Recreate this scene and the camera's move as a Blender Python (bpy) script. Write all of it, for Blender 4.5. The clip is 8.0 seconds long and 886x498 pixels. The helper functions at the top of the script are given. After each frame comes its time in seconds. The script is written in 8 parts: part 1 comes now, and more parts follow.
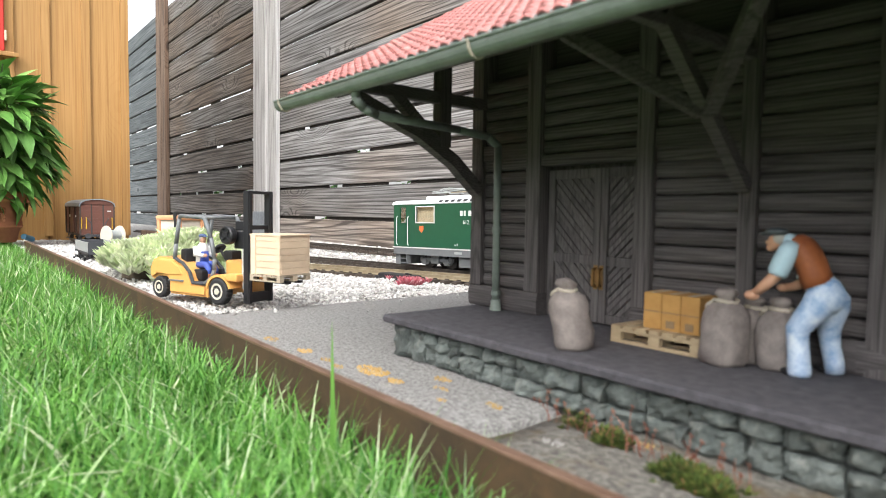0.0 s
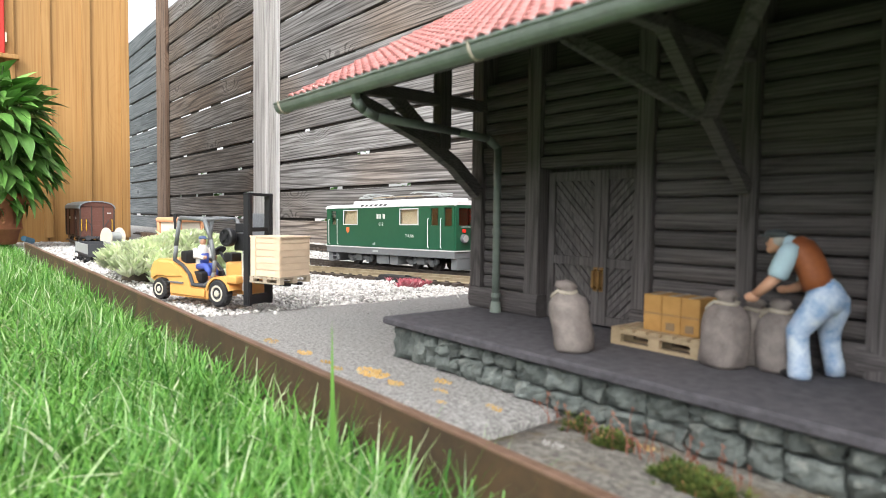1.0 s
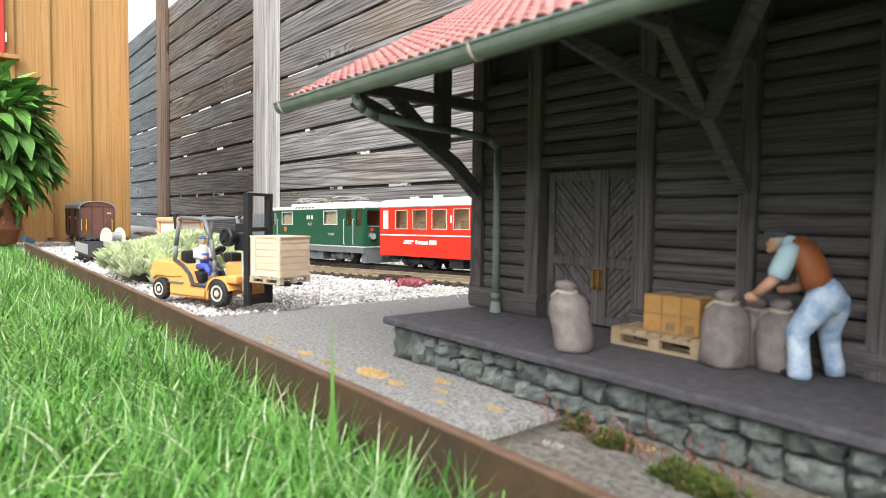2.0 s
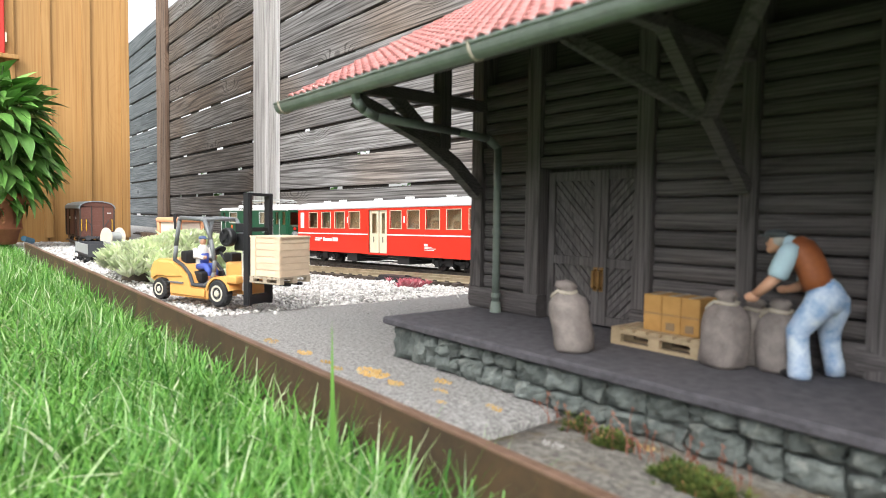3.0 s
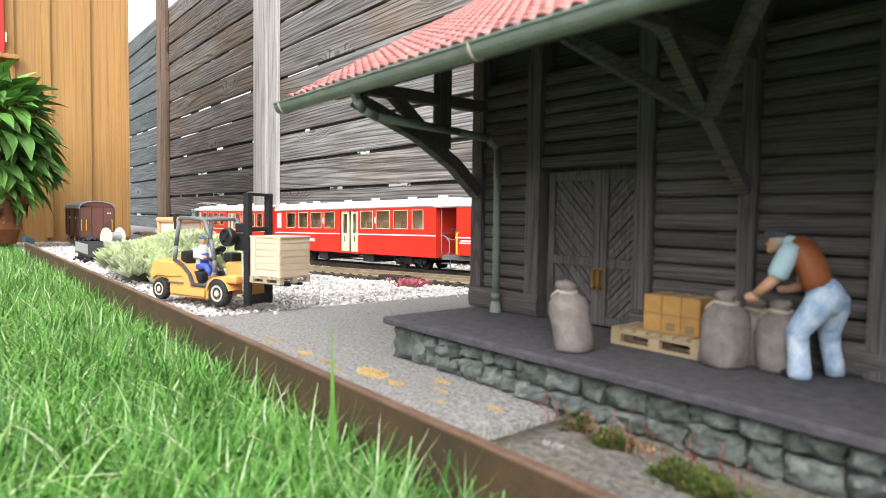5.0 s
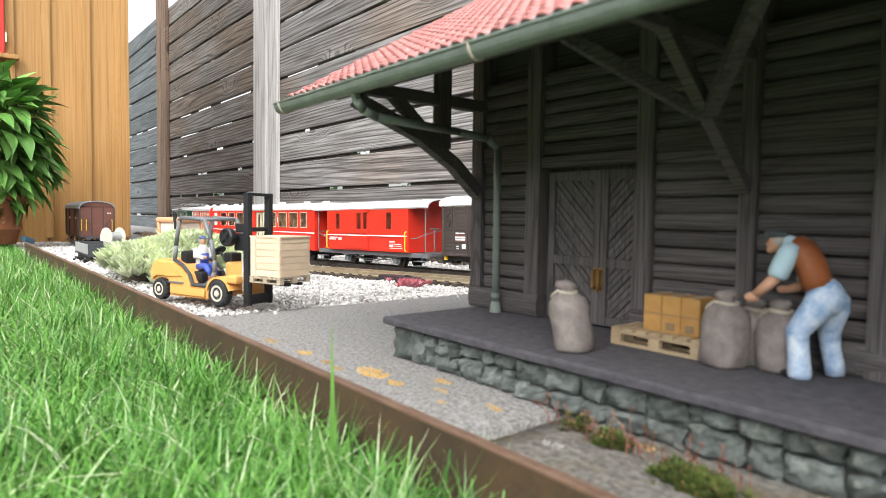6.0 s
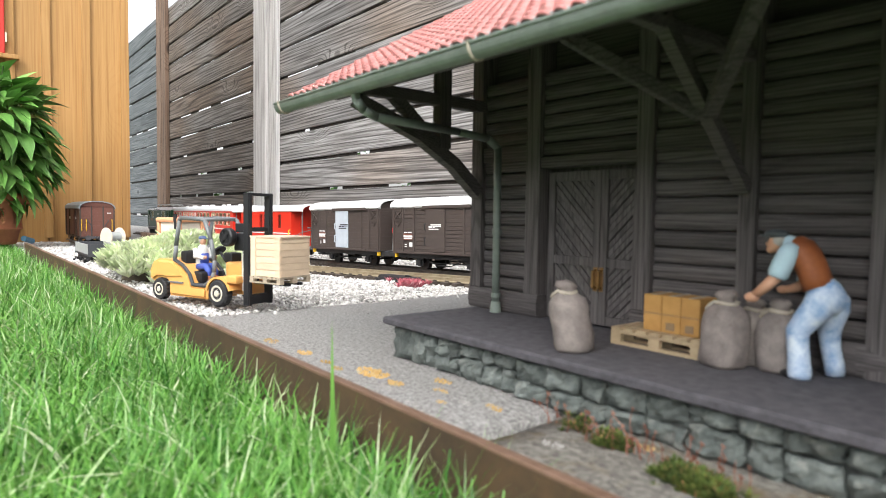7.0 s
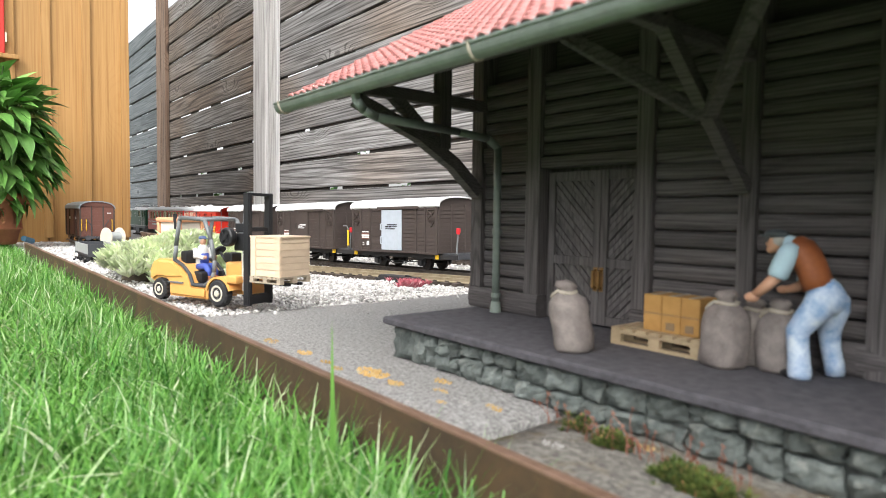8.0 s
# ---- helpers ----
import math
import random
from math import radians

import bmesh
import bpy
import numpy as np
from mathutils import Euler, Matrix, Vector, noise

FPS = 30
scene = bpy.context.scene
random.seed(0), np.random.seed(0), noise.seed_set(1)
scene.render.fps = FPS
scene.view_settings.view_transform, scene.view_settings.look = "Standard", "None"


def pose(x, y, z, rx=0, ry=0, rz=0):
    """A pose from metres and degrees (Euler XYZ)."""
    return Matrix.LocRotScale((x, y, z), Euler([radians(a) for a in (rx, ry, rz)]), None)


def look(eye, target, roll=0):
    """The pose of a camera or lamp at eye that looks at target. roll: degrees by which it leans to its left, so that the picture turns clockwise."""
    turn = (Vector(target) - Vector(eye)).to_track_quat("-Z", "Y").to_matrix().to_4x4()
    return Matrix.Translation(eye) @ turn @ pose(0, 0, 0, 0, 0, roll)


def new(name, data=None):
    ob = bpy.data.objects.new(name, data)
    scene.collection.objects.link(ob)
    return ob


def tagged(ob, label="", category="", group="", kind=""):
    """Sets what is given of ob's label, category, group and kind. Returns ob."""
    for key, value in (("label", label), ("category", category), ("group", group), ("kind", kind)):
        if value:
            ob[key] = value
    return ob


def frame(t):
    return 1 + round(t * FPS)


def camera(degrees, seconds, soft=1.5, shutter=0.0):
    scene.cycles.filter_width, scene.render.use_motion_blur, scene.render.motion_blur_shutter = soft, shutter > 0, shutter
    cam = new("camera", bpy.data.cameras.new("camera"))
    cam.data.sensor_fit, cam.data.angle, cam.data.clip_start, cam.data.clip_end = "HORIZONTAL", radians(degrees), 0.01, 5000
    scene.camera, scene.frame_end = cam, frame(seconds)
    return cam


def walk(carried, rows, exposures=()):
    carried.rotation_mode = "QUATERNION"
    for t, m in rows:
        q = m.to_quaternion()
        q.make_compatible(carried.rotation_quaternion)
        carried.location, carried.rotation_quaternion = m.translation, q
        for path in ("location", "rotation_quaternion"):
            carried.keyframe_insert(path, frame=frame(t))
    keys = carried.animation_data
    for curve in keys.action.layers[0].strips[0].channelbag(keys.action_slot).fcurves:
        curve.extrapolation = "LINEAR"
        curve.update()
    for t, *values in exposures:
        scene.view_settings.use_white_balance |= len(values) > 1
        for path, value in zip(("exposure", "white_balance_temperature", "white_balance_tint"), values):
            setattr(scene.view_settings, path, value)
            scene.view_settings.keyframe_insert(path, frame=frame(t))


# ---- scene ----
cam = camera(70.96, 8.0, soft=0.7)
# a compact camera on the lawn edge: focus beyond the toy fork truck, the platform close by goes soft
cam.data.dof.use_dof = True
cam.data.dof.focus_distance = 1.35
cam.data.dof.aperture_fstop = 14.0
EYE = (0.0, 0.0, 0.10)


def aim(tilt):
    """The camera's pose for a downward tilt in degrees."""
    yaw = radians(38.73)
    way = Vector((-math.cos(yaw) * math.cos(radians(tilt)), math.sin(yaw) * math.cos(radians(tilt)), -math.sin(radians(tilt))))
    return look(EYE, Vector(EYE) + way, ROLL)


ROLL = 0.91
walk(cam, [(0.0, aim(3.27)), (0.3, aim(3.25)), (0.5, aim(3.19)), (0.9, aim(3.09)), (1.2, aim(3.09)), (8.0, aim(3.09))])

# ---- light: bright overcast sky, soft high sun ----
world = bpy.data.worlds.new("sky")
scene.world = world
world.use_nodes = True
wn = world.node_tree.nodes
sky = wn.new("ShaderNodeTexSky")
sky.sky_type = "NISHITA"
sky.sun_disc = False
sky.sun_elevation = radians(46)
sky.sun_rotation = radians(134)
sky.dust_density = 4.0
sky.air_density = 1.0
wn["Background"].inputs["Strength"].default_value = 0.15
cloud = wn.new("ShaderNodeHueSaturation")
cloud.inputs["Saturation"].default_value = 0.27
cloud.inputs["Value"].default_value = 1.25
world.node_tree.links.new(sky.outputs[0], cloud.inputs["Color"])
world.node_tree.links.new(cloud.outputs[0], wn["Background"].inputs["Color"])
sun = new("sun", bpy.data.lights.new("sun", "SUN"))
sun.data.energy = 1.3
sun.data.angle = radians(80)
sun.data.color = (0.91, 0.955, 1.0)
sun.matrix_world = look((0, 0, 0), (-math.sin(radians(134)) * math.cos(radians(46)), -math.cos(radians(134)) * math.cos(radians(46)), -math.sin(radians(46))))
scene.view_settings.exposure = 0.99

# ---- mesh helpers ----


def part(name, bm, material, parent=None, label="", smooth=False):
    """One mesh object out of a bmesh, under a thing or a part."""
    me = bpy.data.meshes.new(name)
    bm.to_mesh(me)
    bm.free()
    for m in (material if isinstance(material, (list, tuple)) else [material]):
        me.materials.append(m)
    if smooth:
        me.shade_smooth()
    ob = new(name, me)
    if parent is not None:
        ob.parent = parent
    if label:
        ob["label"] = label
    return ob


def share(name, me, parent, m):
    """A piece on shared mesh data, at the pose m in its parent's space."""
    ob = new(name, me)
    ob.parent = parent
    ob.matrix_basis = m
    return ob


def empty(name, m=None, **tags):
    ob = new(name)
    ob.empty_display_size = 0.01
    if m is not None:
        ob.matrix_basis = m
    return tagged(ob, **tags)


def box(bm, x0, x1, y0, y1, z0, z1, bevel=0.0, mi=0, m=None):
    """A box between the given bounds, its edges rounded."""
    r = bmesh.ops.create_cube(bm, size=1.0)
    vs = r["verts"]
    for v in vs:
        v.co = Vector(((x0 + x1) / 2 + v.co.x * (x1 - x0), (y0 + y1) / 2 + v.co.y * (y1 - y0), (z0 + z1) / 2 + v.co.z * (z1 - z0)))
    fs = list({f for v in vs for f in v.link_faces})
    if bevel > 0:
        es = list({e for v in vs for e in v.link_edges})
        rb = bmesh.ops.bevel(bm, geom=es, offset=bevel, segments=2, affect="EDGES", profile=0.6)
        fs = [f for f in set(rb["faces"]) | set(fs) if f.is_valid]
        vs = list({v for f in fs for v in f.verts})
    for f in fs:
        f.material_index = mi
    if m is not None:
        for v in vs:
            v.co = m @ v.co
    return vs


def rod(bm, a, b, r, seg=10, r2=None, mi=0, cap=True):
    """A round bar from a to b."""
    a, b = Vector(a), Vector(b)
    d = b - a
    g = bmesh.ops.create_cone(bm, cap_ends=cap, segments=seg, radius1=r, radius2=r if r2 is None else r2, depth=d.length)
    m = Matrix.Translation((a + b) / 2) @ d.to_track_quat("Z", "Y").to_matrix().to_4x4()
    for v in g["verts"]:
        v.co = m @ v.co
    for f in {f for v in g["verts"] for f in v.link_faces}:
        f.material_index = mi
    return g["verts"]


def beam(bm, a, b, w, h, bevel=0.0, up=(0, 0, 1), mi=0):
    """A square bar from a to b, w across and h high."""
    a, b = Vector(a), Vector(b)
    d = (b - a).normalized()
    side = d.cross(Vector(up)).normalized()
    top = side.cross(d)
    m = Matrix((side, d, top)).transposed().to_4x4()
    m.translation = (a + b) / 2
    L = (b - a).length
    return box(bm, -w / 2, w / 2, -L / 2, L / 2, -h / 2, h / 2, bevel, mi, m)


def lathe(bm, prof, seg=20, m=None, mi=0):
    """A turned body round z from a profile of (radius, height)."""
    rings = []
    for r, z in prof:
        rings.append([bm.verts.new((r * math.cos(2 * math.pi * i / seg), r * math.sin(2 * math.pi * i / seg), z)) for i in range(seg)])
    fs = []
    for a, b in zip(rings, rings[1:]):
        for i in range(seg):
            j = (i + 1) % seg
            fs.append(bm.faces.new((a[i], a[j], b[j], b[i])))
    fs.append(bm.faces.new(rings[0][::-1]))
    fs.append(bm.faces.new(rings[-1]))
    for f in fs:
        f.material_index = mi
    if m is not None:
        for ring in rings:
            for v in ring:
                v.co = m @ v.co
    return rings


def prism(bm, pts, x0, x1, axis="x", mi=0):
    """An outline of (a, b) points drawn out along an axis: x: (y, z), y: (x, z), z: (x, y)."""
    def at(p, t):
        return {"x": (t, p[0], p[1]), "y": (p[0], t, p[1]), "z": (p[0], p[1], t)}[axis]
    a = [bm.verts.new(at(p, x0)) for p in pts]
    b = [bm.verts.new(at(p, x1)) for p in pts]
    fs = [bm.faces.new(a), bm.faces.new(b[::-1])]
    n = len(pts)
    for i in range(n):
        j = (i + 1) % n
        fs.append(bm.faces.new((a[j], a[i], b[i], b[j])))
    for f in fs:
        f.material_index = mi
    bmesh.ops.recalc_face_normals(bm, faces=fs)
    return a + b


def tube(bm, pts, r, seg=8, mi=0):
    """A bent pipe through points."""
    for a, b in zip(pts, pts[1:]):
        rod(bm, a, b, r, seg, mi=mi)
    for p in pts[1:-1]:
        g = bmesh.ops.create_uvsphere(bm, u_segments=seg, v_segments=6, radius=r)
        for v in g["verts"]:
            v.co += Vector(p)
        for f in {f for v in g["verts"] for f in v.link_faces}:
            f.material_index = mi


# ---- the train's way ----


def track_y(x):
    """Where the middle of the running track lies: straight along the fence, then swinging out."""
    swing = min(1.0, max(0.0, (-2.05 - x) / 1.1))
    return 0.748 + 0.08 * 0.2 * math.log(1 + math.exp(min(60.0, (x + 1.9) / 0.2))) + 0.20 * swing * swing * (3 - 2 * swing)


RAIL_Z = -0.0135


def run_z(x):
    """The rail's height: falling gently towards the cabin, then level."""
    return RAIL_Z + 0.02 * (max(x, -1.75) + 0.97)


TX = [1.2 - 0.01 * i for i in range(620)]
TS = [0.0]
for xa, xb in zip(TX, TX[1:]):
    TS.append(TS[-1] + math.hypot(xb - xa, track_y(xb) - track_y(xa)))


def track_at(s):
    """The place at s metres along the track from its start behind the shed."""
    i = max(0, min(len(TS) - 2, int(np.searchsorted(TS, s)) - 1))
    u = (s - TS[i]) / (TS[i + 1] - TS[i])
    x = TX[i] + u * (TX[i + 1] - TX[i])
    return Vector((x, track_y(x), run_z(x)))


# ---- materials ----


def mat(name, c1, c2=None, scale=60.0, rough=0.8, bump=0.25, metallic=0.0, stretch=(1, 1, 1), fine=6.0, rand=0.0, dirt=None, dirt_scale=8.0, dirt_amount=0.5, spec=0.5, lift=0.001, coat=0.0):
    """A surface of two colours mixed by coarse and fine noise, with relief, stains and a change from piece to piece."""
    m = bpy.data.materials.new(name)
    m.use_nodes = True
    nt = m.node_tree
    N, L = nt.nodes, nt.links.new
    b = N["Principled BSDF"]
    c2 = c2 or tuple(v * 0.8 for v in c1)
    tc = N.new("ShaderNodeTexCoord")
    mp = N.new("ShaderNodeMapping")
    mp.inputs["Scale"].default_value = stretch
    L(tc.outputs["Object"], mp.inputs["Vector"])
    info = N.new("ShaderNodeObjectInfo")
    off = N.new("ShaderNodeVectorMath")
    off.operation = "MULTIPLY_ADD"
    comb = N.new("ShaderNodeCombineXYZ")
    for k in range(3):
        L(info.outputs["Random"], comb.inputs[k])
    L(comb.outputs[0], off.inputs[0])
    off.inputs[1].default_value = (3.1, 5.3, 7.7)
    L(mp.outputs[0], off.inputs[2])
    n1 = N.new("ShaderNodeTexNoise")
    n1.inputs["Scale"].default_value = scale
    n1.inputs["Detail"].default_value = 6
    n1.inputs["Distortion"].default_value = 0.4
    L(off.outputs[0], n1.inputs["Vector"])
    n2 = N.new("ShaderNodeTexNoise")
    n2.inputs["Scale"].default_value = scale * fine
    n2.inputs["Detail"].default_value = 3
    L(off.outputs[0], n2.inputs["Vector"])
    ad = N.new("ShaderNodeMath")
    ad.operation = "MULTIPLY_ADD"
    ad.inputs[1].default_value = 0.4
    L(n2.outputs[0], ad.inputs[0])
    L(n1.outputs[0], ad.inputs[2])
    rp = N.new("ShaderNodeValToRGB")
    rp.color_ramp.elements[0].position = 0.5
    rp.color_ramp.elements[1].position = 0.9
    rp.color_ramp.elements[0].color = (*c1, 1)
    rp.color_ramp.elements[1].color = (*c2, 1)
    L(ad.outputs[0], rp.inputs[0])
    col = rp.outputs[0]
    if dirt:
        nd = N.new("ShaderNodeTexNoise")
        nd.inputs["Scale"].default_value = dirt_scale
        nd.inputs["Detail"].default_value = 8
        nd.inputs["Roughness"].default_value = 0.65
        L(off.outputs[0], nd.inputs["Vector"])
        rd = N.new("ShaderNodeValToRGB")
        rd.color_ramp.elements[0].position = 1.0 - dirt_amount
        rd.color_ramp.elements[1].position = min(1.0, 1.0 - dirt_amount + 0.12)
        L(nd.outputs[0], rd.inputs[0])
        mx = N.new("ShaderNodeMixRGB")
        L(rd.outputs[0], mx.inputs[0])
        L(col, mx.inputs[1])
        mx.inputs[2].default_value = (*dirt, 1)
        col = mx.outputs[0]
    if rand:
        hs = N.new("ShaderNodeHueSaturation")
        mr = N.new("ShaderNodeMapRange")
        mr.inputs["To Min"].default_value = 1 - rand
        mr.inputs["To Max"].default_value = 1 + rand
        L(info.outputs["Random"], mr.inputs["Value"])
        L(mr.outputs[0], hs.inputs["Value"])
        L(col, hs.inputs["Color"])
        col = hs.outputs[0]
    L(col, b.inputs["Base Color"])
    b.inputs["Roughness"].default_value = rough
    b.inputs["Metallic"].default_value = metallic
    b.inputs["Specular IOR Level"].default_value = spec
    b.inputs["Coat Weight"].default_value = coat
    if bump:
        bp = N.new("ShaderNodeBump")
        bp.inputs["Strength"].default_value = bump
        bp.inputs["Distance"].default_value = lift
        L(ad.outputs[0], bp.inputs["Height"])
        L(bp.outputs[0], b.inputs["Normal"])
    return m


def wood_mat(name, dark, mid, light, axis=0, size=1.0, rough=0.85, bump=0.5, lift=0.002, rand=0.2, knots=True, ring=0.10, blotch=0.3, tint=0.0):
    """Weathered timber with long grain along one axis, cathedral rings and knots."""
    m = bpy.data.materials.new(name)
    m.use_nodes = True
    nt = m.node_tree
    N, L = nt.nodes, nt.links.new
    b = N["Principled BSDF"]
    tc = N.new("ShaderNodeTexCoord")
    info = N.new("ShaderNodeObjectInfo")
    comb = N.new("ShaderNodeCombineXYZ")
    for k in range(3):
        L(info.outputs["Random"], comb.inputs[k])
    off = N.new("ShaderNodeVectorMath")
    off.operation = "MULTIPLY_ADD"
    L(comb.outputs[0], off.inputs[0])
    off.inputs[1].default_value = (13.0, 7.0, 9.0)
    L(tc.outputs["Object"], off.inputs[2])
    sc = [1.0, 1.0, 1.0]
    sc[axis] = 0.08
    mp = N.new("ShaderNodeMapping")
    mp.inputs["Scale"].default_value = [v / size for v in sc]
    L(off.outputs[0], mp.inputs["Vector"])
    # rings: close lines along the board, swept into long arches and bent round the knots
    n1 = N.new("ShaderNodeTexNoise")
    n1.inputs["Scale"].default_value = 2.6
    n1.inputs["Detail"].default_value = 2.5
    n1.inputs["Distortion"].default_value = 0.3
    L(mp.outputs[0], n1.inputs["Vector"])
    xyz = N.new("ShaderNodeSeparateXYZ")
    L(off.outputs[0], xyz.inputs[0])
    across = N.new("ShaderNodeMath")
    across.operation = "MULTIPLY"
    across.inputs[1].default_value = 330.0 / size
    L(xyz.outputs[2 if axis == 0 else 1], across.inputs[0])
    ml = N.new("ShaderNodeMath")
    ml.operation = "MULTIPLY_ADD"
    ml.inputs[1].default_value = 120.0
    L(n1.outputs[0], ml.inputs[0])
    L(across.outputs[0], ml.inputs[2])
    whorl = N.new("ShaderNodeTexVoronoi")
    whorl.inputs["Scale"].default_value = 3.2
    mpk = N.new("ShaderNodeMapping")
    sk = [1.0, 1.0, 1.0]
    sk[axis] = 0.45
    mpk.inputs["Scale"].default_value = [v / size for v in sk]
    L(off.outputs[0], mpk.inputs["Vector"])
    L(mpk.outputs[0], whorl.inputs["Vector"])
    wr = N.new("ShaderNodeMapRange")
    wr.interpolation_type = "SMOOTHERSTEP"
    wr.inputs["From Min"].default_value, wr.inputs["From Max"].default_value = 0.02, 0.30
    wr.inputs["To Min"].default_value, wr.inputs["To Max"].default_value = 26.0 if knots else 0.0, 0.0
    L(whorl.outputs["Distance"], wr.inputs["Value"])
    bent = N.new("ShaderNodeMath")
    L(ml.outputs[0], bent.inputs[0])
    L(wr.outputs[0], bent.inputs[1])
    sn = N.new("ShaderNodeMath")
    sn.operation = "SINE"
    L(bent.outputs[0], sn.inputs[0])
    sc2 = [1.0, 1.0, 1.0]
    sc2[axis] = 0.02
    mp2 = N.new("ShaderNodeMapping")
    mp2.inputs["Scale"].default_value = [v / size for v in sc2]
    L(off.outputs[0], mp2.inputs["Vector"])
    n2 = N.new("ShaderNodeTexNoise")
    n2.inputs["Scale"].default_value = 160.0
    n2.inputs["Detail"].default_value = 5.0
    L(mp2.outputs[0], n2.inputs["Vector"])
    n3 = N.new("ShaderNodeTexNoise")
    n3.inputs["Scale"].default_value = 14.0
    n3.inputs["Detail"].default_value = 7.0
    n3.inputs["Roughness"].default_value = 0.65
    L(mp.outputs[0], n3.inputs["Vector"])
    a1 = N.new("ShaderNodeMath")
    a1.operation = "MULTIPLY_ADD"
    a1.inputs[1].default_value = ring
    line = N.new("ShaderNodeMapRange")
    line.inputs["From Min"].default_value, line.inputs["From Max"].default_value = 0.35, 1.0
    line.inputs["To Min"].default_value, line.inputs["To Max"].default_value = 0.25, -1.0
    L(sn.outputs[0], line.inputs["Value"])
    L(line.outputs[0], a1.inputs[0])
    streak = N.new("ShaderNodeMath")
    streak.operation = "MULTIPLY_ADD"
    streak.inputs[1].default_value, streak.inputs[2].default_value = 0.75, 0.125
    L(n2.outputs[0], streak.inputs[0])
    L(streak.outputs[0], a1.inputs[2])
    a2 = N.new("ShaderNodeMath")
    a2.operation = "MULTIPLY_ADD"
    a2.inputs[1].default_value = blotch
    L(n3.outputs[0], a2.inputs[0])
    L(a1.outputs[0], a2.inputs[2])
    sh = N.new("ShaderNodeMath")
    sh.operation = "SUBTRACT"
    sh.inputs[1].default_value = blotch * 0.5
    L(a2.outputs[0], sh.inputs[0])
    rp = N.new("ShaderNodeValToRGB")
    e = rp.color_ramp.elements
    e[0].position, e[0].color = 0.34, (*dark, 1)
    e[1].position, e[1].color = 0.68, (*light, 1)
    k = e.new(0.50)
    k.color = (*mid, 1)
    L(sh.outputs[0], rp.inputs[0])
    col = rp.outputs[0]
    if knots:
        vo = N.new("ShaderNodeTexVoronoi")
        vo.inputs["Scale"].default_value = 3.2
        mp3 = N.new("ShaderNodeMapping")
        s3 = [1.0, 1.0, 1.0]
        s3[axis] = 0.45
        mp3.inputs["Scale"].default_value = [v / size for v in s3]
        L(off.outputs[0], mp3.inputs["Vector"])
        L(mp3.outputs[0], vo.inputs["Vector"])
        kr = N.new("ShaderNodeValToRGB")
        kr.color_ramp.elements[0].position, kr.color_ramp.elements[0].color = 0.03, (1, 1, 1, 1)
        kr.color_ramp.elements[1].position, kr.color_ramp.elements[1].color = 0.08, (0, 0, 0, 1)
        L(vo.outputs["Distance"], kr.inputs[0])
        mx = N.new("ShaderNodeMixRGB")
        L(kr.outputs[0], mx.inputs[0])
        L(col, mx.inputs[1])
        mx.inputs[2].default_value = (*[v * 0.6 for v in dark], 1)
        col = mx.outputs[0]
    if tint:
        # some boards browner than others, in soft zones along their length
        nt_ = N.new("ShaderNodeTexNoise")
        nt_.inputs["Scale"].default_value = 1.1
        L(off.outputs[0], nt_.inputs["Vector"])
        tr = N.new("ShaderNodeMapRange")
        tr.inputs["From Min"].default_value, tr.inputs["From Max"].default_value = 0.4, 0.65
        tr.inputs["To Max"].default_value = tint
        L(nt_.outputs[0], tr.inputs["Value"])
        mt = N.new("ShaderNodeMixRGB")
        mt.blend_type = "MULTIPLY"
        L(tr.outputs[0], mt.inputs[0])
        L(col, mt.inputs[1])
        mt.inputs[2].default_value = (0.92, 0.72, 0.56, 1)
        col = mt.outputs[0]
    hs = N.new("ShaderNodeHueSaturation")
    mr = N.new("ShaderNodeMapRange")
    mr.inputs["To Min"].default_value = 1 - rand
    mr.inputs["To Max"].default_value = 1 + rand
    L(info.outputs["Random"], mr.inputs["Value"])
    L(mr.outputs[0], hs.inputs["Value"])
    L(col, hs.inputs["Color"])
    L(hs.outputs[0], b.inputs["Base Color"])
    b.inputs["Roughness"].default_value = rough
    bp = N.new("ShaderNodeBump")
    bp.inputs["Strength"].default_value = bump
    bp.inputs["Distance"].default_value = lift
    L(a2.outputs[0], bp.inputs["Height"])
    L(bp.outputs[0], b.inputs["Normal"])
    return m


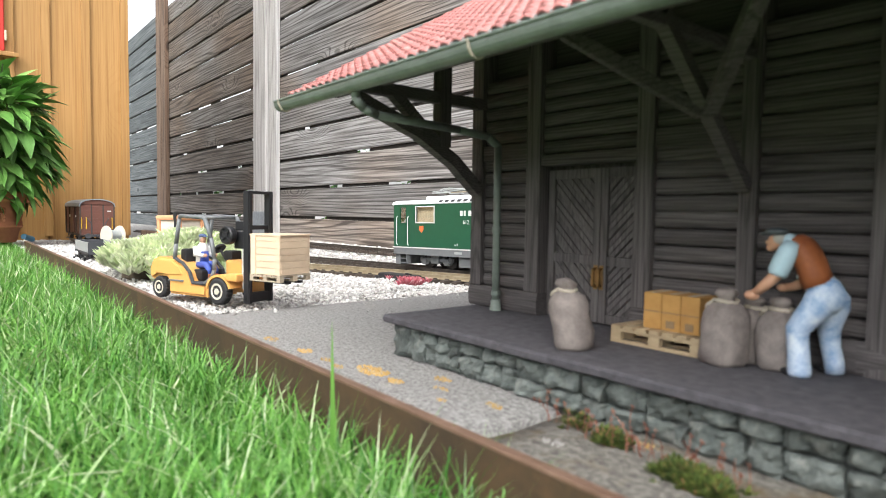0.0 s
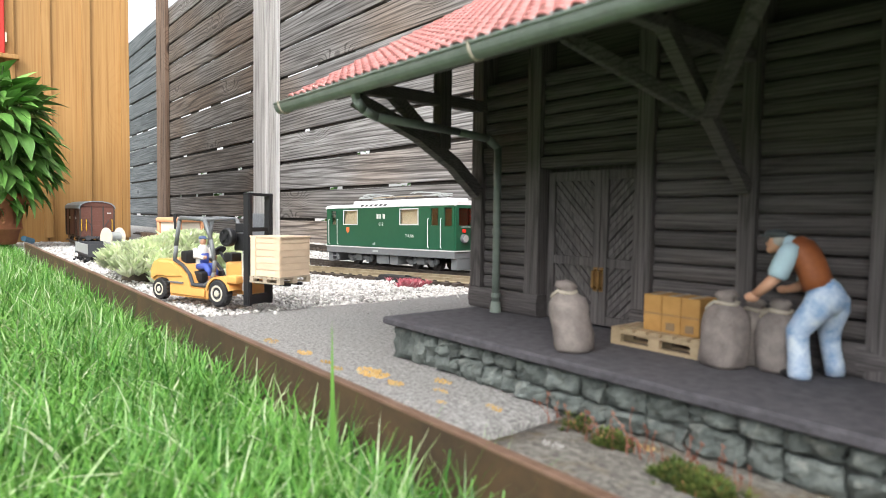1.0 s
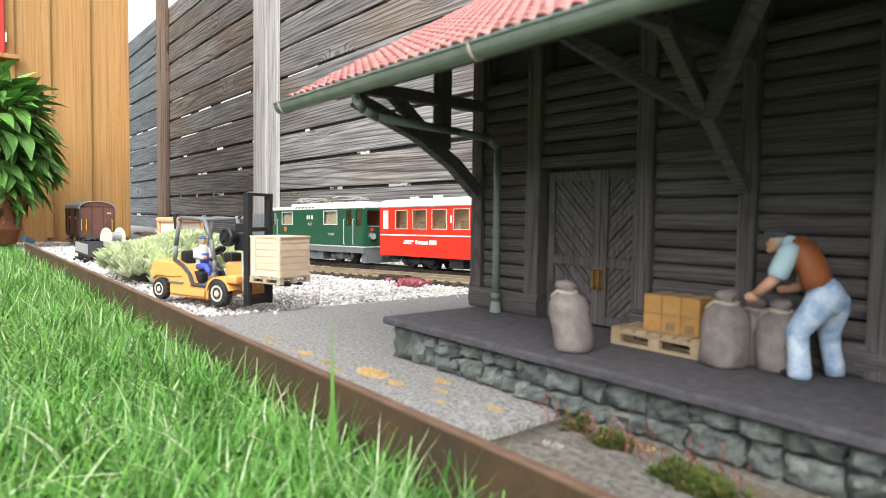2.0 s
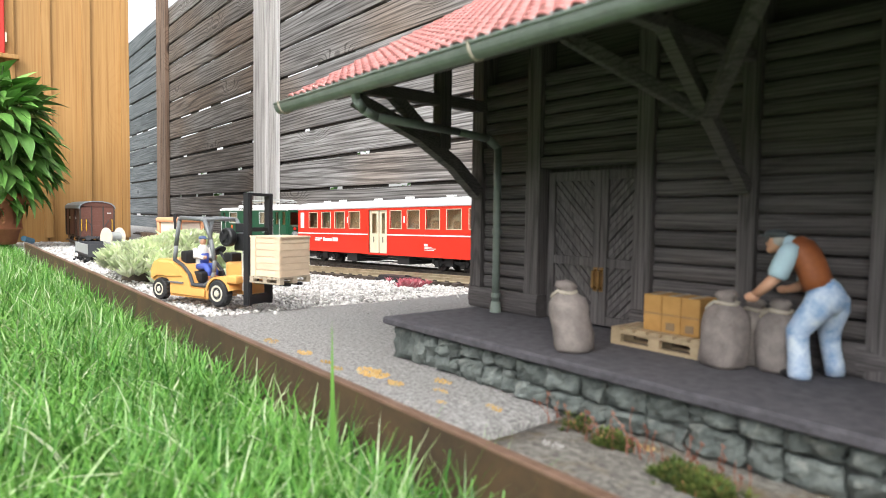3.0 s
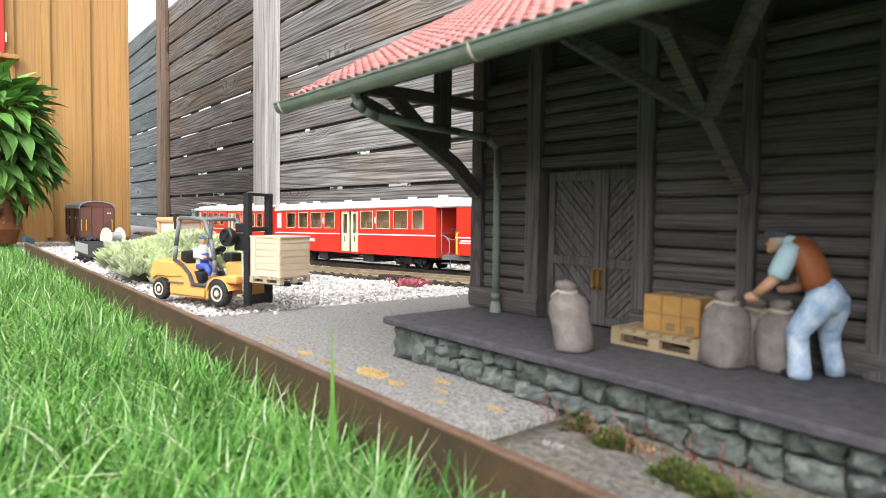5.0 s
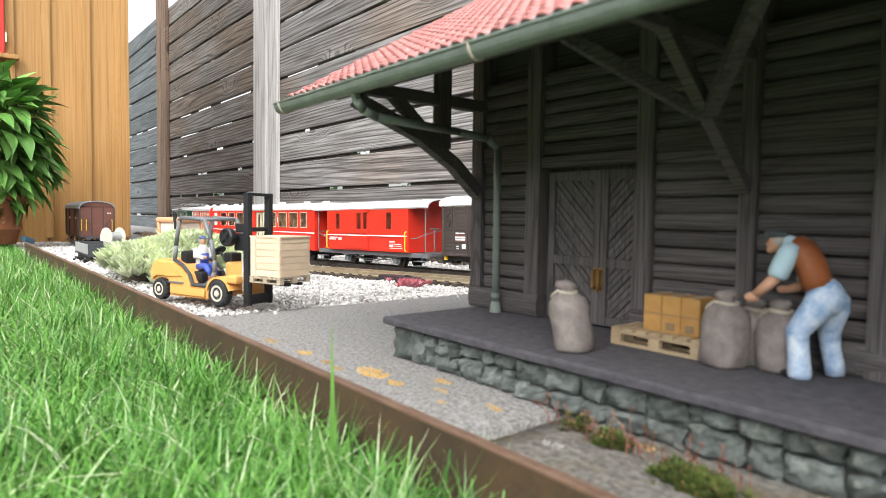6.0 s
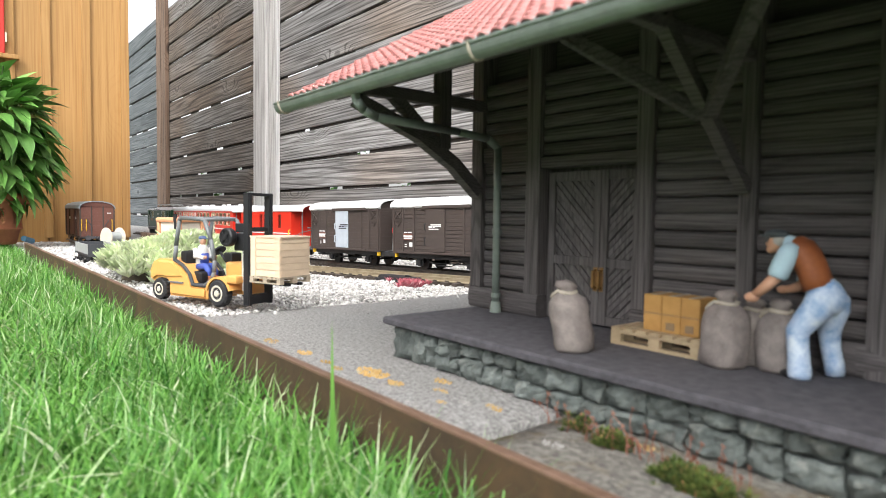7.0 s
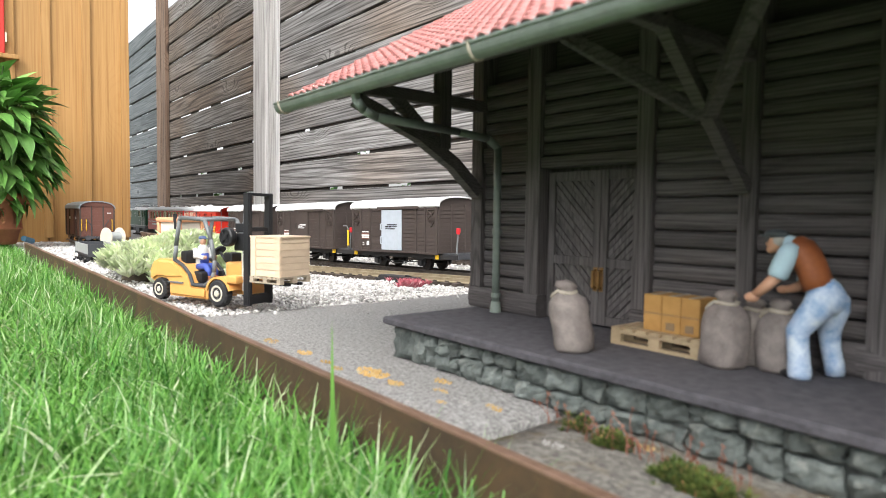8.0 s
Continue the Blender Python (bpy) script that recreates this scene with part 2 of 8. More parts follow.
def island_mat(name, c1, c2, rough=0.7, c3=None, transmit=0.0, scale=200.0, bump=0.2):
    """For joined small pieces: a colour of its own for every piece."""
    m = bpy.data.materials.new(name)
    m.use_nodes = True
    nt = m.node_tree
    N, L = nt.nodes, nt.links.new
    b = N["Principled BSDF"]
    g = N.new("ShaderNodeNewGeometry")
    rp = N.new("ShaderNodeValToRGB")
    rp.color_ramp.elements[0].color = (*c1, 1)
    rp.color_ramp.elements[1].color = (*c2, 1)
    if c3:
        e = rp.color_ramp.elements.new(0.85)
        e.color = (*c2, 1)
        rp.color_ramp.elements[-1].color = (*c3, 1)
    L(g.outputs["Random Per Island"], rp.inputs[0])
    tc = N.new("ShaderNodeTexCoord")
    n = N.new("ShaderNodeTexNoise")
    n.inputs["Scale"].default_value = scale
    n.inputs["Detail"].default_value = 4
    L(tc.outputs["Object"], n.inputs["Vector"])
    mr = N.new("ShaderNodeMapRange")
    mr.inputs["From Min"].default_value, mr.inputs["From Max"].default_value = 0.3, 0.7
    mr.inputs["To Min"].default_value, mr.inputs["To Max"].default_value = 0.75, 1.15
    L(n.outputs[0], mr.inputs["Value"])
    hs = N.new("ShaderNodeHueSaturation")
    L(mr.outputs[0], hs.inputs["Value"])
    L(rp.outputs[0], hs.inputs["Color"])
    L(hs.outputs[0], b.inputs["Base Color"])
    b.inputs["Roughness"].default_value = rough
    if bump:
        bp = N.new("ShaderNodeBump")
        bp.inputs["Strength"].default_value = bump
        bp.inputs["Distance"].default_value = 0.001
        L(n.outputs[0], bp.inputs["Height"])
        L(bp.outputs[0], b.inputs["Normal"])
    if transmit:
        tr = N.new("ShaderNodeBsdfTranslucent")
        L(hs.outputs[0], tr.inputs["Color"])
        mix = N.new("ShaderNodeMixShader")
        mix.inputs[0].default_value = transmit
        L(b.outputs[0], mix.inputs[1])
        L(tr.outputs[0], mix.inputs[2])
        L(mix.outputs[0], N["Material Output"].inputs["Surface"])
    return m


def plastic(name, c, rough=0.4, var=0.9, scale=90.0, bump=0.05, **k):
    return mat(name, c, tuple(v * var for v in c), scale=scale, rough=rough, bump=bump, lift=0.0004, **k)


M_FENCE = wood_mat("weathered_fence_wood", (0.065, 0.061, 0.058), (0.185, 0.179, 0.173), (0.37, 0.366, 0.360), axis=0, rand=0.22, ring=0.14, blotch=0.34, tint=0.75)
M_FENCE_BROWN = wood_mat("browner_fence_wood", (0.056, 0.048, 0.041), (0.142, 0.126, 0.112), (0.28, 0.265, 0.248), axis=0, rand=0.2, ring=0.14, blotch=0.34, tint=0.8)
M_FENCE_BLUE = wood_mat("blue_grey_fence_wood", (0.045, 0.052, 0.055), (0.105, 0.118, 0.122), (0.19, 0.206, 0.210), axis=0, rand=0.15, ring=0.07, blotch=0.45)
# near-black colour standing in for the shade between fence boards
M_FENCESHADE = mat("fence_gap_shade", (0.03, 0.026, 0.023), (0.05, 0.043, 0.038), scale=40, rough=0.95)
M_POST = wood_mat("weathered_post_wood", (0.33, 0.32, 0.31), (0.48, 0.47, 0.455), (0.60, 0.59, 0.58), axis=2, rand=0.1)
M_POST_BROWN = wood_mat("brown_post_wood", (0.085, 0.052, 0.034), (0.17, 0.11, 0.075), (0.25, 0.17, 0.12), axis=2, rand=0.1)
M_CABIN = wood_mat("ochre_stained_boards", (0.32, 0.160, 0.046), (0.40, 0.214, 0.066), (0.455, 0.254, 0.088), axis=2, rand=0.06, bump=0.2, rough=0.6, ring=0.03, blotch=0.25)
M_RED = plastic("red_shutter_paint", (0.55, 0.03, 0.02), rough=0.5)
M_ZINC = mat("zinc_post_foot", (0.42, 0.45, 0.48), (0.3, 0.32, 0.35), metallic=0.6, rough=0.55)
M_SLAB2 = mat("rough_stained_slab", (0.23, 0.218, 0.19), (0.070, 0.064, 0.055), scale=260, fine=4, rough=0.95, bump=0.9, lift=0.0012, dirt=(0.12, 0.09, 0.05), dirt_scale=30, dirt_amount=0.5)
M_SLAB = mat("exposed_aggregate_slab", (0.35, 0.34, 0.325), (0.12, 0.116, 0.112), scale=420, fine=3, rough=0.95, bump=0.7, lift=0.0007)
M_LICHEN = island_mat("orange_lichen", (0.42, 0.25, 0.07), (0.46, 0.32, 0.14), rough=0.95, c3=(0.34, 0.29, 0.18), scale=300.0, bump=0.6)
M_CRUST = island_mat("pale_lime_crust", (0.30, 0.29, 0.27), (0.40, 0.39, 0.37), rough=0.95, scale=300.0, bump=0.6)
M_SOIL = mat("dark_soil", (0.045, 0.032, 0.02), (0.09, 0.07, 0.045), scale=60, rough=1.0, bump=0.8)
M_TURF = mat("lawn_turf", (0.045, 0.075, 0.022), (0.09, 0.13, 0.04), scale=40, rough=1.0, bump=0.8, dirt=(0.05, 0.04, 0.02), dirt_scale=6, dirt_amount=0.4)
M_GRAVELBED = mat("gravel_bed", (0.46, 0.44, 0.41), (0.26, 0.25, 0.24), scale=60, rough=1.0, bump=1.0, lift=0.004)
M_GRAVEL = island_mat("crushed_limestone", (0.42, 0.405, 0.38), (0.70, 0.68, 0.65), rough=0.9, c3=(0.25, 0.23, 0.21))
M_STEEL = mat("rusted_steel_edging", (0.086, 0.050, 0.025), (0.052, 0.033, 0.019), scale=25, fine=9, rough=0.75, bump=0.3, metallic=0.1, dirt=(0.125, 0.068, 0.032), dirt_scale=14, dirt_amount=0.45)
M_STEELTOP = mat("bare_steel_rim", (0.22, 0.135, 0.095), (0.14, 0.08, 0.052), scale=40, rough=0.6, metallic=0.2)
M_GRASS = island_mat("grass_blades", (0.040, 0.165, 0.022), (0.235, 0.50, 0.105), rough=0.26, c3=(0.62, 0.70, 0.44), transmit=0.28, scale=20.0, bump=0)
M_LOG = wood_mat("dark_shed_timber", (0.042, 0.0365, 0.0365), (0.090, 0.080, 0.079), (0.140, 0.126, 0.125), axis=0, size=0.12, bump=0.6, lift=0.0006, rand=0.18, knots=False)
M_LOGV = wood_mat("dark_shed_post", (0.042, 0.0365, 0.0365), (0.090, 0.080, 0.079), (0.140, 0.126, 0.125), axis=2, size=0.12, bump=0.6, lift=0.0006, rand=0.15, knots=False)
M_DOOR = wood_mat("dark_door_boards", (0.052, 0.046, 0.0455), (0.102, 0.091, 0.090), (0.148, 0.134, 0.132), axis=2, size=0.12, bump=0.4, lift=0.0004, rand=0.12, knots=False)
M_DECK = mat("grey_violet_deck", (0.084, 0.080, 0.090), (0.042, 0.040, 0.046), scale=170, fine=6, rough=0.85, bump=0.5, lift=0.0007)
M_STONE = mat("grey_green_stone", (0.140, 0.158, 0.146), (0.060, 0.072, 0.067), scale=110, fine=5, rough=0.85, bump=0.9, lift=0.002, rand=0.22, dirt=(0.22, 0.228, 0.205), dirt_scale=60, dirt_amount=0.42)
M_MORTAR = mat("dark_joint", (0.07, 0.075, 0.07), (0.04, 0.043, 0.04), scale=120, rough=0.95)
M_TILE = mat("red_roof_tiles", (0.52, 0.225, 0.205), (0.40, 0.145, 0.13), scale=90, rough=0.5, bump=0.25, rand=0.16, dirt=(0.62, 0.36, 0.32), dirt_scale=60, dirt_amount=0.42)
M_GUTTER = mat("grey_green_gutter", (0.205, 0.242, 0.215), (0.145, 0.172, 0.152), scale=60, rough=0.5, bump=0.12, lift=0.0005)
M_BRASS = mat("brass_handle", (0.30, 0.17, 0.06), (0.18, 0.10, 0.035), scale=120, rough=0.5, metallic=0.5)
M_TERRA = mat("terracotta", (0.42, 0.17, 0.085), (0.32, 0.125, 0.065), scale=18, rough=0.85, bump=0.2)
M_LEAF = island_mat("glossy_leaves", (0.022, 0.085, 0.012), (0.075, 0.20, 0.028), rough=0.35, c3=(0.14, 0.29, 0.05), transmit=0.15, scale=25, bump=0)
M_SEDUM = island_mat("pale_sedum", (0.64, 0.74, 0.44), (0.86, 0.90, 0.68), rough=0.6, c3=(0.84, 0.86, 0.68), transmit=0.42, scale=40, bump=0)
M_PINK = island_mat("pink_succulent", (0.46, 0.07, 0.11), (0.66, 0.22, 0.25), rough=0.6, c3=(0.74, 0.52, 0.52), transmit=0.1, scale=60, bump=0)
M_MOSS = island_mat("moss", (0.028, 0.055, 0.008), (0.11, 0.15, 0.022), rough=0.9, c3=(0.22, 0.12, 0.05), transmit=0.1, scale=60, bump=0)
M_STEM = island_mat("dry_red_stems", (0.20, 0.07, 0.045), (0.34, 0.16, 0.11), rough=0.8, scale=60, bump=0)
M_SLEEPER = mat("dark_sleepers", (0.045, 0.034, 0.027), (0.09, 0.07, 0.055), scale=120, rough=0.9, bump=0.4)
M_RAILBRASS = mat("weathered_brass_rail", (0.42, 0.35, 0.24), (0.27, 0.21, 0.13), scale=70, rough=0.45, metallic=0.35)
M_RAILDARK = mat("tarnished_rail", (0.10, 0.085, 0.07), (0.055, 0.045, 0.04), scale=70, rough=0.5, metallic=0.4)
M_BLACK = plastic("black_plastic", (0.016, 0.016, 0.018), rough=0.5)
M_DGREY = plastic("dark_grey_plastic", (0.055, 0.058, 0.065), rough=0.5)
M_GREY = plastic("mid_grey_plastic", (0.17, 0.18, 0.185), rough=0.5)
M_LGREY = plastic("light_grey_plastic", (0.36, 0.38, 0.37), rough=0.55)
M_WHITE = plastic("white_plastic", (0.78, 0.78, 0.76), rough=0.45, var=0.95)
M_YELLOW = plastic("yellow_orange_plastic", (0.80, 0.41, 0.12), rough=0.38, var=0.95, coat=0.15)
M_PEACH = plastic("faded_orange_plastic", (0.74, 0.36, 0.19), rough=0.5, var=0.93)
M_RIM = plastic("cream_rim", (0.66, 0.60, 0.48), rough=0.5)
M_TYRE = mat("toy_tyre", (0.016, 0.016, 0.017), (0.03, 0.03, 0.03), scale=200, rough=0.8, bump=0.3, lift=0.0006)
M_CRATE = mat("cream_crate", (0.76, 0.60, 0.43), (0.68, 0.52, 0.36), scale=60, rough=0.6, bump=0.15, stretch=(1, 1, 4), rand=0.06)
M_PALLET = mat("pale_pallet", (0.50, 0.42, 0.31), (0.36, 0.29, 0.21), scale=90, rough=0.8, bump=0.3)
M_PALLET2 = mat("yellowish_pallet", (0.44, 0.34, 0.21), (0.33, 0.25, 0.15), scale=90, rough=0.75, bump=0.3)
M_CARTON = mat("ochre_cartons", (0.50, 0.28, 0.085), (0.40, 0.21, 0.06), scale=50, rough=0.75, bump=0.15, rand=0.1)
M_CARTON2 = mat("faded_print", (0.20, 0.13, 0.08), (0.26, 0.18, 0.10), scale=150, rough=0.8)
M_SACK = mat("grey_jute_sack", (0.27, 0.235, 0.215), (0.16, 0.135, 0.125), scale=120, fine=8, rough=0.95, bump=0.9, lift=0.0008, dirt=(0.30, 0.25, 0.20), dirt_scale=40, dirt_amount=0.38)
M_CORD = plastic("pale_cord", (0.46, 0.41, 0.33), rough=0.9)
M_SKIN = plastic("painted_flesh", (0.60, 0.33, 0.21), rough=0.55)
M_SHIRT = plastic("pale_blue_shirt", (0.48, 0.66, 0.74), rough=0.6)
M_VEST = mat("rust_brown_vest", (0.34, 0.105, 0.03), (0.22, 0.06, 0.02), scale=90, rough=0.65, bump=0.2)
M_JEANS = mat("pale_blue_jeans", (0.22, 0.36, 0.58), (0.66, 0.74, 0.82), scale=130, rough=0.7, bump=0.15)
M_BLUE = plastic("blue_overalls", (0.055, 0.10, 0.42), rough=0.5)
M_CAPBLUE = plastic("grey_blue_cap", (0.10, 0.15, 0.30), rough=0.55)
M_CAPGREY = plastic("dark_grey_cap", (0.07, 0.085, 0.09), rough=0.6)
M_HAIR = plastic("grey_hair", (0.42, 0.40, 0.36), rough=0.7)
M_GREEN = plastic("green_loco_paint", (0.012, 0.082, 0.042), rough=0.35, coat=0.08, var=0.93)
M_TRAINRED = plastic("red_coach_paint", (0.62, 0.030, 0.015), rough=0.36, coat=0.08, var=0.96)
M_REDDARK = plastic("red_end_paint", (0.62, 0.035, 0.02), rough=0.4)
M_ROOFW = plastic("white_roof", (0.74, 0.74, 0.74), rough=0.5, var=0.95)
M_ROOFG = plastic("light_grey_roof", (0.52, 0.53, 0.54), rough=0.45, var=0.95)
M_SILVER = plastic("silver_trim", (0.62, 0.62, 0.60), rough=0.35)
M_CREAM = plastic("cream_doors", (0.70, 0.64, 0.46), rough=0.45)
M_BROWN = plastic("brown_van_planks", (0.062, 0.047, 0.041), rough=0.6, var=0.85)
M_REDBROWN = plastic("red_brown_van", (0.17, 0.068, 0.048), rough=0.6, var=0.85)
M_GREYDOOR = plastic("pale_blue_grey_door", (0.44, 0.49, 0.54), rough=0.5)
M_UNDER = plastic("black_underframe", (0.022, 0.022, 0.023), rough=0.6)
M_UNDERG = plastic("grey_underframe", (0.15, 0.16, 0.165), rough=0.55)
M_WHEEL = mat("blackened_wheel", (0.03, 0.03, 0.03), (0.06, 0.05, 0.05), rough=0.45, metallic=0.6)
M_RAILYEL = plastic("yellow_handrail", (0.80, 0.50, 0.03), rough=0.45)
M_CRIMSON = plastic("red_lever", (0.72, 0.03, 0.04), rough=0.4)
M_SEATIN = plastic("beige_interior", (0.62, 0.50, 0.36), rough=0.7)
M_SEATBR = plastic("brown_seat_plastic", (0.24, 0.15, 0.09), rough=0.6)
M_SHIELD = plastic("orange_red_shield", (0.75, 0.16, 0.05), rough=0.5)


def glass_mat(name, tint, rough=0.05):
    m = bpy.data.materials.new(name)
    m.use_nodes = True
    N, L = m.node_tree.nodes, m.node_tree.links.new
    tr = N.new("ShaderNodeBsdfTransparent")
    tr.inputs[0].default_value = (*tint, 1)
    gl = N.new("ShaderNodeBsdfGlossy")
    gl.inputs["Roughness"].default_value = rough
    lw = N.new("ShaderNodeLayerWeight")
    lw.inputs["Blend"].default_value = 0.2
    fr = N.new("ShaderNodeMath")
    fr.operation = "MULTIPLY_ADD"
    fr.inputs[1].default_value = 0.45
    fr.inputs[2].default_value = 0.03
    L(lw.outputs["Facing"], fr.inputs[0])
    mix = N.new("ShaderNodeMixShader")
    L(fr.outputs[0], mix.inputs[0])
    L(tr.outputs[0], mix.inputs[1])
    L(gl.outputs[0], mix.inputs[2])
    L(mix.outputs[0], N["Material Output"].inputs["Surface"])
    return m


M_GLASS = glass_mat("window_glass", (0.90, 0.92, 0.90))
M_MILKY = plastic("milky_pane_plastic", (0.74, 0.66, 0.56), rough=0.35)

# ---- ground: one sheet with the slab, the gravel slope and the lawn bed ----


def ground_z(x, y):
    """Height of the ground: flush slab, lawn bed below the steel rim, gravel falling towards the fence."""
    if y < 0.164:
        return -0.036
    if x > -0.62 and y < 0.50:
        return -0.028
    k = min(1.0, max(0.0, (y - 0.47) / 0.12))
    k = k * k * (3 - 2 * k)
    z = (-0.008 - 0.020 * min(1.0, max(0.0, -1.45 - x))) * (1 - k) + (run_z(x) - 0.0145) * k
    return z


def build_ground():
    bm = bmesh.new()
    xs = [-400, -100, -30, -12, -8, -6] + [-5 + 0.08 * i for i in range(57)] + [-0.5, -0.3, 0, 0.4, 1, 3, 10, 40, 400]
    ys = [-400, -60, -10, -3, -1, -0.4, -0.1, 0.05, 0.160, 0.166] + [0.2 + 0.05 * i for i in range(30)] + [2, 4, 10, 40, 400]
    rows = [[bm.verts.new((x, y, max(-0.12, ground_z(x, y)))) for y in ys] for x in xs]
    for a, b in zip(rows, rows[1:]):
        for j in range(len(ys) - 1):
            f = bm.faces.new((a[j], b[j], b[j + 1], a[j + 1]))
            c = f.calc_center_median()
            f.material_index = 0 if c.y < 0.164 else 1
    ob = part("ground", bm, [M_TURF, M_GRAVELBED])
    tagged(ob, "green lawn turf and pale gravel bed", "ground", kind="structure")


def slab_piece(name, x0, x1, y0, y1, z1=0.0):
    """A paving slab with a worn, slightly wavy top."""
    bm = bmesh.new()
    nx, ny = max(2, int((x1 - x0) / 0.02)), max(2, int((y1 - y0) / 0.02))
    g = [[bm.verts.new((x0 + (x1 - x0) * i / nx, y0 + (y1 - y0) * j / ny, z1 + 0.0012 * noise.noise((i * 1.3 + x0 * 50, j * 1.3, 2.0)) - (0.003 if i in (0, nx) or j in (0, ny) else 0))) for j in range(ny + 1)] for i in range(nx + 1)]
    for i in range(nx):
        for j in range(ny):
            bm.faces.new((g[i][j], g[i + 1][j], g[i + 1][j + 1], g[i][j + 1]))
    edge = [g[i][0] for i in range(nx + 1)] + [g[nx][j] for j in range(1, ny + 1)] + [g[i][ny] for i in range(nx - 1, -1, -1)] + [g[0][j] for j in range(ny - 1, 0, -1)]
    low = [bm.verts.new((v.co.x, v.co.y, z1 - 0.027)) for v in edge]
    for k in range(len(edge)):
        j = (k + 1) % len(edge)
        bm.faces.new((edge[j], edge[k], low[k], low[j]))
    ob = part(name, bm, M_SLAB if x0 < -0.5 else M_SLAB2, smooth=True)
    return tagged(ob, "rough grey paving slab with orange lichen", "paving slab", "paving slabs", "structure")


def build_lawn():
    """Grass blades, dense by the camera and sparser along the edging."""
    rnd = random.Random(5)
    bm_v, bm_f = [], []

    def blade(x, y, z0, h, w, lean, turn, bend):
        n = 4
        base = len(bm_v)
        cx, sx = math.cos(turn), math.sin(turn)
        for i in range(n + 1):
            t = i / n
            ww = w * (1 - t) ** 0.6 * (0.7 + 0.3 * math.sin(math.pi * min(1, t + 0.3)))
            out = lean * t + bend * t * t
            zz = z0 + h * (t - 0.35 * bend / max(h, 1e-4) * t * t * t)
            px_, py_ = x + cx * out, y + sx * out
            if i < n:
                bm_v.append((px_ - sx * ww / 2, py_ + cx * ww / 2, zz))
                bm_v.append((px_ + sx * ww / 2, py_ - cx * ww / 2, zz))
            else:
                bm_v.append((px_, py_, zz))
        for i in range(n - 1):
            a = base + 2 * i
            bm_f.append((a, a + 1, a + 3, a + 2))
        a = base + 2 * (n - 1)
        bm_f.append((a, a + 1, a + 2))

    for k in range(40000):
        u = rnd.random()
        x = 0.02 - 3.4 * u ** 2.1
        wide = 0.26 + 0.03 * abs(x)
        y = 0.160 - wide * rnd.random() ** 1.15
        dist = math.hypot(x, y)
        if dist < 0.12 or (x > -0.14 and y < 0.10):
            continue
        clump = noise.noise((x * 16, y * 16, 0.0))
        h = rnd.uniform(0.018, 0.042) * (1 + 0.4 * clump)
        if x > -0.3:
            h *= max(0.3, min(1.0, -x / 0.3 + 0.1))
        far = 1.0 + 0.5 * min(1.0, abs(x) / 2)
        blade(x, y, -0.037, h, rnd.uniform(0.0013, 0.0031) * far, rnd.uniform(0, 0.026), rnd.uniform(0, 2 * math.pi), rnd.uniform(0.0, 0.036))
    for k in range(1700):
        # taller stray blades, some leaning over the rim
        x = -0.16 - 1.7 * rnd.random() ** 1.5
        y = rnd.uniform(0.06, 0.160)
        turn = rnd.uniform(0, 2 * math.pi) if rnd.random() < 0.6 else rnd.gauss(1.6, 0.6)
        blade(x, y, -0.037, rnd.uniform(0.036, 0.056), rnd.uniform(0.0009, 0.0019), rnd.uniform(0, 0.024), turn, rnd.uniform(0.004, 0.03))
    for k in range(3200):
        # broad blades that have flopped over
        x = -0.12 - 2.2 * rnd.random() ** 1.6
        y = 0.158 - 0.24 * rnd.random()
        if math.hypot(x, y) > 0.16:
            blade(x, y, -0.037, rnd.uniform(0.026, 0.046), rnd.uniform(0.0022, 0.0042), rnd.uniform(0, 0.03), rnd.uniform(0, 6.28), rnd.uniform(0.03, 0.06))
    for k in range(900):
        # pale dry bits at the foot of the blades
        x, y = -0.1 - 0.6 * rnd.random(), rnd.uniform(0.10, 0.162)
        blade(x, y, -0.037 + rnd.uniform(0, 0.012), rnd.uniform(0.001, 0.008), rnd.uniform(0.0008, 0.0016), rnd.uniform(0.01, 0.03), rnd.uniform(0, 6.28), 0.004)
    me = bpy.data.meshes.new("lawn_grass")
    me.from_pydata(bm_v, [], bm_f)
    me.materials.append(M_GRASS)
    me.shade_smooth()
    tagged(new("lawn_grass", me), "bright green mown lawn grass by the steel edging", "grass", kind="stuff")
    bm_v, bm_f = [], []
    # the single tall blade before the platform
    blade(-0.2610, 0.1437, -0.037, 0.0865, 0.0040, 0.0045, 2.9, 0.0)
    me = bpy.data.meshes.new("grass_blade")
    me.from_pydata(bm_v, [], bm_f)
    me.materials.append(M_GRASS)
    tagged(new("grass_blade", me), "single tall upright blade of green grass", "grass blade")


def stone_mesh(rnd, name, r):
    bm = bmesh.new()
    bmesh.ops.create_icosphere(bm, subdivisions=1, radius=r)
    for v in bm.verts:
        v.co *= rnd.uniform(0.65, 1.2)
        v.co.z *= 0.7
    me = bpy.data.meshes.new(name)
    bm.to_mesh(me)
    bm.free()
    return me


def on_slab(x, y):
    return x > -0.625 + 0.02 * noise.noise((y * 30, 0, 0)) and y < 0.545 + 0.02 * noise.noise((x * 30, 1, 0))


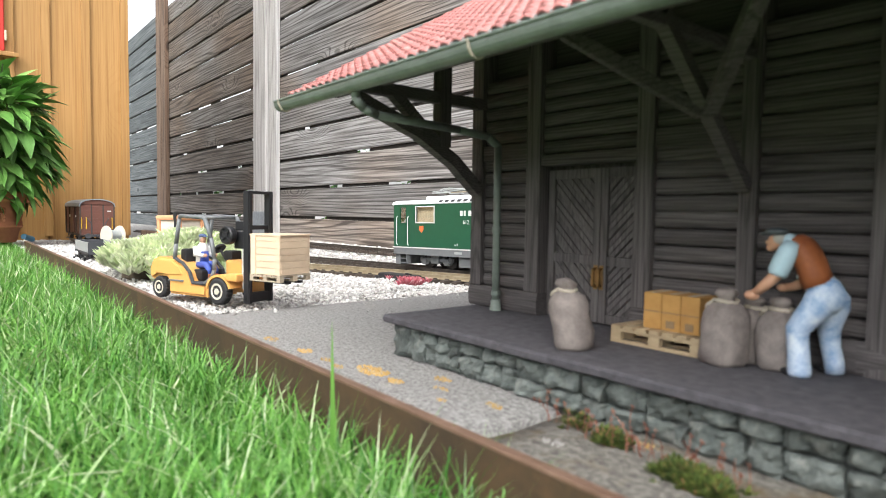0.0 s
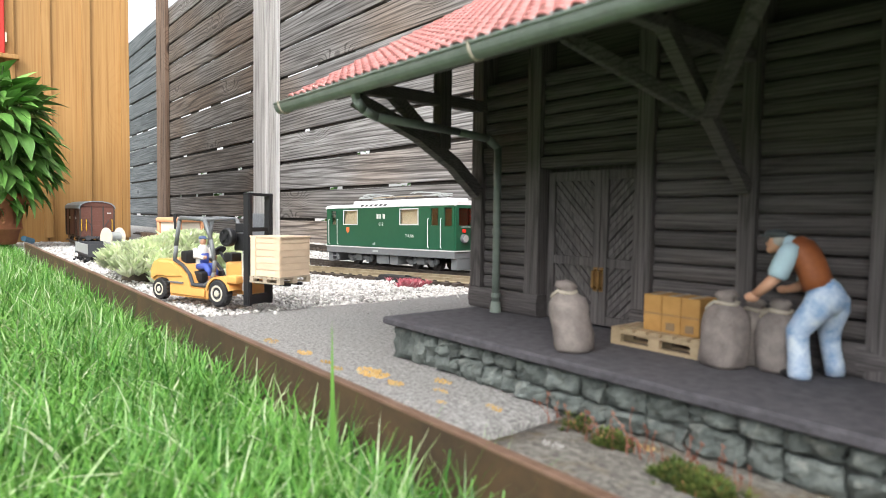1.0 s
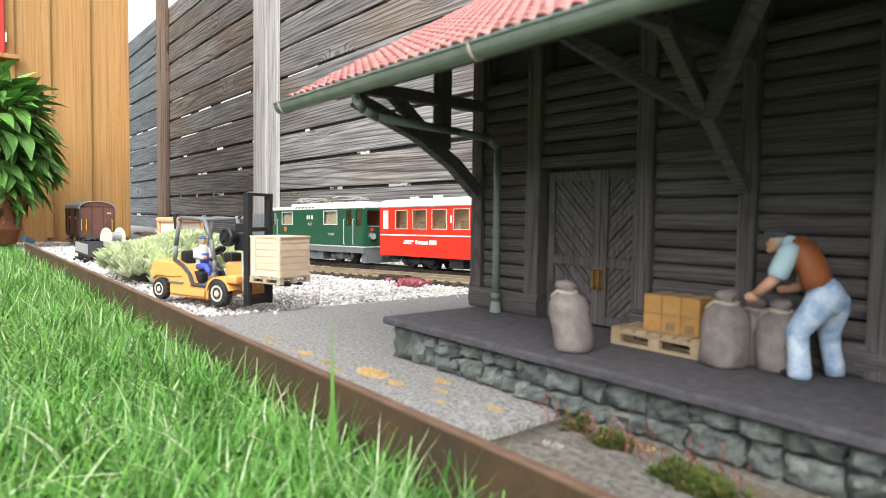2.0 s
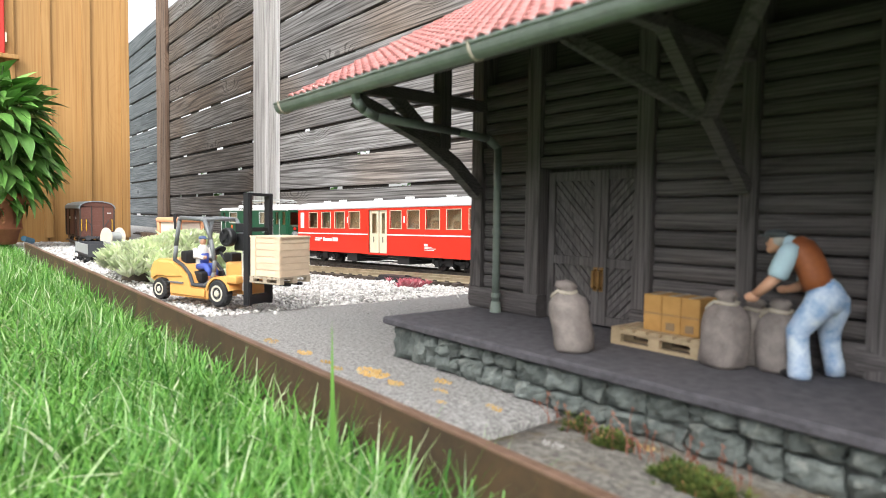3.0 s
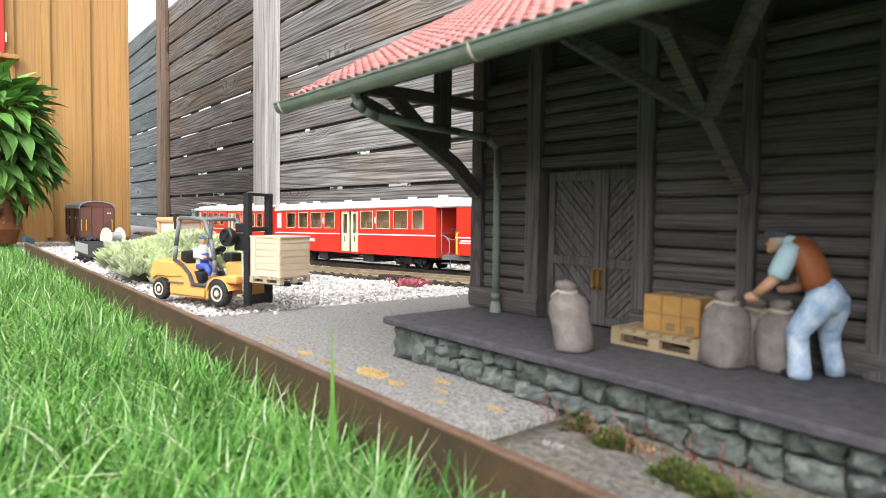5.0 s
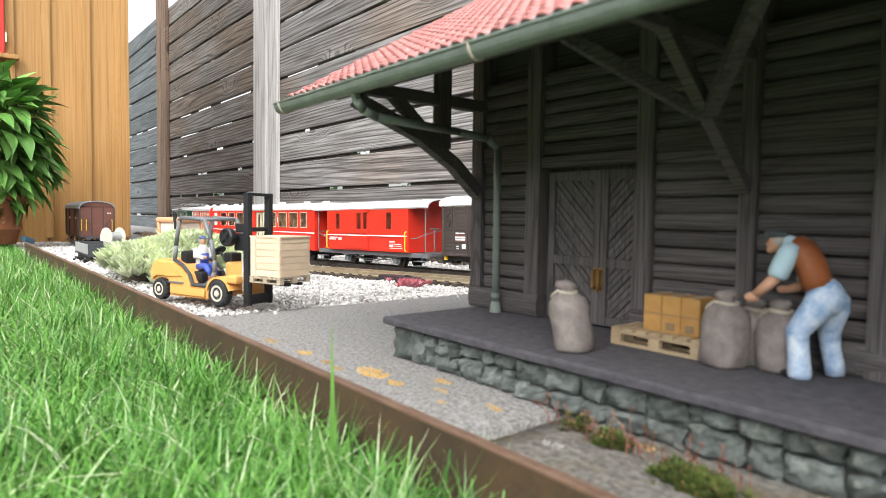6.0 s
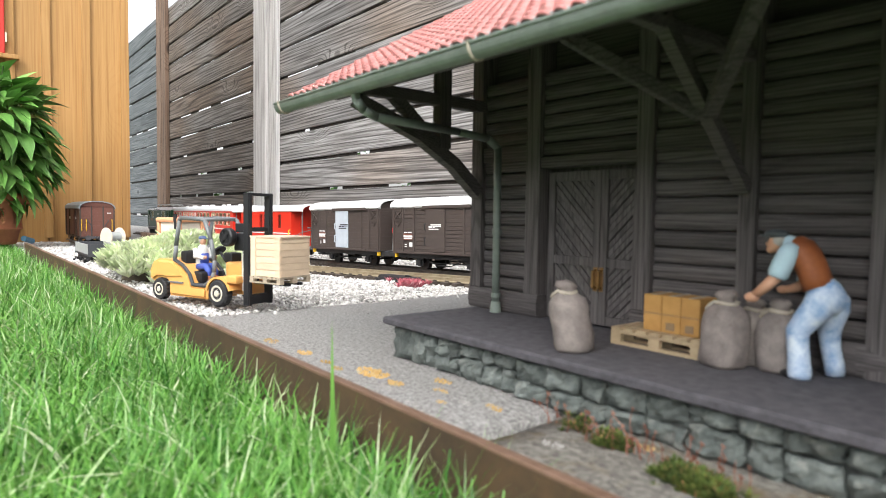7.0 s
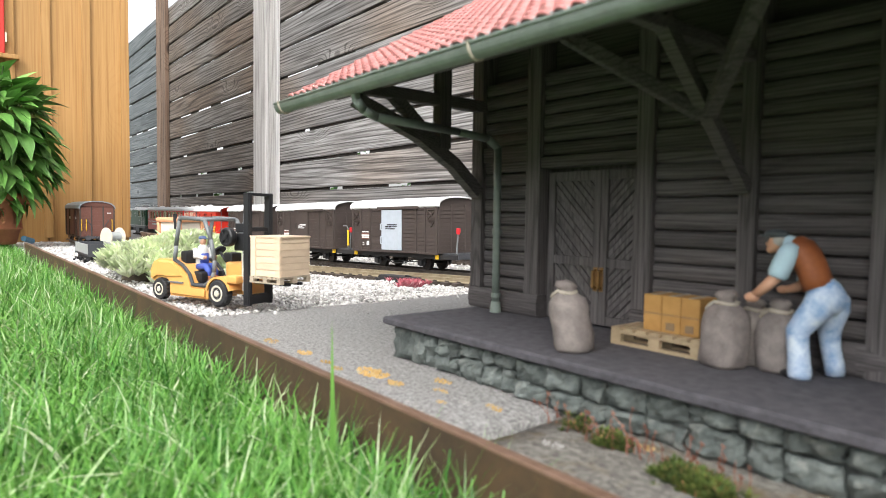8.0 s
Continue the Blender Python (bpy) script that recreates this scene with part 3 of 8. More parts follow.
def build_gravel():
    """White crushed stone, joined."""
    rnd = random.Random(11)
    shapes = []
    for k in range(10):
        bm = bmesh.new()
        bmesh.ops.create_icosphere(bm, subdivisions=1, radius=1.0)
        for v in bm.verts:
            v.co *= rnd.uniform(0.6, 1.25)
        shapes.append(([v.co.copy() for v in bm.verts], [[v.index for v in f.verts] for f in bm.faces]))
        bm.free()
    V, Fc = [], []

    def add(x, y, z, r):
        vs, fs = shapes[rnd.randrange(10)]
        m = Euler((rnd.random() * 6, rnd.random() * 6, rnd.random() * 6)).to_matrix()
        b = len(V)
        for v in vs:
            q = m @ v
            V.append((x + q.x * r, y + q.y * r, z + q.z * r * 0.8))
        for f in fs:
            Fc.append([i + b for i in f])

    n = 0
    while n < 46000:
        t = rnd.random()
        x = -0.57 - 2.6 * t ** 1.9
        y = 0.172 + 0.66 * rnd.random()
        if on_slab(x, y) and rnd.random() > 0.006:
            continue
        n += 1
        r = rnd.uniform(0.0014, 0.0032) * (1.0 if x > -1.1 else 1.5)
        z = (0.0 if on_slab(x, y) else ground_z(x, y)) + rnd.uniform(-0.001, 0.003)
        if ground_z(x, y) < -0.0279 and x > -0.64:
            z = 0.0
        rails = min(abs(y - track_y(x)), abs(y - siding_y(x)) if x > -2 else 1)
        if rails > 0.062 and not on_slab(x, y):
            z += 0.007 * max(0.0, noise.noise((x * 9, y * 9, 3.0)))
        elif rails < 0.062:
            z = min(z, run_z(x) - 0.0145 - rnd.uniform(0, 0.003))
        add(x, y, z + r * 0.3, r)
    for x, y, r in ((-0.405, 0.355, 0.0022), (-0.377, 0.352, 0.0020), (-0.412, 0.344, 0.0013), (-0.452, 0.430, 0.0020), (-0.53, 0.33, 0.0014), (-0.60, 0.36, 0.0016), (-0.47, 0.475, 0.0022), (-0.395, 0.43, 0.0016)):
        # stray chips on the slab
        add(x, y, r * 0.6, r)
    for k in range(3600):
        # ballast of the rear track, coarser with distance
        x = rnd.uniform(-3.6, -0.6)
        y = rnd.uniform(0.80, 1.40)
        add(x, y, ground_z(x, y) + 0.001, rnd.uniform(0.003, 0.0065))
    me = bpy.data.meshes.new("gravel")
    me.from_pydata(V, [], Fc)
    me.materials.append(M_GRAVEL)
    tagged(new("gravel", me), "white and grey crushed limestone gravel", "gravel", kind="stuff")


def build_edging():
    bm = bmesh.new()
    box(bm, -1.98, 0.25, 0.1635, 0.1685, -0.06, 0.0095)
    ob = part("steel_edging", bm, M_STEEL)
    tagged(ob, "rusty steel lawn edging strip between grass and slabs", "lawn edging", kind="structure")
    bm = bmesh.new()
    box(bm, -1.98, 0.25, 0.1633, 0.1687, 0.0085, 0.0102, 0.0006)
    part("rim", bm, M_STEELTOP, ob, "worn bare top rim")


# ---- fence ----
FENCE_Y = 1.43
PITCH = 0.1497


def build_fence():
    rnd = random.Random(3)
    fence = empty("fence", label="tall weathered grey horizontal board fence with open gaps", category="fence", kind="structure")
    z0 = 0.0755 - PITCH
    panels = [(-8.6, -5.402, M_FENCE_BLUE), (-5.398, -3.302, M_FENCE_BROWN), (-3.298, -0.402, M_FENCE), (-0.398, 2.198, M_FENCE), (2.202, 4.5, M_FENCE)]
    for x0, x1, timber in panels:
        for k in range(14):
            zb = z0 - PITCH + k * PITCH
            if k > 12:
                continue
            bm = bmesh.new()
            L = x1 - x0
            n = 14
            gap = rnd.uniform(0.012, 0.018)
            vs = []
            bow = rnd.uniform(-0.004, 0.004)
            for i in range(n + 1):
                t = i / n
                x = -L / 2 + L * t
                dz = bow * math.sin(math.pi * t) + 0.002 * noise.noise((x * 2.0 + k, x0, 0.0))
                w2 = 0.0016 * noise.noise((x * 3.0, k * 3.1, x0))
                hb = PITCH - gap
                vs.append([bm.verts.new((x, y, z)) for y, z in ((-0.010, dz + 0.0), (-0.012, dz + 0.004), (-0.012, dz + hb - 0.004 + w2), (-0.010, dz + hb + w2), (0.010, dz + hb + w2), (0.010, dz))])
            for a, b in zip(vs, vs[1:]):
                for j in range(6):
                    bm.faces.new((a[j], b[j], b[(j + 1) % 6], a[(j + 1) % 6]))
            bm.faces.new(vs[0])
            bm.faces.new(vs[-1][::-1])
            bmesh.ops.recalc_face_normals(bm, faces=bm.faces[:])
            # near-black strip closes most of the gap as painted shade, broken in places
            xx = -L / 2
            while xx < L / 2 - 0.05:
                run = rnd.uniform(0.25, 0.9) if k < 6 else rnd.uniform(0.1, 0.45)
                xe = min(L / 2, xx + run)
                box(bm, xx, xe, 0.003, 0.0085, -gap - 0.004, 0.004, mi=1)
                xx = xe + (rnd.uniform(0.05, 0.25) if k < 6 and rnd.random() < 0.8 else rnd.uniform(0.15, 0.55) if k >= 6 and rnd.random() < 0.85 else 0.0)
            ob = part("board", bm, [timber, M_FENCESHADE], fence)
            ob.matrix_basis = pose((x0 + x1) / 2, FENCE_Y + rnd.uniform(-0.002, 0.002), zb, rnd.uniform(-0.6, 0.6), 0, 0)
    # twin pale post by the fork truck, brown post further along
    for xa, xb, mt in ((-3.475, -3.305, M_POST), (-3.285, -3.18, M_POST), (-5.54, -5.40, M_POST_BROWN), (-5.39, -5.28, M_POST_BROWN), (-0.45, -0.35, M_POST), (2.15, 2.25, M_POST)):
        bm = bmesh.new()
        d = 0.045 if xb - xa > 0.14 or mt is M_POST_BROWN else 0.035
        box(bm, -(xb - xa) / 2, (xb - xa) / 2, -d, -0.0135, 0.045 if xa == -3.475 else -0.13, 1.88, 0.004)
        p = part("post", bm, mt, fence, "pale grey post" if mt is M_POST else "brown stained post")
        p.matrix_basis = pose((xa + xb) / 2, FENCE_Y, 0)
        if xa == -3.475:
            bm = bmesh.new()
            box(bm, -(xb - xa) / 2 - 0.003, (xb - xa) / 2 + 0.003, -d - 0.003, -0.014, -0.13, 0.095, 0.001)
            f = part("post_foot", bm, M_ZINC, fence, "galvanised post foot")
            f.matrix_basis = pose((xa + xb) / 2, FENCE_Y, 0)
    return fence


# ---- garden cabin with ochre board-and-batten wall ----
CABIN_X = -2.75


def build_cabin():
    cab = empty("garden_cabin", label="ochre stained wooden garden cabin with vertical battens", category="cabin")
    H = 2.0
    bm = bmesh.new()
    box(bm, CABIN_X - 1.3, CABIN_X - 0.025, -1.6, 0.584, -0.03, H)
    part("wall", bm, M_CABIN, cab)
    battens = [0.5715, 0.4373, 0.3065, 0.195, 0.07, -0.06, -0.19, -0.32, -0.45, -0.58, -0.71, -0.84, -1.0]
    for a, b in zip(battens, battens[1:]):
        bm = bmesh.new()
        w = (a - b) / 2 - 0.002
        box(bm, -0.024, -0.012, -w, w, -0.025, H, 0.002)
        o = part("board", bm, M_CABIN, cab)
        o.matrix_basis = pose(CABIN_X, (a + b) / 2, 0)
    for a in battens:
        bm = bmesh.new()
        box(bm, -0.0118, 0.0, -0.0145, 0.0145, -0.008, H, 0.002)
        o = part("batten", bm, M_CABIN, cab)
        o.matrix_basis = pose(CABIN_X, a, 0)
    bm = bmesh.new()
    box(bm, 0.0005, 0.03, -0.6, 0.222, 0.634, 0.65, 0.003)
    o = part("ledge", bm, M_CABIN, cab, "ochre window ledge")
    o.matrix_basis = pose(CABIN_X, 0, 0)
    bm = bmesh.new()
    box(bm, 0.0005, 0.02, -0.4, 0.180, 0.652, 1.3, 0.003)
    sh = part("shutter", bm, M_RED, cab, "bright red window shutter")
    sh.matrix_basis = pose(CABIN_X, 0, 0)
    bm = bmesh.new()
    box(bm, 0.0005, 0.022, 0.1805, 0.1865, 0.69, 0.725, 0.001)
    part("hinge", bm, M_CREAM, sh, "pale hinge")
    bm = bmesh.new()
    box(bm, CABIN_X - 1.5, CABIN_X + 0.12, -1.75, 0.62, H, H + 0.05, 0.01)
    part("roof", bm, M_DGREY, cab)
    bm = bmesh.new()
    box(bm, -2.72, -2.05, 0.615, 0.635, -0.06, 0.014, 0.002)
    tagged(part("wooden_board", bm, M_POST_BROWN), "brown wooden board on edge beside the track", "board")


def build_surround():
    """Greenery behind the fence and unseen plain walls that close off low light behind the camera."""
    rnd = random.Random(77)
    V, Fc = [], []
    for k in range(5200):
        x, y, z = rnd.uniform(-7.5, 1.0), rnd.uniform(1.62, 2.1), -0.1 + 0.62 * rnd.random() ** 1.5
        d = Vector((rnd.uniform(-1, 1), rnd.uniform(-1, 1), rnd.uniform(-0.4, 1))).normalized()
        s = d.cross(Vector((0.3, 0.5, 0.8))).normalized()
        L, w = rnd.uniform(0.03, 0.07), rnd.uniform(0.008, 0.018)
        o = Vector((x, y, z))
        b = len(V)
        V.extend(q[:] for q in (o, o + d * L * 0.5 - s * w, o + d * L, o + d * L * 0.5 + s * w))
        Fc.append((b, b + 1, b + 2, b + 3))
    me = bpy.data.meshes.new("undergrowth")
    me.from_pydata(V, [], Fc)
    me.materials.append(M_LEAF)
    tagged(new("undergrowth", me), "low green undergrowth behind the board fence", "undergrowth", kind="stuff")
    # unseen walls, added with heights chosen to hold back low sky light
    for name, b in (("wall_south", (-6, 4, -4.2, -4.0, -0.1, 1.1)), ("wall_east", (4.0, 4.2, -4.2, 1.4, -0.1, 2.3))):
        bm = bmesh.new()
        box(bm, *b)
        tagged(part(name, bm, M_POST), "plain unseen wall added to block low sky light", "wall", kind="structure")


build_surround()
build_ground()
slab_piece("pavement_slab", -0.615, -0.2125, 0.170, 0.545)
slab_piece("pavement_slab", -0.2050, 0.40, 0.170, 0.545)
build_edging()
build_fence()
build_cabin()

# ---- the goods shed on its stone platform ----


def limb(bm, pts, seg=10, mi=0):
    """A rounded body along points of (place, radius)."""
    rings = []
    P = [Vector(p) for p, _ in pts]
    whole = (P[-1] - P[0]).normalized()
    ref = Vector((1, 0, 0)) if abs(whole.x) < 0.8 else Vector((0, 1, 0))
    for k, (p, r) in enumerate(pts):
        d = (P[min(k + 1, len(P) - 1)] - P[max(k - 1, 0)]).normalized()
        s = d.cross(ref).normalized()
        t = d.cross(s)
        rx, ry = r if isinstance(r, tuple) else (r, r)
        rings.append([bm.verts.new(P[k] + s * rx * math.cos(2 * math.pi * i / seg) + t * ry * math.sin(2 * math.pi * i / seg)) for i in range(seg)])
    fs = [bm.faces.new(rings[0][::-1]), bm.faces.new(rings[-1])]
    for a, b in zip(rings, rings[1:]):
        for i in range(seg):
            fs.append(bm.faces.new((a[i], a[(i + 1) % seg], b[(i + 1) % seg], b[i])))
    for f in fs:
        f.material_index = mi
    bmesh.ops.recalc_face_normals(bm, faces=fs)


def ball(bm, c, r, mi=0, seg=12, squash=(1, 1, 1)):
    g = bmesh.ops.create_uvsphere(bm, u_segments=seg, v_segments=max(6, seg // 2 + 2), radius=r)
    for v in g["verts"]:
        v.co = Vector((v.co.x * squash[0], v.co.y * squash[1], v.co.z * squash[2])) + Vector(c)
    for f in {f for v in g["verts"] for f in v.link_faces}:
        f.material_index = mi


WALL = 0.331
DECK = 0.028
RIDGE_Y = 0.462
EAVE_Y, EAVE_Z = 0.201, 0.1835
SLOPE = 0.60


def roof_z(y):
    return EAVE_Z + SLOPE * (y - EAVE_Y) if y < RIDGE_Y else EAVE_Z + SLOPE * (2 * RIDGE_Y - y - EAVE_Y)


def log_piece(x0, x1, z0, z1, y_out, rnd, depth=0.012):
    """A half-round log with an uneven face."""
    bm = bmesh.new()
    n = max(2, int((x1 - x0) / 0.012))
    h = z1 - z0
    rows = []
    for i in range(n + 1):
        t = i / n
        x = (x1 - x0) * (t - 0.5)
        w = 0.0007 * noise.noise((x * 60 + x0 * 100, z0 * 300, 0.0))
        prof = [(depth, 0.0003), (0.0009, 0.0003), (-0.0001 + w, h * 0.14), (-0.0008 + w, h * 0.36), (-0.0009 + w, h * 0.62), (-0.0003 + w, h * 0.85), (0.0006, h - 0.0003), (depth, h - 0.0004)]
        rows.append([bm.verts.new((x, y, z)) for y, z in prof])
    for a, b in zip(rows, rows[1:]):
        for j in range(len(a) - 1):
            bm.faces.new((a[j], b[j], b[j + 1], a[j + 1]))
    bm.faces.new(rows[0])
    bm.faces.new(rows[-1][::-1])
    bmesh.ops.recalc_face_normals(bm, faces=bm.faces[:])
    return bm


def build_shed():
    rnd = random.Random(21)
    shed = empty("goods_shed", label="dark brown log-walled model goods shed with red tiled roof", category="model building")
    # core behind the logs, gables, inner floor
    bm = bmesh.new()
    prism(bm, [(WALL + 0.0108, DECK), (WALL + 0.0108, roof_z(WALL + 0.0108) - 0.005), (RIDGE_Y, roof_z(RIDGE_Y) - 0.006), (0.592, roof_z(0.592) - 0.006), (0.592, DECK)], -0.362, 0.36)
    part("wall", bm, M_LOG, shed)
    # front posts
    posts = [(-0.3725, -0.3605), (-0.3135, -0.3005), (-0.2225, -0.2105), (-0.1595, -0.1500), (-0.0985, -0.0885), (-0.030, -0.020), (0.05, 0.06), (0.15, 0.16), (0.25, 0.26), (0.348, 0.36)]
    for a, b in posts:
        bm = bmesh.new()
        box(bm, -(b - a) / 2, (b - a) / 2, -0.0045, 0.011, 0.0 if a > -0.2 else 0.0165, 0.30 - DECK, 0.0008)
        if a < -0.31:
            bm.free()
            bm = bmesh.new()
            box(bm, -(b - a) / 2, (b - a) / 2, -0.0045, 0.011, 0.0165, roof_z(WALL) - DECK - 0.004, 0.0008)
        p = part("post", bm, M_LOGV, shed)
        p.matrix_basis = pose((a + b) / 2, WALL, DECK)
    # logs between the posts
    bays = [(a[1], b[0]) for a, b in zip(posts, posts[1:])]
    zs = [0.0445 + 0.0098 * k for k in range(16)]
    for bi, (xa, xb) in enumerate(bays):
        for z in zs:
            top = z + 0.0098
            if top > roof_z(WALL) - 0.002 + 0.06:
                continue
            if bi == 1 and z < 0.137:
                continue
            if bi > 5 and z > 0.19:
                continue
            if bi != 1 and abs(z - 0.1425) < 0.004:
                continue
            o = part("log", log_piece(xa, xb, 0, 0.0098 + rnd.uniform(-0.0006, 0.0002), 0, rnd), M_LOG, shed)
            o.matrix_basis = pose((xa + xb) / 2, WALL, z + rnd.uniform(-0.0002, 0.0002))
        # cross rail at the height of the door's head
        bm = bmesh.new()
        box(bm, -(xb - xa) / 2, (xb - xa) / 2, -0.003, 0.011, 0, 0.0075 if bi == 1 else 0.0116, 0.0007)
        o = part("rail_beam", bm, M_LOG, shed)
        o.matrix_basis = pose((xa + xb) / 2, WALL, 0.1405 - (0.006 if bi == 1 else 0))
        if bi != 1:
            bm = log_piece(xa - 0.013, xb + (0.013 if bi == 0 else 0.0), 0, 0.0165, 0, rnd, 0.012)
            o = part("sill_log", bm, M_LOG, shed)
            o.matrix_basis = pose((xa + xb) / 2 - (0.0 if bi == 0 else 0.0065), WALL - 0.0040, DECK)
    build_door(shed)
    # brackets that carry the eaves
    purlin = bmesh.new()
    beam(purlin, (-0.424, 0.232, 0.1905), (0.36, 0.232, 0.1905), 0.008, 0.009, 0.0008)
    part("purlin", purlin, M_LOG, shed)
    for k, x in enumerate((-0.364, -0.1555, 0.055, 0.25)):
        bm = bmesh.new()
        th = 1.0 if k == 0 else 0.68
        beam(bm, (x, WALL, 0.1845), (x, 0.213, 0.1845), 0.0085 * th, 0.0085 * th, 0.0008)
        part("tie_beam", bm, M_LOG, shed)
        bm = bmesh.new()
        pts = [(x, 0.325, 0.118), (x, 0.300, 0.139), (x, 0.268, 0.157), (x, 0.216, 0.176)] if k == 0 else [(x, 0.325, 0.116), (x, 0.305, 0.134), (x, 0.285, 0.151), (x, 0.243, 0.187)]
        prism(bm, [(q[1] + 0.0028 * th, q[2] + 0.0036 * th) for q in pts] + [(q[1] - 0.0028 * th, q[2] - 0.0036 * th) for q in pts[::-1]], x - 0.0046 * th, x + 0.0046 * th)
        part("brace", bm, M_LOG, shed)
        if k == 0:
            bm = bmesh.new()
            beam(bm, (x, 0.244, 0.184), (x, 0.289, 0.147), 0.0078 * th, 0.0078 * th, 0.0007, up=(1, 0, 0))
            part("brace", bm, M_LOG, shed)
            bm = bmesh.new()
            box(bm, x - 0.0048 * th, x + 0.0048 * th, 0.2892 - 0.0052 * th, 0.2892 + 0.0052 * th, 0.149, roof_z(0.289) - 0.005, 0.0007)
            part("hanger", bm, M_LOGV, shed)
        for side in (-1, 1):
            if k == 0:
                continue
            bm = bmesh.new()
            beam(bm, (x + side * 0.002, 0.283, 0.150), (x + side * 0.048, 0.236, 0.1885), 0.0066, 0.0066, 0.0008)
            part("side_brace", bm, M_LOG, shed)
    # roof boards, barge board, ridge
    for sgn in (0, 1):
        bm = bmesh.new()
        y0, y1 = (EAVE_Y, RIDGE_Y) if sgn == 0 else (RIDGE_Y, 2 * RIDGE_Y - EAVE_Y)
        prism(bm, [(y0, roof_z(y0) - 0.005), (y1, roof_z(y1) - 0.005), (y1, roof_z(y1) - 0.001), (y0, roof_z(y0) - 0.001)], -0.430, 0.40)
        part("roof_boards", bm, M_LOG, shed)
        bm = bmesh.new()
        prism(bm, [(y0, roof_z(y0) - 0.0045), (y1, roof_z(y1) - 0.0045), (y1, roof_z(y1) + 0.0035), (y0, roof_z(y0) + 0.0035)], -0.4345, -0.4302)
        part("barge_board", bm, M_LGREY, shed, "pale grey barge board")
    bm = bmesh.new()
    prism(bm, [(EAVE_Y - 0.003, EAVE_Z - 0.006), (EAVE_Y - 0.0005, EAVE_Z - 0.006), (EAVE_Y - 0.0005, EAVE_Z + 0.0028), (EAVE_Y - 0.003, EAVE_Z + 0.0018)], -0.430, 0.40)
    part("eaves_board", bm, M_LGREY, shed, "pale grey eaves strip")
    # gutter: open half pipe with brackets
    bm = bmesh.new()
    n = 10
    outer = [(EAVE_Y - 0.008 + 0.0052 * math.cos(math.pi + math.pi * i / n), EAVE_Z - 0.0050 + 0.0066 * math.sin(math.pi + math.pi * i / n)) for i in range(n + 1)]
    inner = [(EAVE_Y - 0.008 + 0.0045 * math.cos(math.pi + math.pi * i / n), EAVE_Z - 0.0048 + 0.0058 * math.sin(math.pi + math.pi * i / n)) for i in range(n, -1, -1)]
    prism(bm, outer + inner, -0.432, 0.40)
    prism(bm, outer, -0.433, -0.431)
    rod(bm, (-0.432, EAVE_Y - 0.0132, EAVE_Z - 0.0047), (0.40, EAVE_Y - 0.0132, EAVE_Z - 0.0047), 0.0009, 8)
    g = part("gutter", bm, M_GUTTER, shed, "grey-green half-round gutter")
    for x in (-0.424, -0.218, -0.10, 0.05, 0.2):
        bm = bmesh.new()
        tube(bm, [(x, EAVE_Y - 0.008 + 0.0058 * math.cos(math.pi + math.pi * i / 6), EAVE_Z - 0.0040 + 0.0078 * math.sin(math.pi + math.pi * i / 6)) for i in range(7)], 0.0009, 6)
        part("gutter_bracket", bm, M_CORD, g, "pale gutter clip")
    # downpipe
    bm = bmesh.new()
    tube(bm, [(-0.3300, 0.1945, 0.178), (-0.3300, 0.1955, 0.169), (-0.3305, 0.201, 0.1635), (-0.3315, 0.211, 0.1605), (-0.3400, 0.285, 0.1592), (-0.3385, 0.3120, 0.1565), (-0.3350, 0.319, 0.150), (-0.3347, 0.3195, DECK + 0.0006)], 0.0028, 12)
    dp = part("downpipe", bm, M_GUTTER, shed, "grey-green downpipe", smooth=True)
    for z, r, h in ((0.0865, 0.0036, 0.004), (0.04, 0.0036, 0.003), (DECK + 0.0006, 0.0044, 0.008)):
        bm = bmesh.new()
        rod(bm, (-0.3347, 0.3195, z), (-0.3347, 0.3195, z + h), r, 14, r2=r * (0.78 if z < 0.03 else 1.0))
        part("pipe_collar", bm, M_GUTTER, dp, smooth=False)
    build_platform(shed)
    build_tiles(shed)


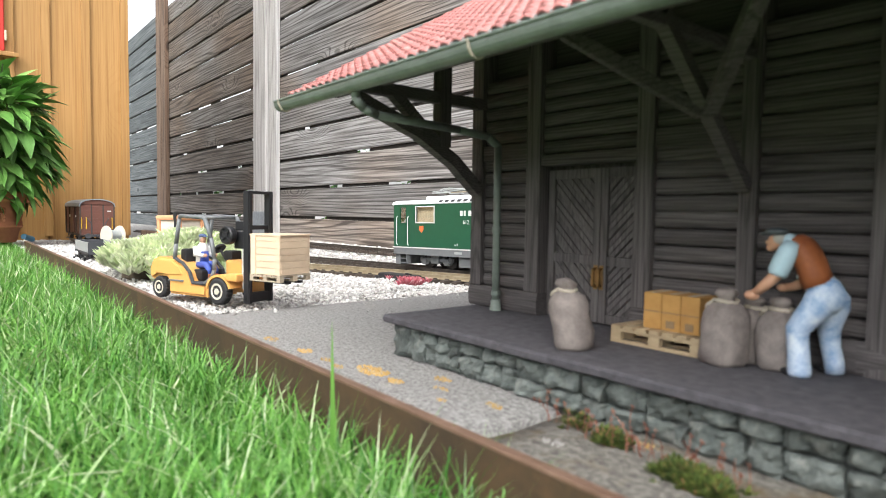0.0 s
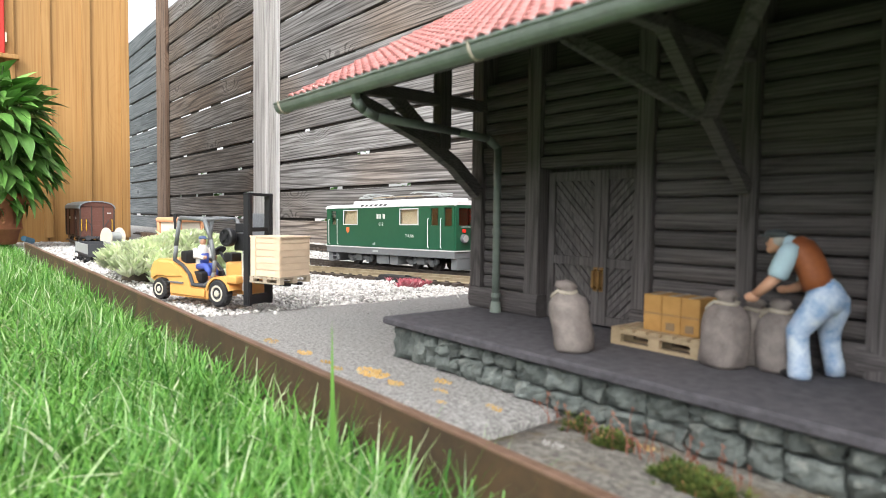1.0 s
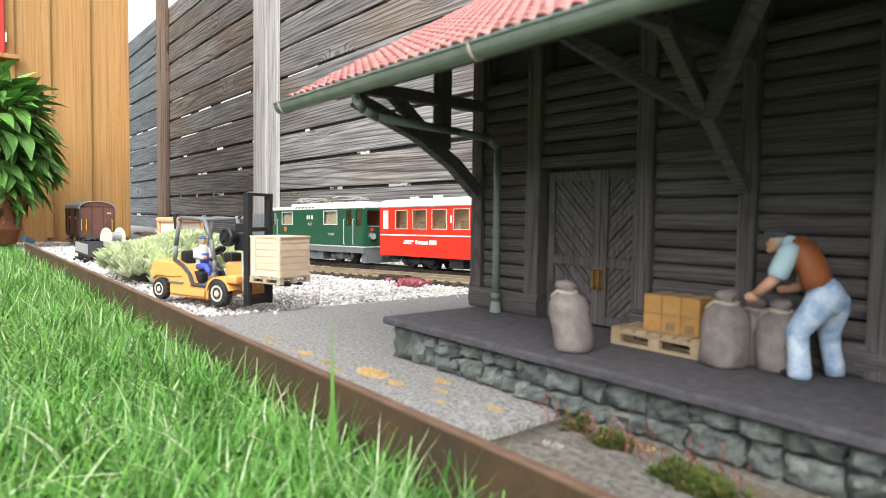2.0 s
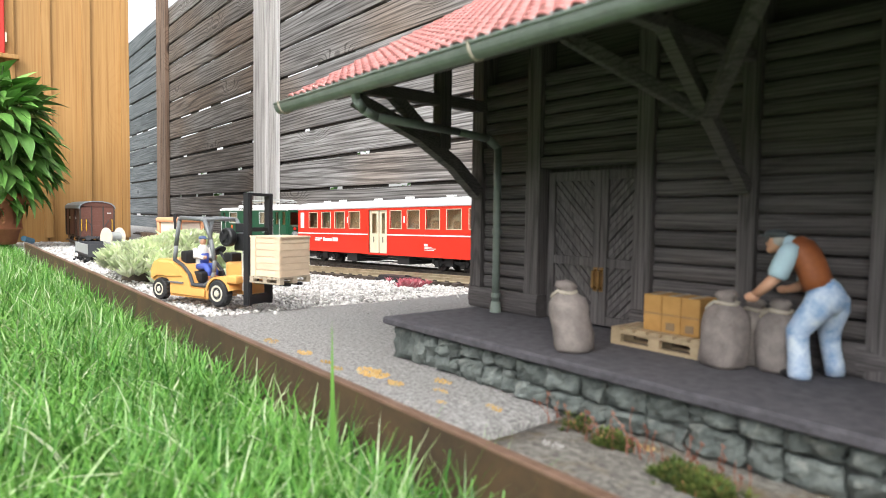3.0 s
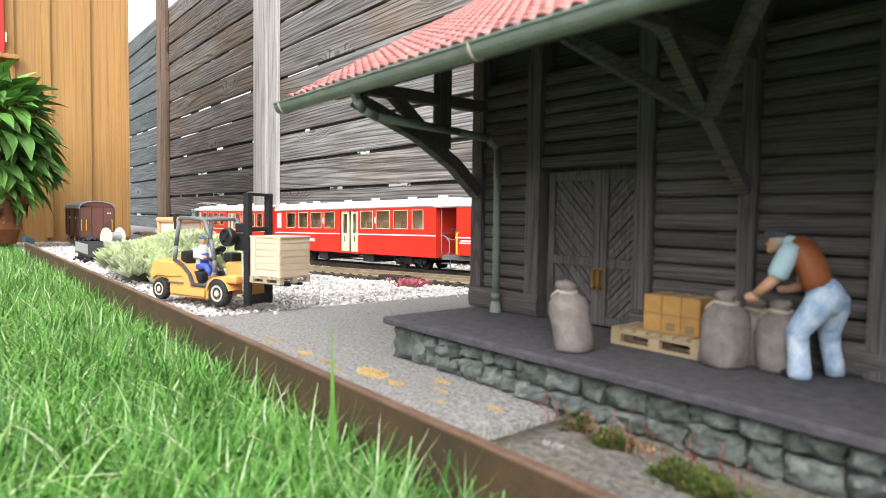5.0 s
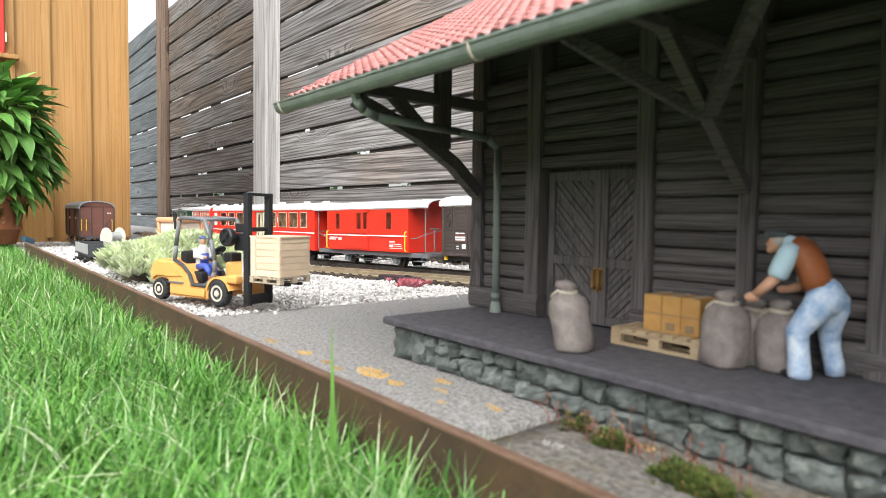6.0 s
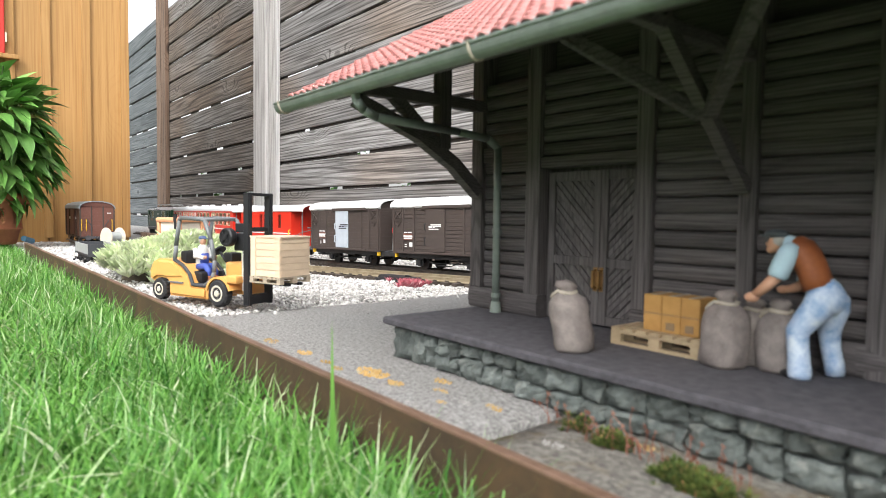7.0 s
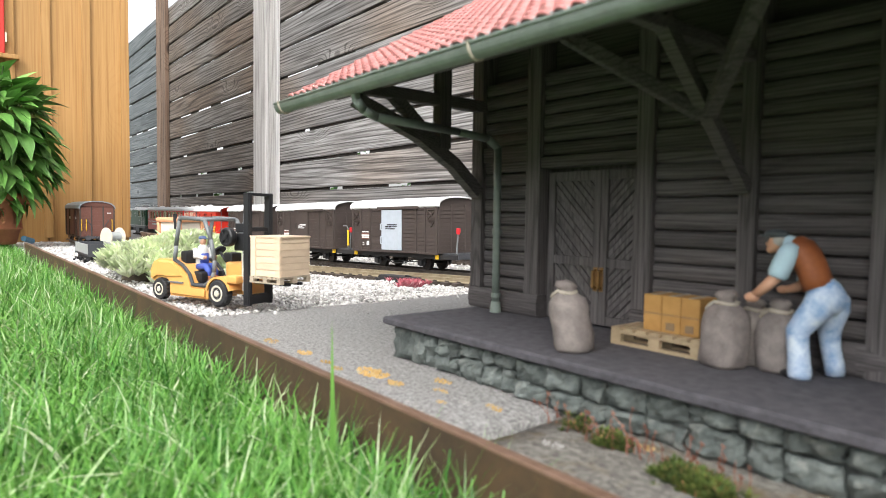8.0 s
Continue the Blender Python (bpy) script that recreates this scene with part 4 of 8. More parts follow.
def build_door(shed):
    """Double door with diagonal boarding in framed leaves."""
    z0, z1 = DECK + 0.0015, 0.1315
    bm = bmesh.new()
    box(bm, -0.3005, -0.2225, WALL + 0.0100, WALL + 0.0106, DECK, 0.137)
    part("door_backing", bm, M_DOOR, shed)
    for li, (xa, xb, sgn) in enumerate(((-0.2985, -0.2565, -1), (-0.2505, -0.2235, 1))):
        xa, xb = (xa, -0.2540) if li == 0 else (-0.2535, xb)
        bm = bmesh.new()
        y0, y1 = WALL + 0.0045, WALL + 0.010
        zm = z0 + 0.038
        wd = 0.0055
        for bx in ((xa, xb, z0, z0 + 0.006), (xa, xb, zm, zm + 0.0062), (xa, xb, z1 - 0.0065, z1), (xa, xa + wd, z0, z1), (xb - wd, xb, z0, z1)):
            box(bm, bx[0], bx[1], y0 - (0.0004 if bx[1] - bx[0] < 0.01 else 0), y1, bx[2], bx[3], 0.0004)
        leaf = part("door_leaf", bm, M_DOOR, shed)
        # diagonal slats clipped to the two panels
        for pa, pb in ((z0 + 0.006, zm), (zm + 0.0062, z1 - 0.0065)):
            w, h = (xb - wd) - (xa + wd), pb - pa
            pit = 0.0052
            k = -int(w / pit) - 1
            while k * pit < h + w:
                pts = []
                # band k: pit*k < z - sgn*x < pit*(k+1), within the panel
                lo, hi = k * pit + 0.0004, (k + 1) * pit - 0.0004
                poly = [(0, 0), (w, 0), (w, h), (0, h)]
                for bound, keep in ((lo, 1), (hi, -1)):
                    out = []
                    for q in range(len(poly)):
                        A, B = poly[q], poly[(q + 1) % len(poly)]
                        fa = keep * ((A[1] - A[0] if sgn > 0 else A[1] - (w - A[0])) - bound)
                        fb = keep * ((B[1] - B[0] if sgn > 0 else B[1] - (w - B[0])) - bound)
                        if fa >= 0:
                            out.append(A)
                        if fa * fb < 0:
                            t = fa / (fa - fb)
                            out.append((A[0] + t * (B[0] - A[0]), A[1] + t * (B[1] - A[1])))
                    poly = out
                    if len(poly) < 3:
                        break
                k += 1
                if len(poly) < 3:
                    continue
                bm = bmesh.new()
                yy = WALL + 0.0058 + 0.0004 * (k % 3)
                prism(bm, [(xa + wd + p[0], pa + p[1]) for p in poly], yy, WALL + 0.0102, "y")
                part("slat", bm, M_DOOR, leaf)
        hx_ = (xb - 0.0022) if li == 0 else (xa + 0.0018)
        bm = bmesh.new()
        tube(bm, [(hx_, WALL + 0.0045, 0.0535), (hx_, WALL + 0.0010, 0.0545), (hx_, WALL + 0.0010, 0.0645), (hx_, WALL + 0.0045, 0.0655)], 0.0011, 8)
        box(bm, hx_ - 0.0017, hx_ + 0.0017, WALL + 0.0036, WALL + 0.0046, 0.0515, 0.0675, 0.0004)
        part("handle", bm, M_BRASS, leaf, "brass door handle")


def build_platform(shed):
    rnd = random.Random(8)
    bm = bmesh.new()
    # deck with a slightly worn, wavy front lip
    n = 90
    rows = []
    for i in range(n + 1):
        x = -0.3665 + (0.40 + 0.3665) * i / n
        w = 0.0007 * noise.noise((x * 70, 0, 4.0)) + 0.0004 * noise.noise((x * 220, 0, 7.0))
        z = DECK + 0.0003 * noise.noise((x * 120, 2.0, 0))
        rows.append([bm.verts.new(v) for v in ((x, 0.60, 0.0225), (x, 0.242 + w, 0.0228), (x, 0.2405 + w, 0.0238), (x, 0.2405 + w, z - 0.0012), (x, 0.2420 + w, z), (x, 0.60, DECK))])
    for a, b in zip(rows, rows[1:]):
        for j in range(6):
            bm.faces.new((a[j], b[j], b[(j + 1) % 6], a[(j + 1) % 6]))
    bm.faces.new(rows[0])
    bm.faces.new(rows[-1][::-1])
    bmesh.ops.recalc_face_normals(bm, faces=bm.faces[:])
    part("deck", bm, M_DECK, shed, "grey-violet platform deck")
    bm = bmesh.new()
    box(bm, -0.358, 0.40, 0.2505, 0.60, -0.002, 0.0224)
    part("plinth", bm, M_MORTAR, shed, "dark joint behind the stones")

    def stone(w, h):
        bm = bmesh.new()
        nx, nz = max(4, int(w / 0.0028)), 6
        g = []
        seed = rnd.random() * 99
        for i in range(nx + 1):
            col = []
            for j in range(nz + 1):
                u, v = i / nx * 2 - 1, j / nz * 2 - 1
                round_ = 1 - 0.09 * u * u * v * v
                x, z = u * w / 2 * round_, v * h / 2 * round_
                x += 0.0024 * noise.noise((seed, v * 1.5, u)) * (1 if abs(u) > 0.9 else 0.3)
                z += 0.0020 * noise.noise((u * 1.6, seed, v)) * (1 if abs(v) > 0.9 else 0.3)
                edge = max(abs(u) ** 7, abs(v) ** 7)
                y = 0.0022 * edge - 0.0036 * noise.noise((x * 130 + seed, z * 130, 1.0)) - 0.0016 * noise.noise((x * 330, z * 330 + seed, 1.0))
                col.append(bm.verts.new((x, y, z)))
            g.append(col)
        for i in range(nx):
            for j in range(nz):
                bm.faces.new((g[i][j], g[i + 1][j], g[i + 1][j + 1], g[i][j + 1]))
        rim = [g[i][0] for i in range(nx + 1)] + [g[nx][j] for j in range(1, nz + 1)] + [g[i][nz] for i in range(nx - 1, -1, -1)] + [g[0][j] for j in range(nz - 1, 0, -1)]
        back = [bm.verts.new((v.co.x, 0.0075, v.co.z)) for v in rim]
        for k in range(len(rim)):
            j = (k + 1) % len(rim)
            bm.faces.new((rim[j], rim[k], back[k], back[j]))
        return bm

    def course(x0, x1, place):
        x = x0
        while x < x1 - 0.004:
            w = min(rnd.uniform(0.018, 0.044), x1 - x)
            if x1 - x - w < 0.009:
                w = x1 - x
            cuts = [0.0, 0.0228]
            r = rnd.random()
            if r < 0.62:
                cuts = [0.0, rnd.uniform(0.009, 0.014), 0.0228]
            elif r < 0.85:
                cuts = [0.0, rnd.uniform(0.006, 0.0085), rnd.uniform(0.0135, 0.0165), 0.0228]
            for za, zb in zip(cuts, cuts[1:]):
                parts = [(x, x + w)]
                if w > 0.024 and rnd.random() < 0.6:
                    mid = x + w * rnd.uniform(0.35, 0.65)
                    parts = [(x, mid), (mid, x + w)]
                for a, b in parts:
                    o = part("stone", stone(b - a - 0.0005, zb - za - 0.0004), M_STONE, shed, smooth=False)
                    o.matrix_basis = place @ pose((a + b) / 2, rnd.uniform(-0.0008, 0.0006), (za + zb) / 2, 0, rnd.uniform(-2.5, 2.5), 0)
            x += w

    course(-0.3620, 0.12, pose(0, 0.2450, 0))
    course(-0.33, -0.2465, Matrix.Translation((-0.3610, 0, 0)) @ pose(0, 0, 0, 0, 0, -90))
    bm = bmesh.new()
    box(bm, 0.122, 0.40, 0.2455, 0.2504, 0.0, 0.0222, 0.0005)
    part("plinth_face", bm, M_STONE, shed)


def build_tiles(shed):
    """Curved tiles laid in rows up the slope, each lapping the one below."""
    pit, row = 0.00935, 0.0128
    ang = math.degrees(math.atan(SLOPE))

    def tile_geo():
        v, f = [], []
        n = 6
        for e, (t, lift) in enumerate(((0.0, 0.0022), (0.0155, 0.0004))):
            for layer in (0, 1):
                for i in range(n + 1):
                    u = i / n
                    zz = 0.0027 * math.sin(math.pi * u) ** 0.7 - 0.0006
                    bow = -0.0012 * math.sin(math.pi * u) if e == 0 else 0.0
                    v.append((u * pit * 0.88, t + bow, lift + zz - 0.0011 * layer))
        k = n + 1
        for i in range(n):
            f.append((i, i + 1, 2 * k + i + 1, 2 * k + i))
            f.append((k + i, i, i + 1, k + i + 1)[::-1])
        return v, f

    v, f = tile_geo()
    me = bpy.data.meshes.new("roof_tile")
    me.from_pydata(v, [], f)
    me.materials.append(M_TILE)
    me.shade_smooth()
    rnd = random.Random(4)
    tilt = pose(0, 0, 0, ang - 6)
    rowsn = int(math.hypot(RIDGE_Y - EAVE_Y, roof_z(RIDGE_Y) - EAVE_Z) / row)
    c, s = math.cos(radians(ang)), math.sin(radians(ang))
    V, Fc = [], []
    cols = int((0.40 + 0.4290) / pit)
    for r in range(rowsn):
        d = r * row - 0.0025
        for k in range(cols):
            x = -0.4295 + k * pit + rnd.uniform(-0.0002, 0.0002)
            y, z = EAVE_Y + d * c, EAVE_Z + d * s + 0.0004
            m = pose(x, y, z, ang + rnd.uniform(-1.2, 1.2), 0, rnd.uniform(-1, 1))
            if r < 7 and x < -0.06:
                share("roof_tile", me, shed, m)
            else:
                b = len(V)
                V.extend((m @ Vector(p))[:] for p in v)
                Fc.extend([i + b for i in q] for q in f)
    # rear slope
    mir = Matrix.Translation((0, 2 * RIDGE_Y, 0)) @ Matrix.Diagonal((1, -1, 1, 1))
    for r in range(rowsn):
        d = r * row
        for k in range(0, cols):
            m = mir @ pose(-0.4295 + k * pit, EAVE_Y + d * c, EAVE_Z + d * s + 0.0004, ang)
            b = len(V)
            V.extend((m @ Vector(p))[:] for p in v)
            Fc.extend([i + b for i in q][::-1] for q in f)
    me2 = bpy.data.meshes.new("roof_tiling")
    me2.from_pydata(V, [], Fc)
    me2.materials.append(M_TILE)
    me2.shade_smooth()
    o = new("roof_tiling", me2)
    o.parent = shed
    tagged(o, kind="stuff")
    bm = bmesh.new()
    rod(bm, (-0.4305, RIDGE_Y, roof_z(RIDGE_Y) + 0.0015), (0.40, RIDGE_Y, roof_z(RIDGE_Y) + 0.0015), 0.0055, 12)
    part("ridge_cap", bm, M_TILE, shed)


# ---- goods and the worker figurine on the platform ----


def sack(x, y, r, h, seed, lean=0.0):
    """A tied jute sack with folds and a gathered top."""
    bm = bmesh.new()
    prof = [(0.80, 0.0), (0.97, 0.06), (1.03, 0.25), (1.02, 0.5), (0.93, 0.66), (0.72, 0.77), (0.44, 0.83), (0.34, 0.86), (0.40, 0.89), (0.50, 0.93), (0.38, 0.985), (0.10, 1.0)]
    rings = lathe(bm, [(r * a, h * b) for a, b in prof], 22)
    for ring, (a, b) in zip(rings, prof):
        for v in ring:
            th = math.atan2(v.co.y, v.co.x)
            k = 1 + 0.20 * noise.noise((math.cos(th) * 1.4 + seed, math.sin(th) * 1.4, b * 3)) + (0.08 * math.cos(9 * th + seed) if b > 0.7 else 0.015 * math.cos(7 * th))
            v.co.x *= k
            v.co.y *= k
            v.co.x += lean * b * b
            v.co.z += 0.02 * h * noise.noise((th, b * 4, seed)) * (b > 0.1)
    ob = part("jute_sack", bm, M_SACK, smooth=True)
    ob.matrix_basis = pose(x, y, DECK)
    bm = bmesh.new()
    tube(bm, [(lean * 0.70 + r * 0.47 * math.cos(i * math.pi / 6), r * 0.47 * math.sin(i * math.pi / 6), h * (0.84 + 0.01 * math.sin(i))) for i in range(13)], 0.0009, 6)
    tube(bm, [(lean * 0.7 - r * 0.45, -0.2 * r, h * 0.84), (lean * 0.7 - r * 0.6, -0.4 * r, h * 0.79), (lean * 0.7 - r * 0.75, -0.3 * r, h * 0.74)], 0.0008, 6)
    part("cord", bm, M_CORD, ob, "pale binding cord")
    return tagged(ob, "full grey-brown jute sack tied with cord on the platform", "sack", "sacks on the platform")


def pallet(name, m, L, W, H, material, label):
    """A pallet: three runners of blocks, bottom boards and deck boards."""
    pal = empty(name, m, label=label, category="pallet")
    t = H * 0.17
    for j in range(3):
        y = -W / 2 + (W * 0.13) / 2 + j * (W - W * 0.13) / 2
        bm = bmesh.new()
        box(bm, -L / 2, L / 2, y - W * 0.065, y + W * 0.065, 0, t, 0.0002)
        part("runner", bm, material, pal)
        bm = bmesh.new()
        box(bm, -L / 2, L / 2, y - W * 0.065, y + W * 0.065, H - 2 * t, H - t - 0.0001, 0.0002)
        part("bearer", bm, material, pal)
        for i in range(3):
            x = -L / 2 + L * 0.06 + i * (L - L * 0.12) / 2
            bm = bmesh.new()
            box(bm, x - L * 0.06, x + L * 0.06, y - W * 0.06, y + W * 0.06, t, H - 2 * t, 0.0002)
            part("block", bm, material, pal)
    n = 7
    for i in range(n):
        x = -L / 2 + L * 0.06 + i * (L - L * 0.12) / (n - 1)
        bm = bmesh.new()
        box(bm, x - L * 0.055, x + L * 0.055, -W / 2, W / 2, H - t, H, 0.0002)
        part("deck_board", bm, material, pal)
    return pal


def build_platform_goods():
    sack(-0.2160, 0.2640, 0.0108, 0.0375, 1.0, -0.0065)
    sack(-0.1500, 0.2985, 0.0112, 0.0375, 5.0, 0.001)
    sack(-0.1290, 0.3110, 0.0105, 0.0345, 9.0, 0.0)
    sack(-0.1435, 0.3155, 0.0095, 0.0330, 13.0, 0.001)
    pallet("wooden_pallet", pose(-0.1890, 0.3135, DECK, 0, 0, 0), 0.0555, 0.0290, 0.0098, M_PALLET2, "pale yellowish model pallet on the platform")
    for k, (xa, xb) in enumerate(((-0.2005, -0.1895), (-0.1892, -0.1782), (-0.1779, -0.1672))):
        bm = bmesh.new()
        box(bm, xa, xb, 0.3065, 0.3245, DECK + 0.0098, 0.0580, 0.0006)
        o = part("carton", bm, M_CARTON)
        tagged(o, "ochre cardboard carton stacked on a pallet", "carton", "cartons on the pallet")
        bm = bmesh.new()
        box(bm, xa + 0.0001, xb - 0.0001, 0.3061, 0.3063, 0.0475, 0.0480)
        part("seam", bm, M_CARTON2, o)
        if k:
            bm = bmesh.new()
            box(bm, xa + 0.003, xb - 0.003, 0.3060, 0.3063, 0.0395, 0.0435)
            part("print_mark", bm, M_CARTON2, o, "faded printed mark")
        bm = bmesh.new()
        box(bm, (xa + xb) / 2 - 0.0012, (xa + xb) / 2 + 0.0012, 0.3065, 0.3245, 0.0581, 0.0583)
        part("tape", bm, M_CORD, o)


def build_worker():
    """A painted figurine bent over the sacks: one plain shape."""
    bm = bmesh.new()
    S, V_, T, J, C, H, B = 0, 1, 2, 3, 4, 5, 6
    # legs: the fore one bent at the knee, the rear one straighter
    limb(bm, [((-0.1095, 0.3060, 0.0690), 0.0035), ((-0.1100, 0.3055, 0.0655), 0.0062), ((-0.1112, 0.3045, 0.0605), 0.0064), ((-0.1150, 0.3030, 0.0545), 0.0056), ((-0.1176, 0.3020, 0.0497), 0.0050), ((-0.1172, 0.3020, 0.0440), 0.0046), ((-0.1166, 0.3020, 0.0380), 0.0047), ((-0.1160, 0.3020, 0.0310), 0.0051), ((-0.1160, 0.3020, 0.0288), 0.0047)], 14, J)
    limb(bm, [((-0.1070, 0.3120, 0.0690), 0.0035), ((-0.1068, 0.3125, 0.0655), 0.0062), ((-0.1072, 0.3140, 0.0600), 0.0062), ((-0.1095, 0.3170, 0.0530), 0.0052), ((-0.1102, 0.3180, 0.0480), 0.0047), ((-0.1096, 0.3190, 0.0410), 0.0043), ((-0.1084, 0.3205, 0.0340), 0.0044), ((-0.1080, 0.3210, 0.0290), 0.0042)], 14, J)
    limb(bm, [((-0.1122, 0.3085, 0.0715), (0.0070, 0.0062)), ((-0.1100, 0.3088, 0.0685), (0.0084, 0.0074)), ((-0.1085, 0.3092, 0.0655), (0.0086, 0.0078)), ((-0.1080, 0.3095, 0.0615), (0.0076, 0.0066)), ((-0.1085, 0.3095, 0.0585), (0.0040, 0.0040))], 14, J)
    # shoes
    for x, y in ((-0.1182, 0.302), (-0.1098, 0.321)):
        ball(bm, (x, y, DECK + 0.0020), 0.0035, B, 12, (1.75, 0.95, 0.56))
    # torso in its vest, hunched at the shoulders
    limb(bm, [((-0.1116, 0.308, 0.0700), (0.0076, 0.0066)), ((-0.1135, 0.308, 0.0745), (0.0078, 0.0064)), ((-0.1155, 0.308, 0.0795), (0.0082, 0.0064)), ((-0.1176, 0.308, 0.0840), (0.0086, 0.0062)), ((-0.1200, 0.308, 0.0878), (0.0080, 0.0056)), ((-0.1222, 0.308, 0.0898), (0.0056, 0.0042)), ((-0.1235, 0.308, 0.0905), (0.0030, 0.0026))], 16, V_)
    # collar, head, hair, flat cap
    limb(bm, [((-0.1228, 0.3072, 0.0892), 0.0038), ((-0.1258, 0.3068, 0.0900), 0.0034), ((-0.1275, 0.3066, 0.0902), 0.0026)], 12, T)
    ball(bm, (-0.1302, 0.306, 0.0893), 0.0039, S, 14, (0.95, 0.88, 1.1))
    ball(bm, (-0.1326, 0.306, 0.0864), 0.0020, S, 10, (1.0, 1.0, 1.0))
    ball(bm, (-0.1341, 0.306, 0.0889), 0.0010, S, 8)
    ball(bm, (-0.1288, 0.306, 0.0906), 0.0039, H, 12, (0.85, 1.0, 0.9))
    ball(bm, (-0.1302, 0.306, 0.0938), 0.0048, C, 14, (1.12, 1.0, 0.48))
    ball(bm, (-0.1345, 0.306, 0.0929), 0.0030, C, 12, (1.05, 1.15, 0.3))
    # arms: wide sleeves, bare forearms, fists on the sacks
    limb(bm, [((-0.1212, 0.3020, 0.0885), 0.0036), ((-0.1222, 0.3000, 0.0855), 0.0044), ((-0.1240, 0.2985, 0.0800), 0.0046), ((-0.1254, 0.2975, 0.0752), 0.0045), ((-0.1258, 0.2972, 0.0738), 0.0034)], 12, T)
    limb(bm, [((-0.1256, 0.2972, 0.0746), 0.0027), ((-0.1305, 0.2970, 0.0692), 0.0025), ((-0.1350, 0.2970, 0.0650), 0.0020)], 10, S)
    ball(bm, (-0.1364, 0.2970, 0.0638), 0.0028, S, 12, (1.25, 0.95, 0.85))
    limb(bm, [((-0.1190, 0.3145, 0.0850), 0.0038), ((-0.1195, 0.3155, 0.0780), 0.0040), ((-0.1205, 0.3150, 0.0715), 0.0036)], 10, T)
    limb(bm, [((-0.1205, 0.3150, 0.0705), 0.0025), ((-0.1250, 0.3145, 0.0680), 0.0022), ((-0.1285, 0.3140, 0.0672), 0.0018)], 9, S)
    ball(bm, (-0.1296, 0.3140, 0.0670), 0.0025, S, 10, (1.2, 0.9, 0.8))
    ob = part("worker_figurine", bm, [M_SKIN, M_VEST, M_SHIRT, M_JEANS, M_CAPGREY, M_HAIR, M_BLACK], smooth=True)
    tagged(ob, "painted figurine in rust vest and blue jeans bending over", "figurine")


def patch_stuff(name, spots, material, label, category, seed):
    """Thin ragged crusts on the slab: spots of (x, y, radius)."""
    rnd = random.Random(seed)
    V, Fc = [], []
    for x, y, r in spots:
        for q in range(max(9, int(r * 9000))):
            a, d = rnd.uniform(0, 6.283), r * math.sqrt(rnd.random())
            cx, cy, e = x + 1.5 * d * math.cos(a), y + 0.75 * d * math.sin(a), r * rnd.uniform(0.05, 0.22)
            b, n = len(V), 7
            V.append((cx, cy, 0.0013))
            for k in range(n):
                w = e * rnd.uniform(0.6, 1.2)
                V.append((cx + w * math.cos(k * 6.283 / n), cy + w * math.sin(k * 6.283 / n), -0.0004))
            Fc += [(b, b + 1 + k, b + 1 + (k + 1) % n) for k in range(n)]
    me = bpy.data.meshes.new(name)
    me.from_pydata(V, [], Fc)
    me.materials.append(material)
    return tagged(new(name, me), label, category, kind="stuff")


patch_stuff("lichen", [(-0.4557, 0.1959, 0.007), (-0.405, 0.1996, 0.006), (-0.372, 0.199, 0.004), (-0.352, 0.196, 0.004), (-0.3297, 0.2093, 0.010), (-0.301, 0.207, 0.005), (-0.288, 0.232, 0.005), (-0.272, 0.218, 0.004), (-0.255, 0.205, 0.003), (-0.232, 0.222, 0.004), (-0.188, 0.236, 0.004), (-0.150, 0.236, 0.004)], M_LICHEN, "orange-yellow lichen patches on the grey slab", "lichen", 61)
patch_stuff("lime_crust", [(-0.345, 0.185, 0.003), (-0.296, 0.196, 0.004), (-0.262, 0.190, 0.004), (-0.246, 0.214, 0.003), (-0.178, 0.206, 0.004)], M_CRUST, "whitish lime crusts on the worn slab", "lime crust", 62)
build_shed()
build_platform_goods()
build_worker()

# ---- tracks ----


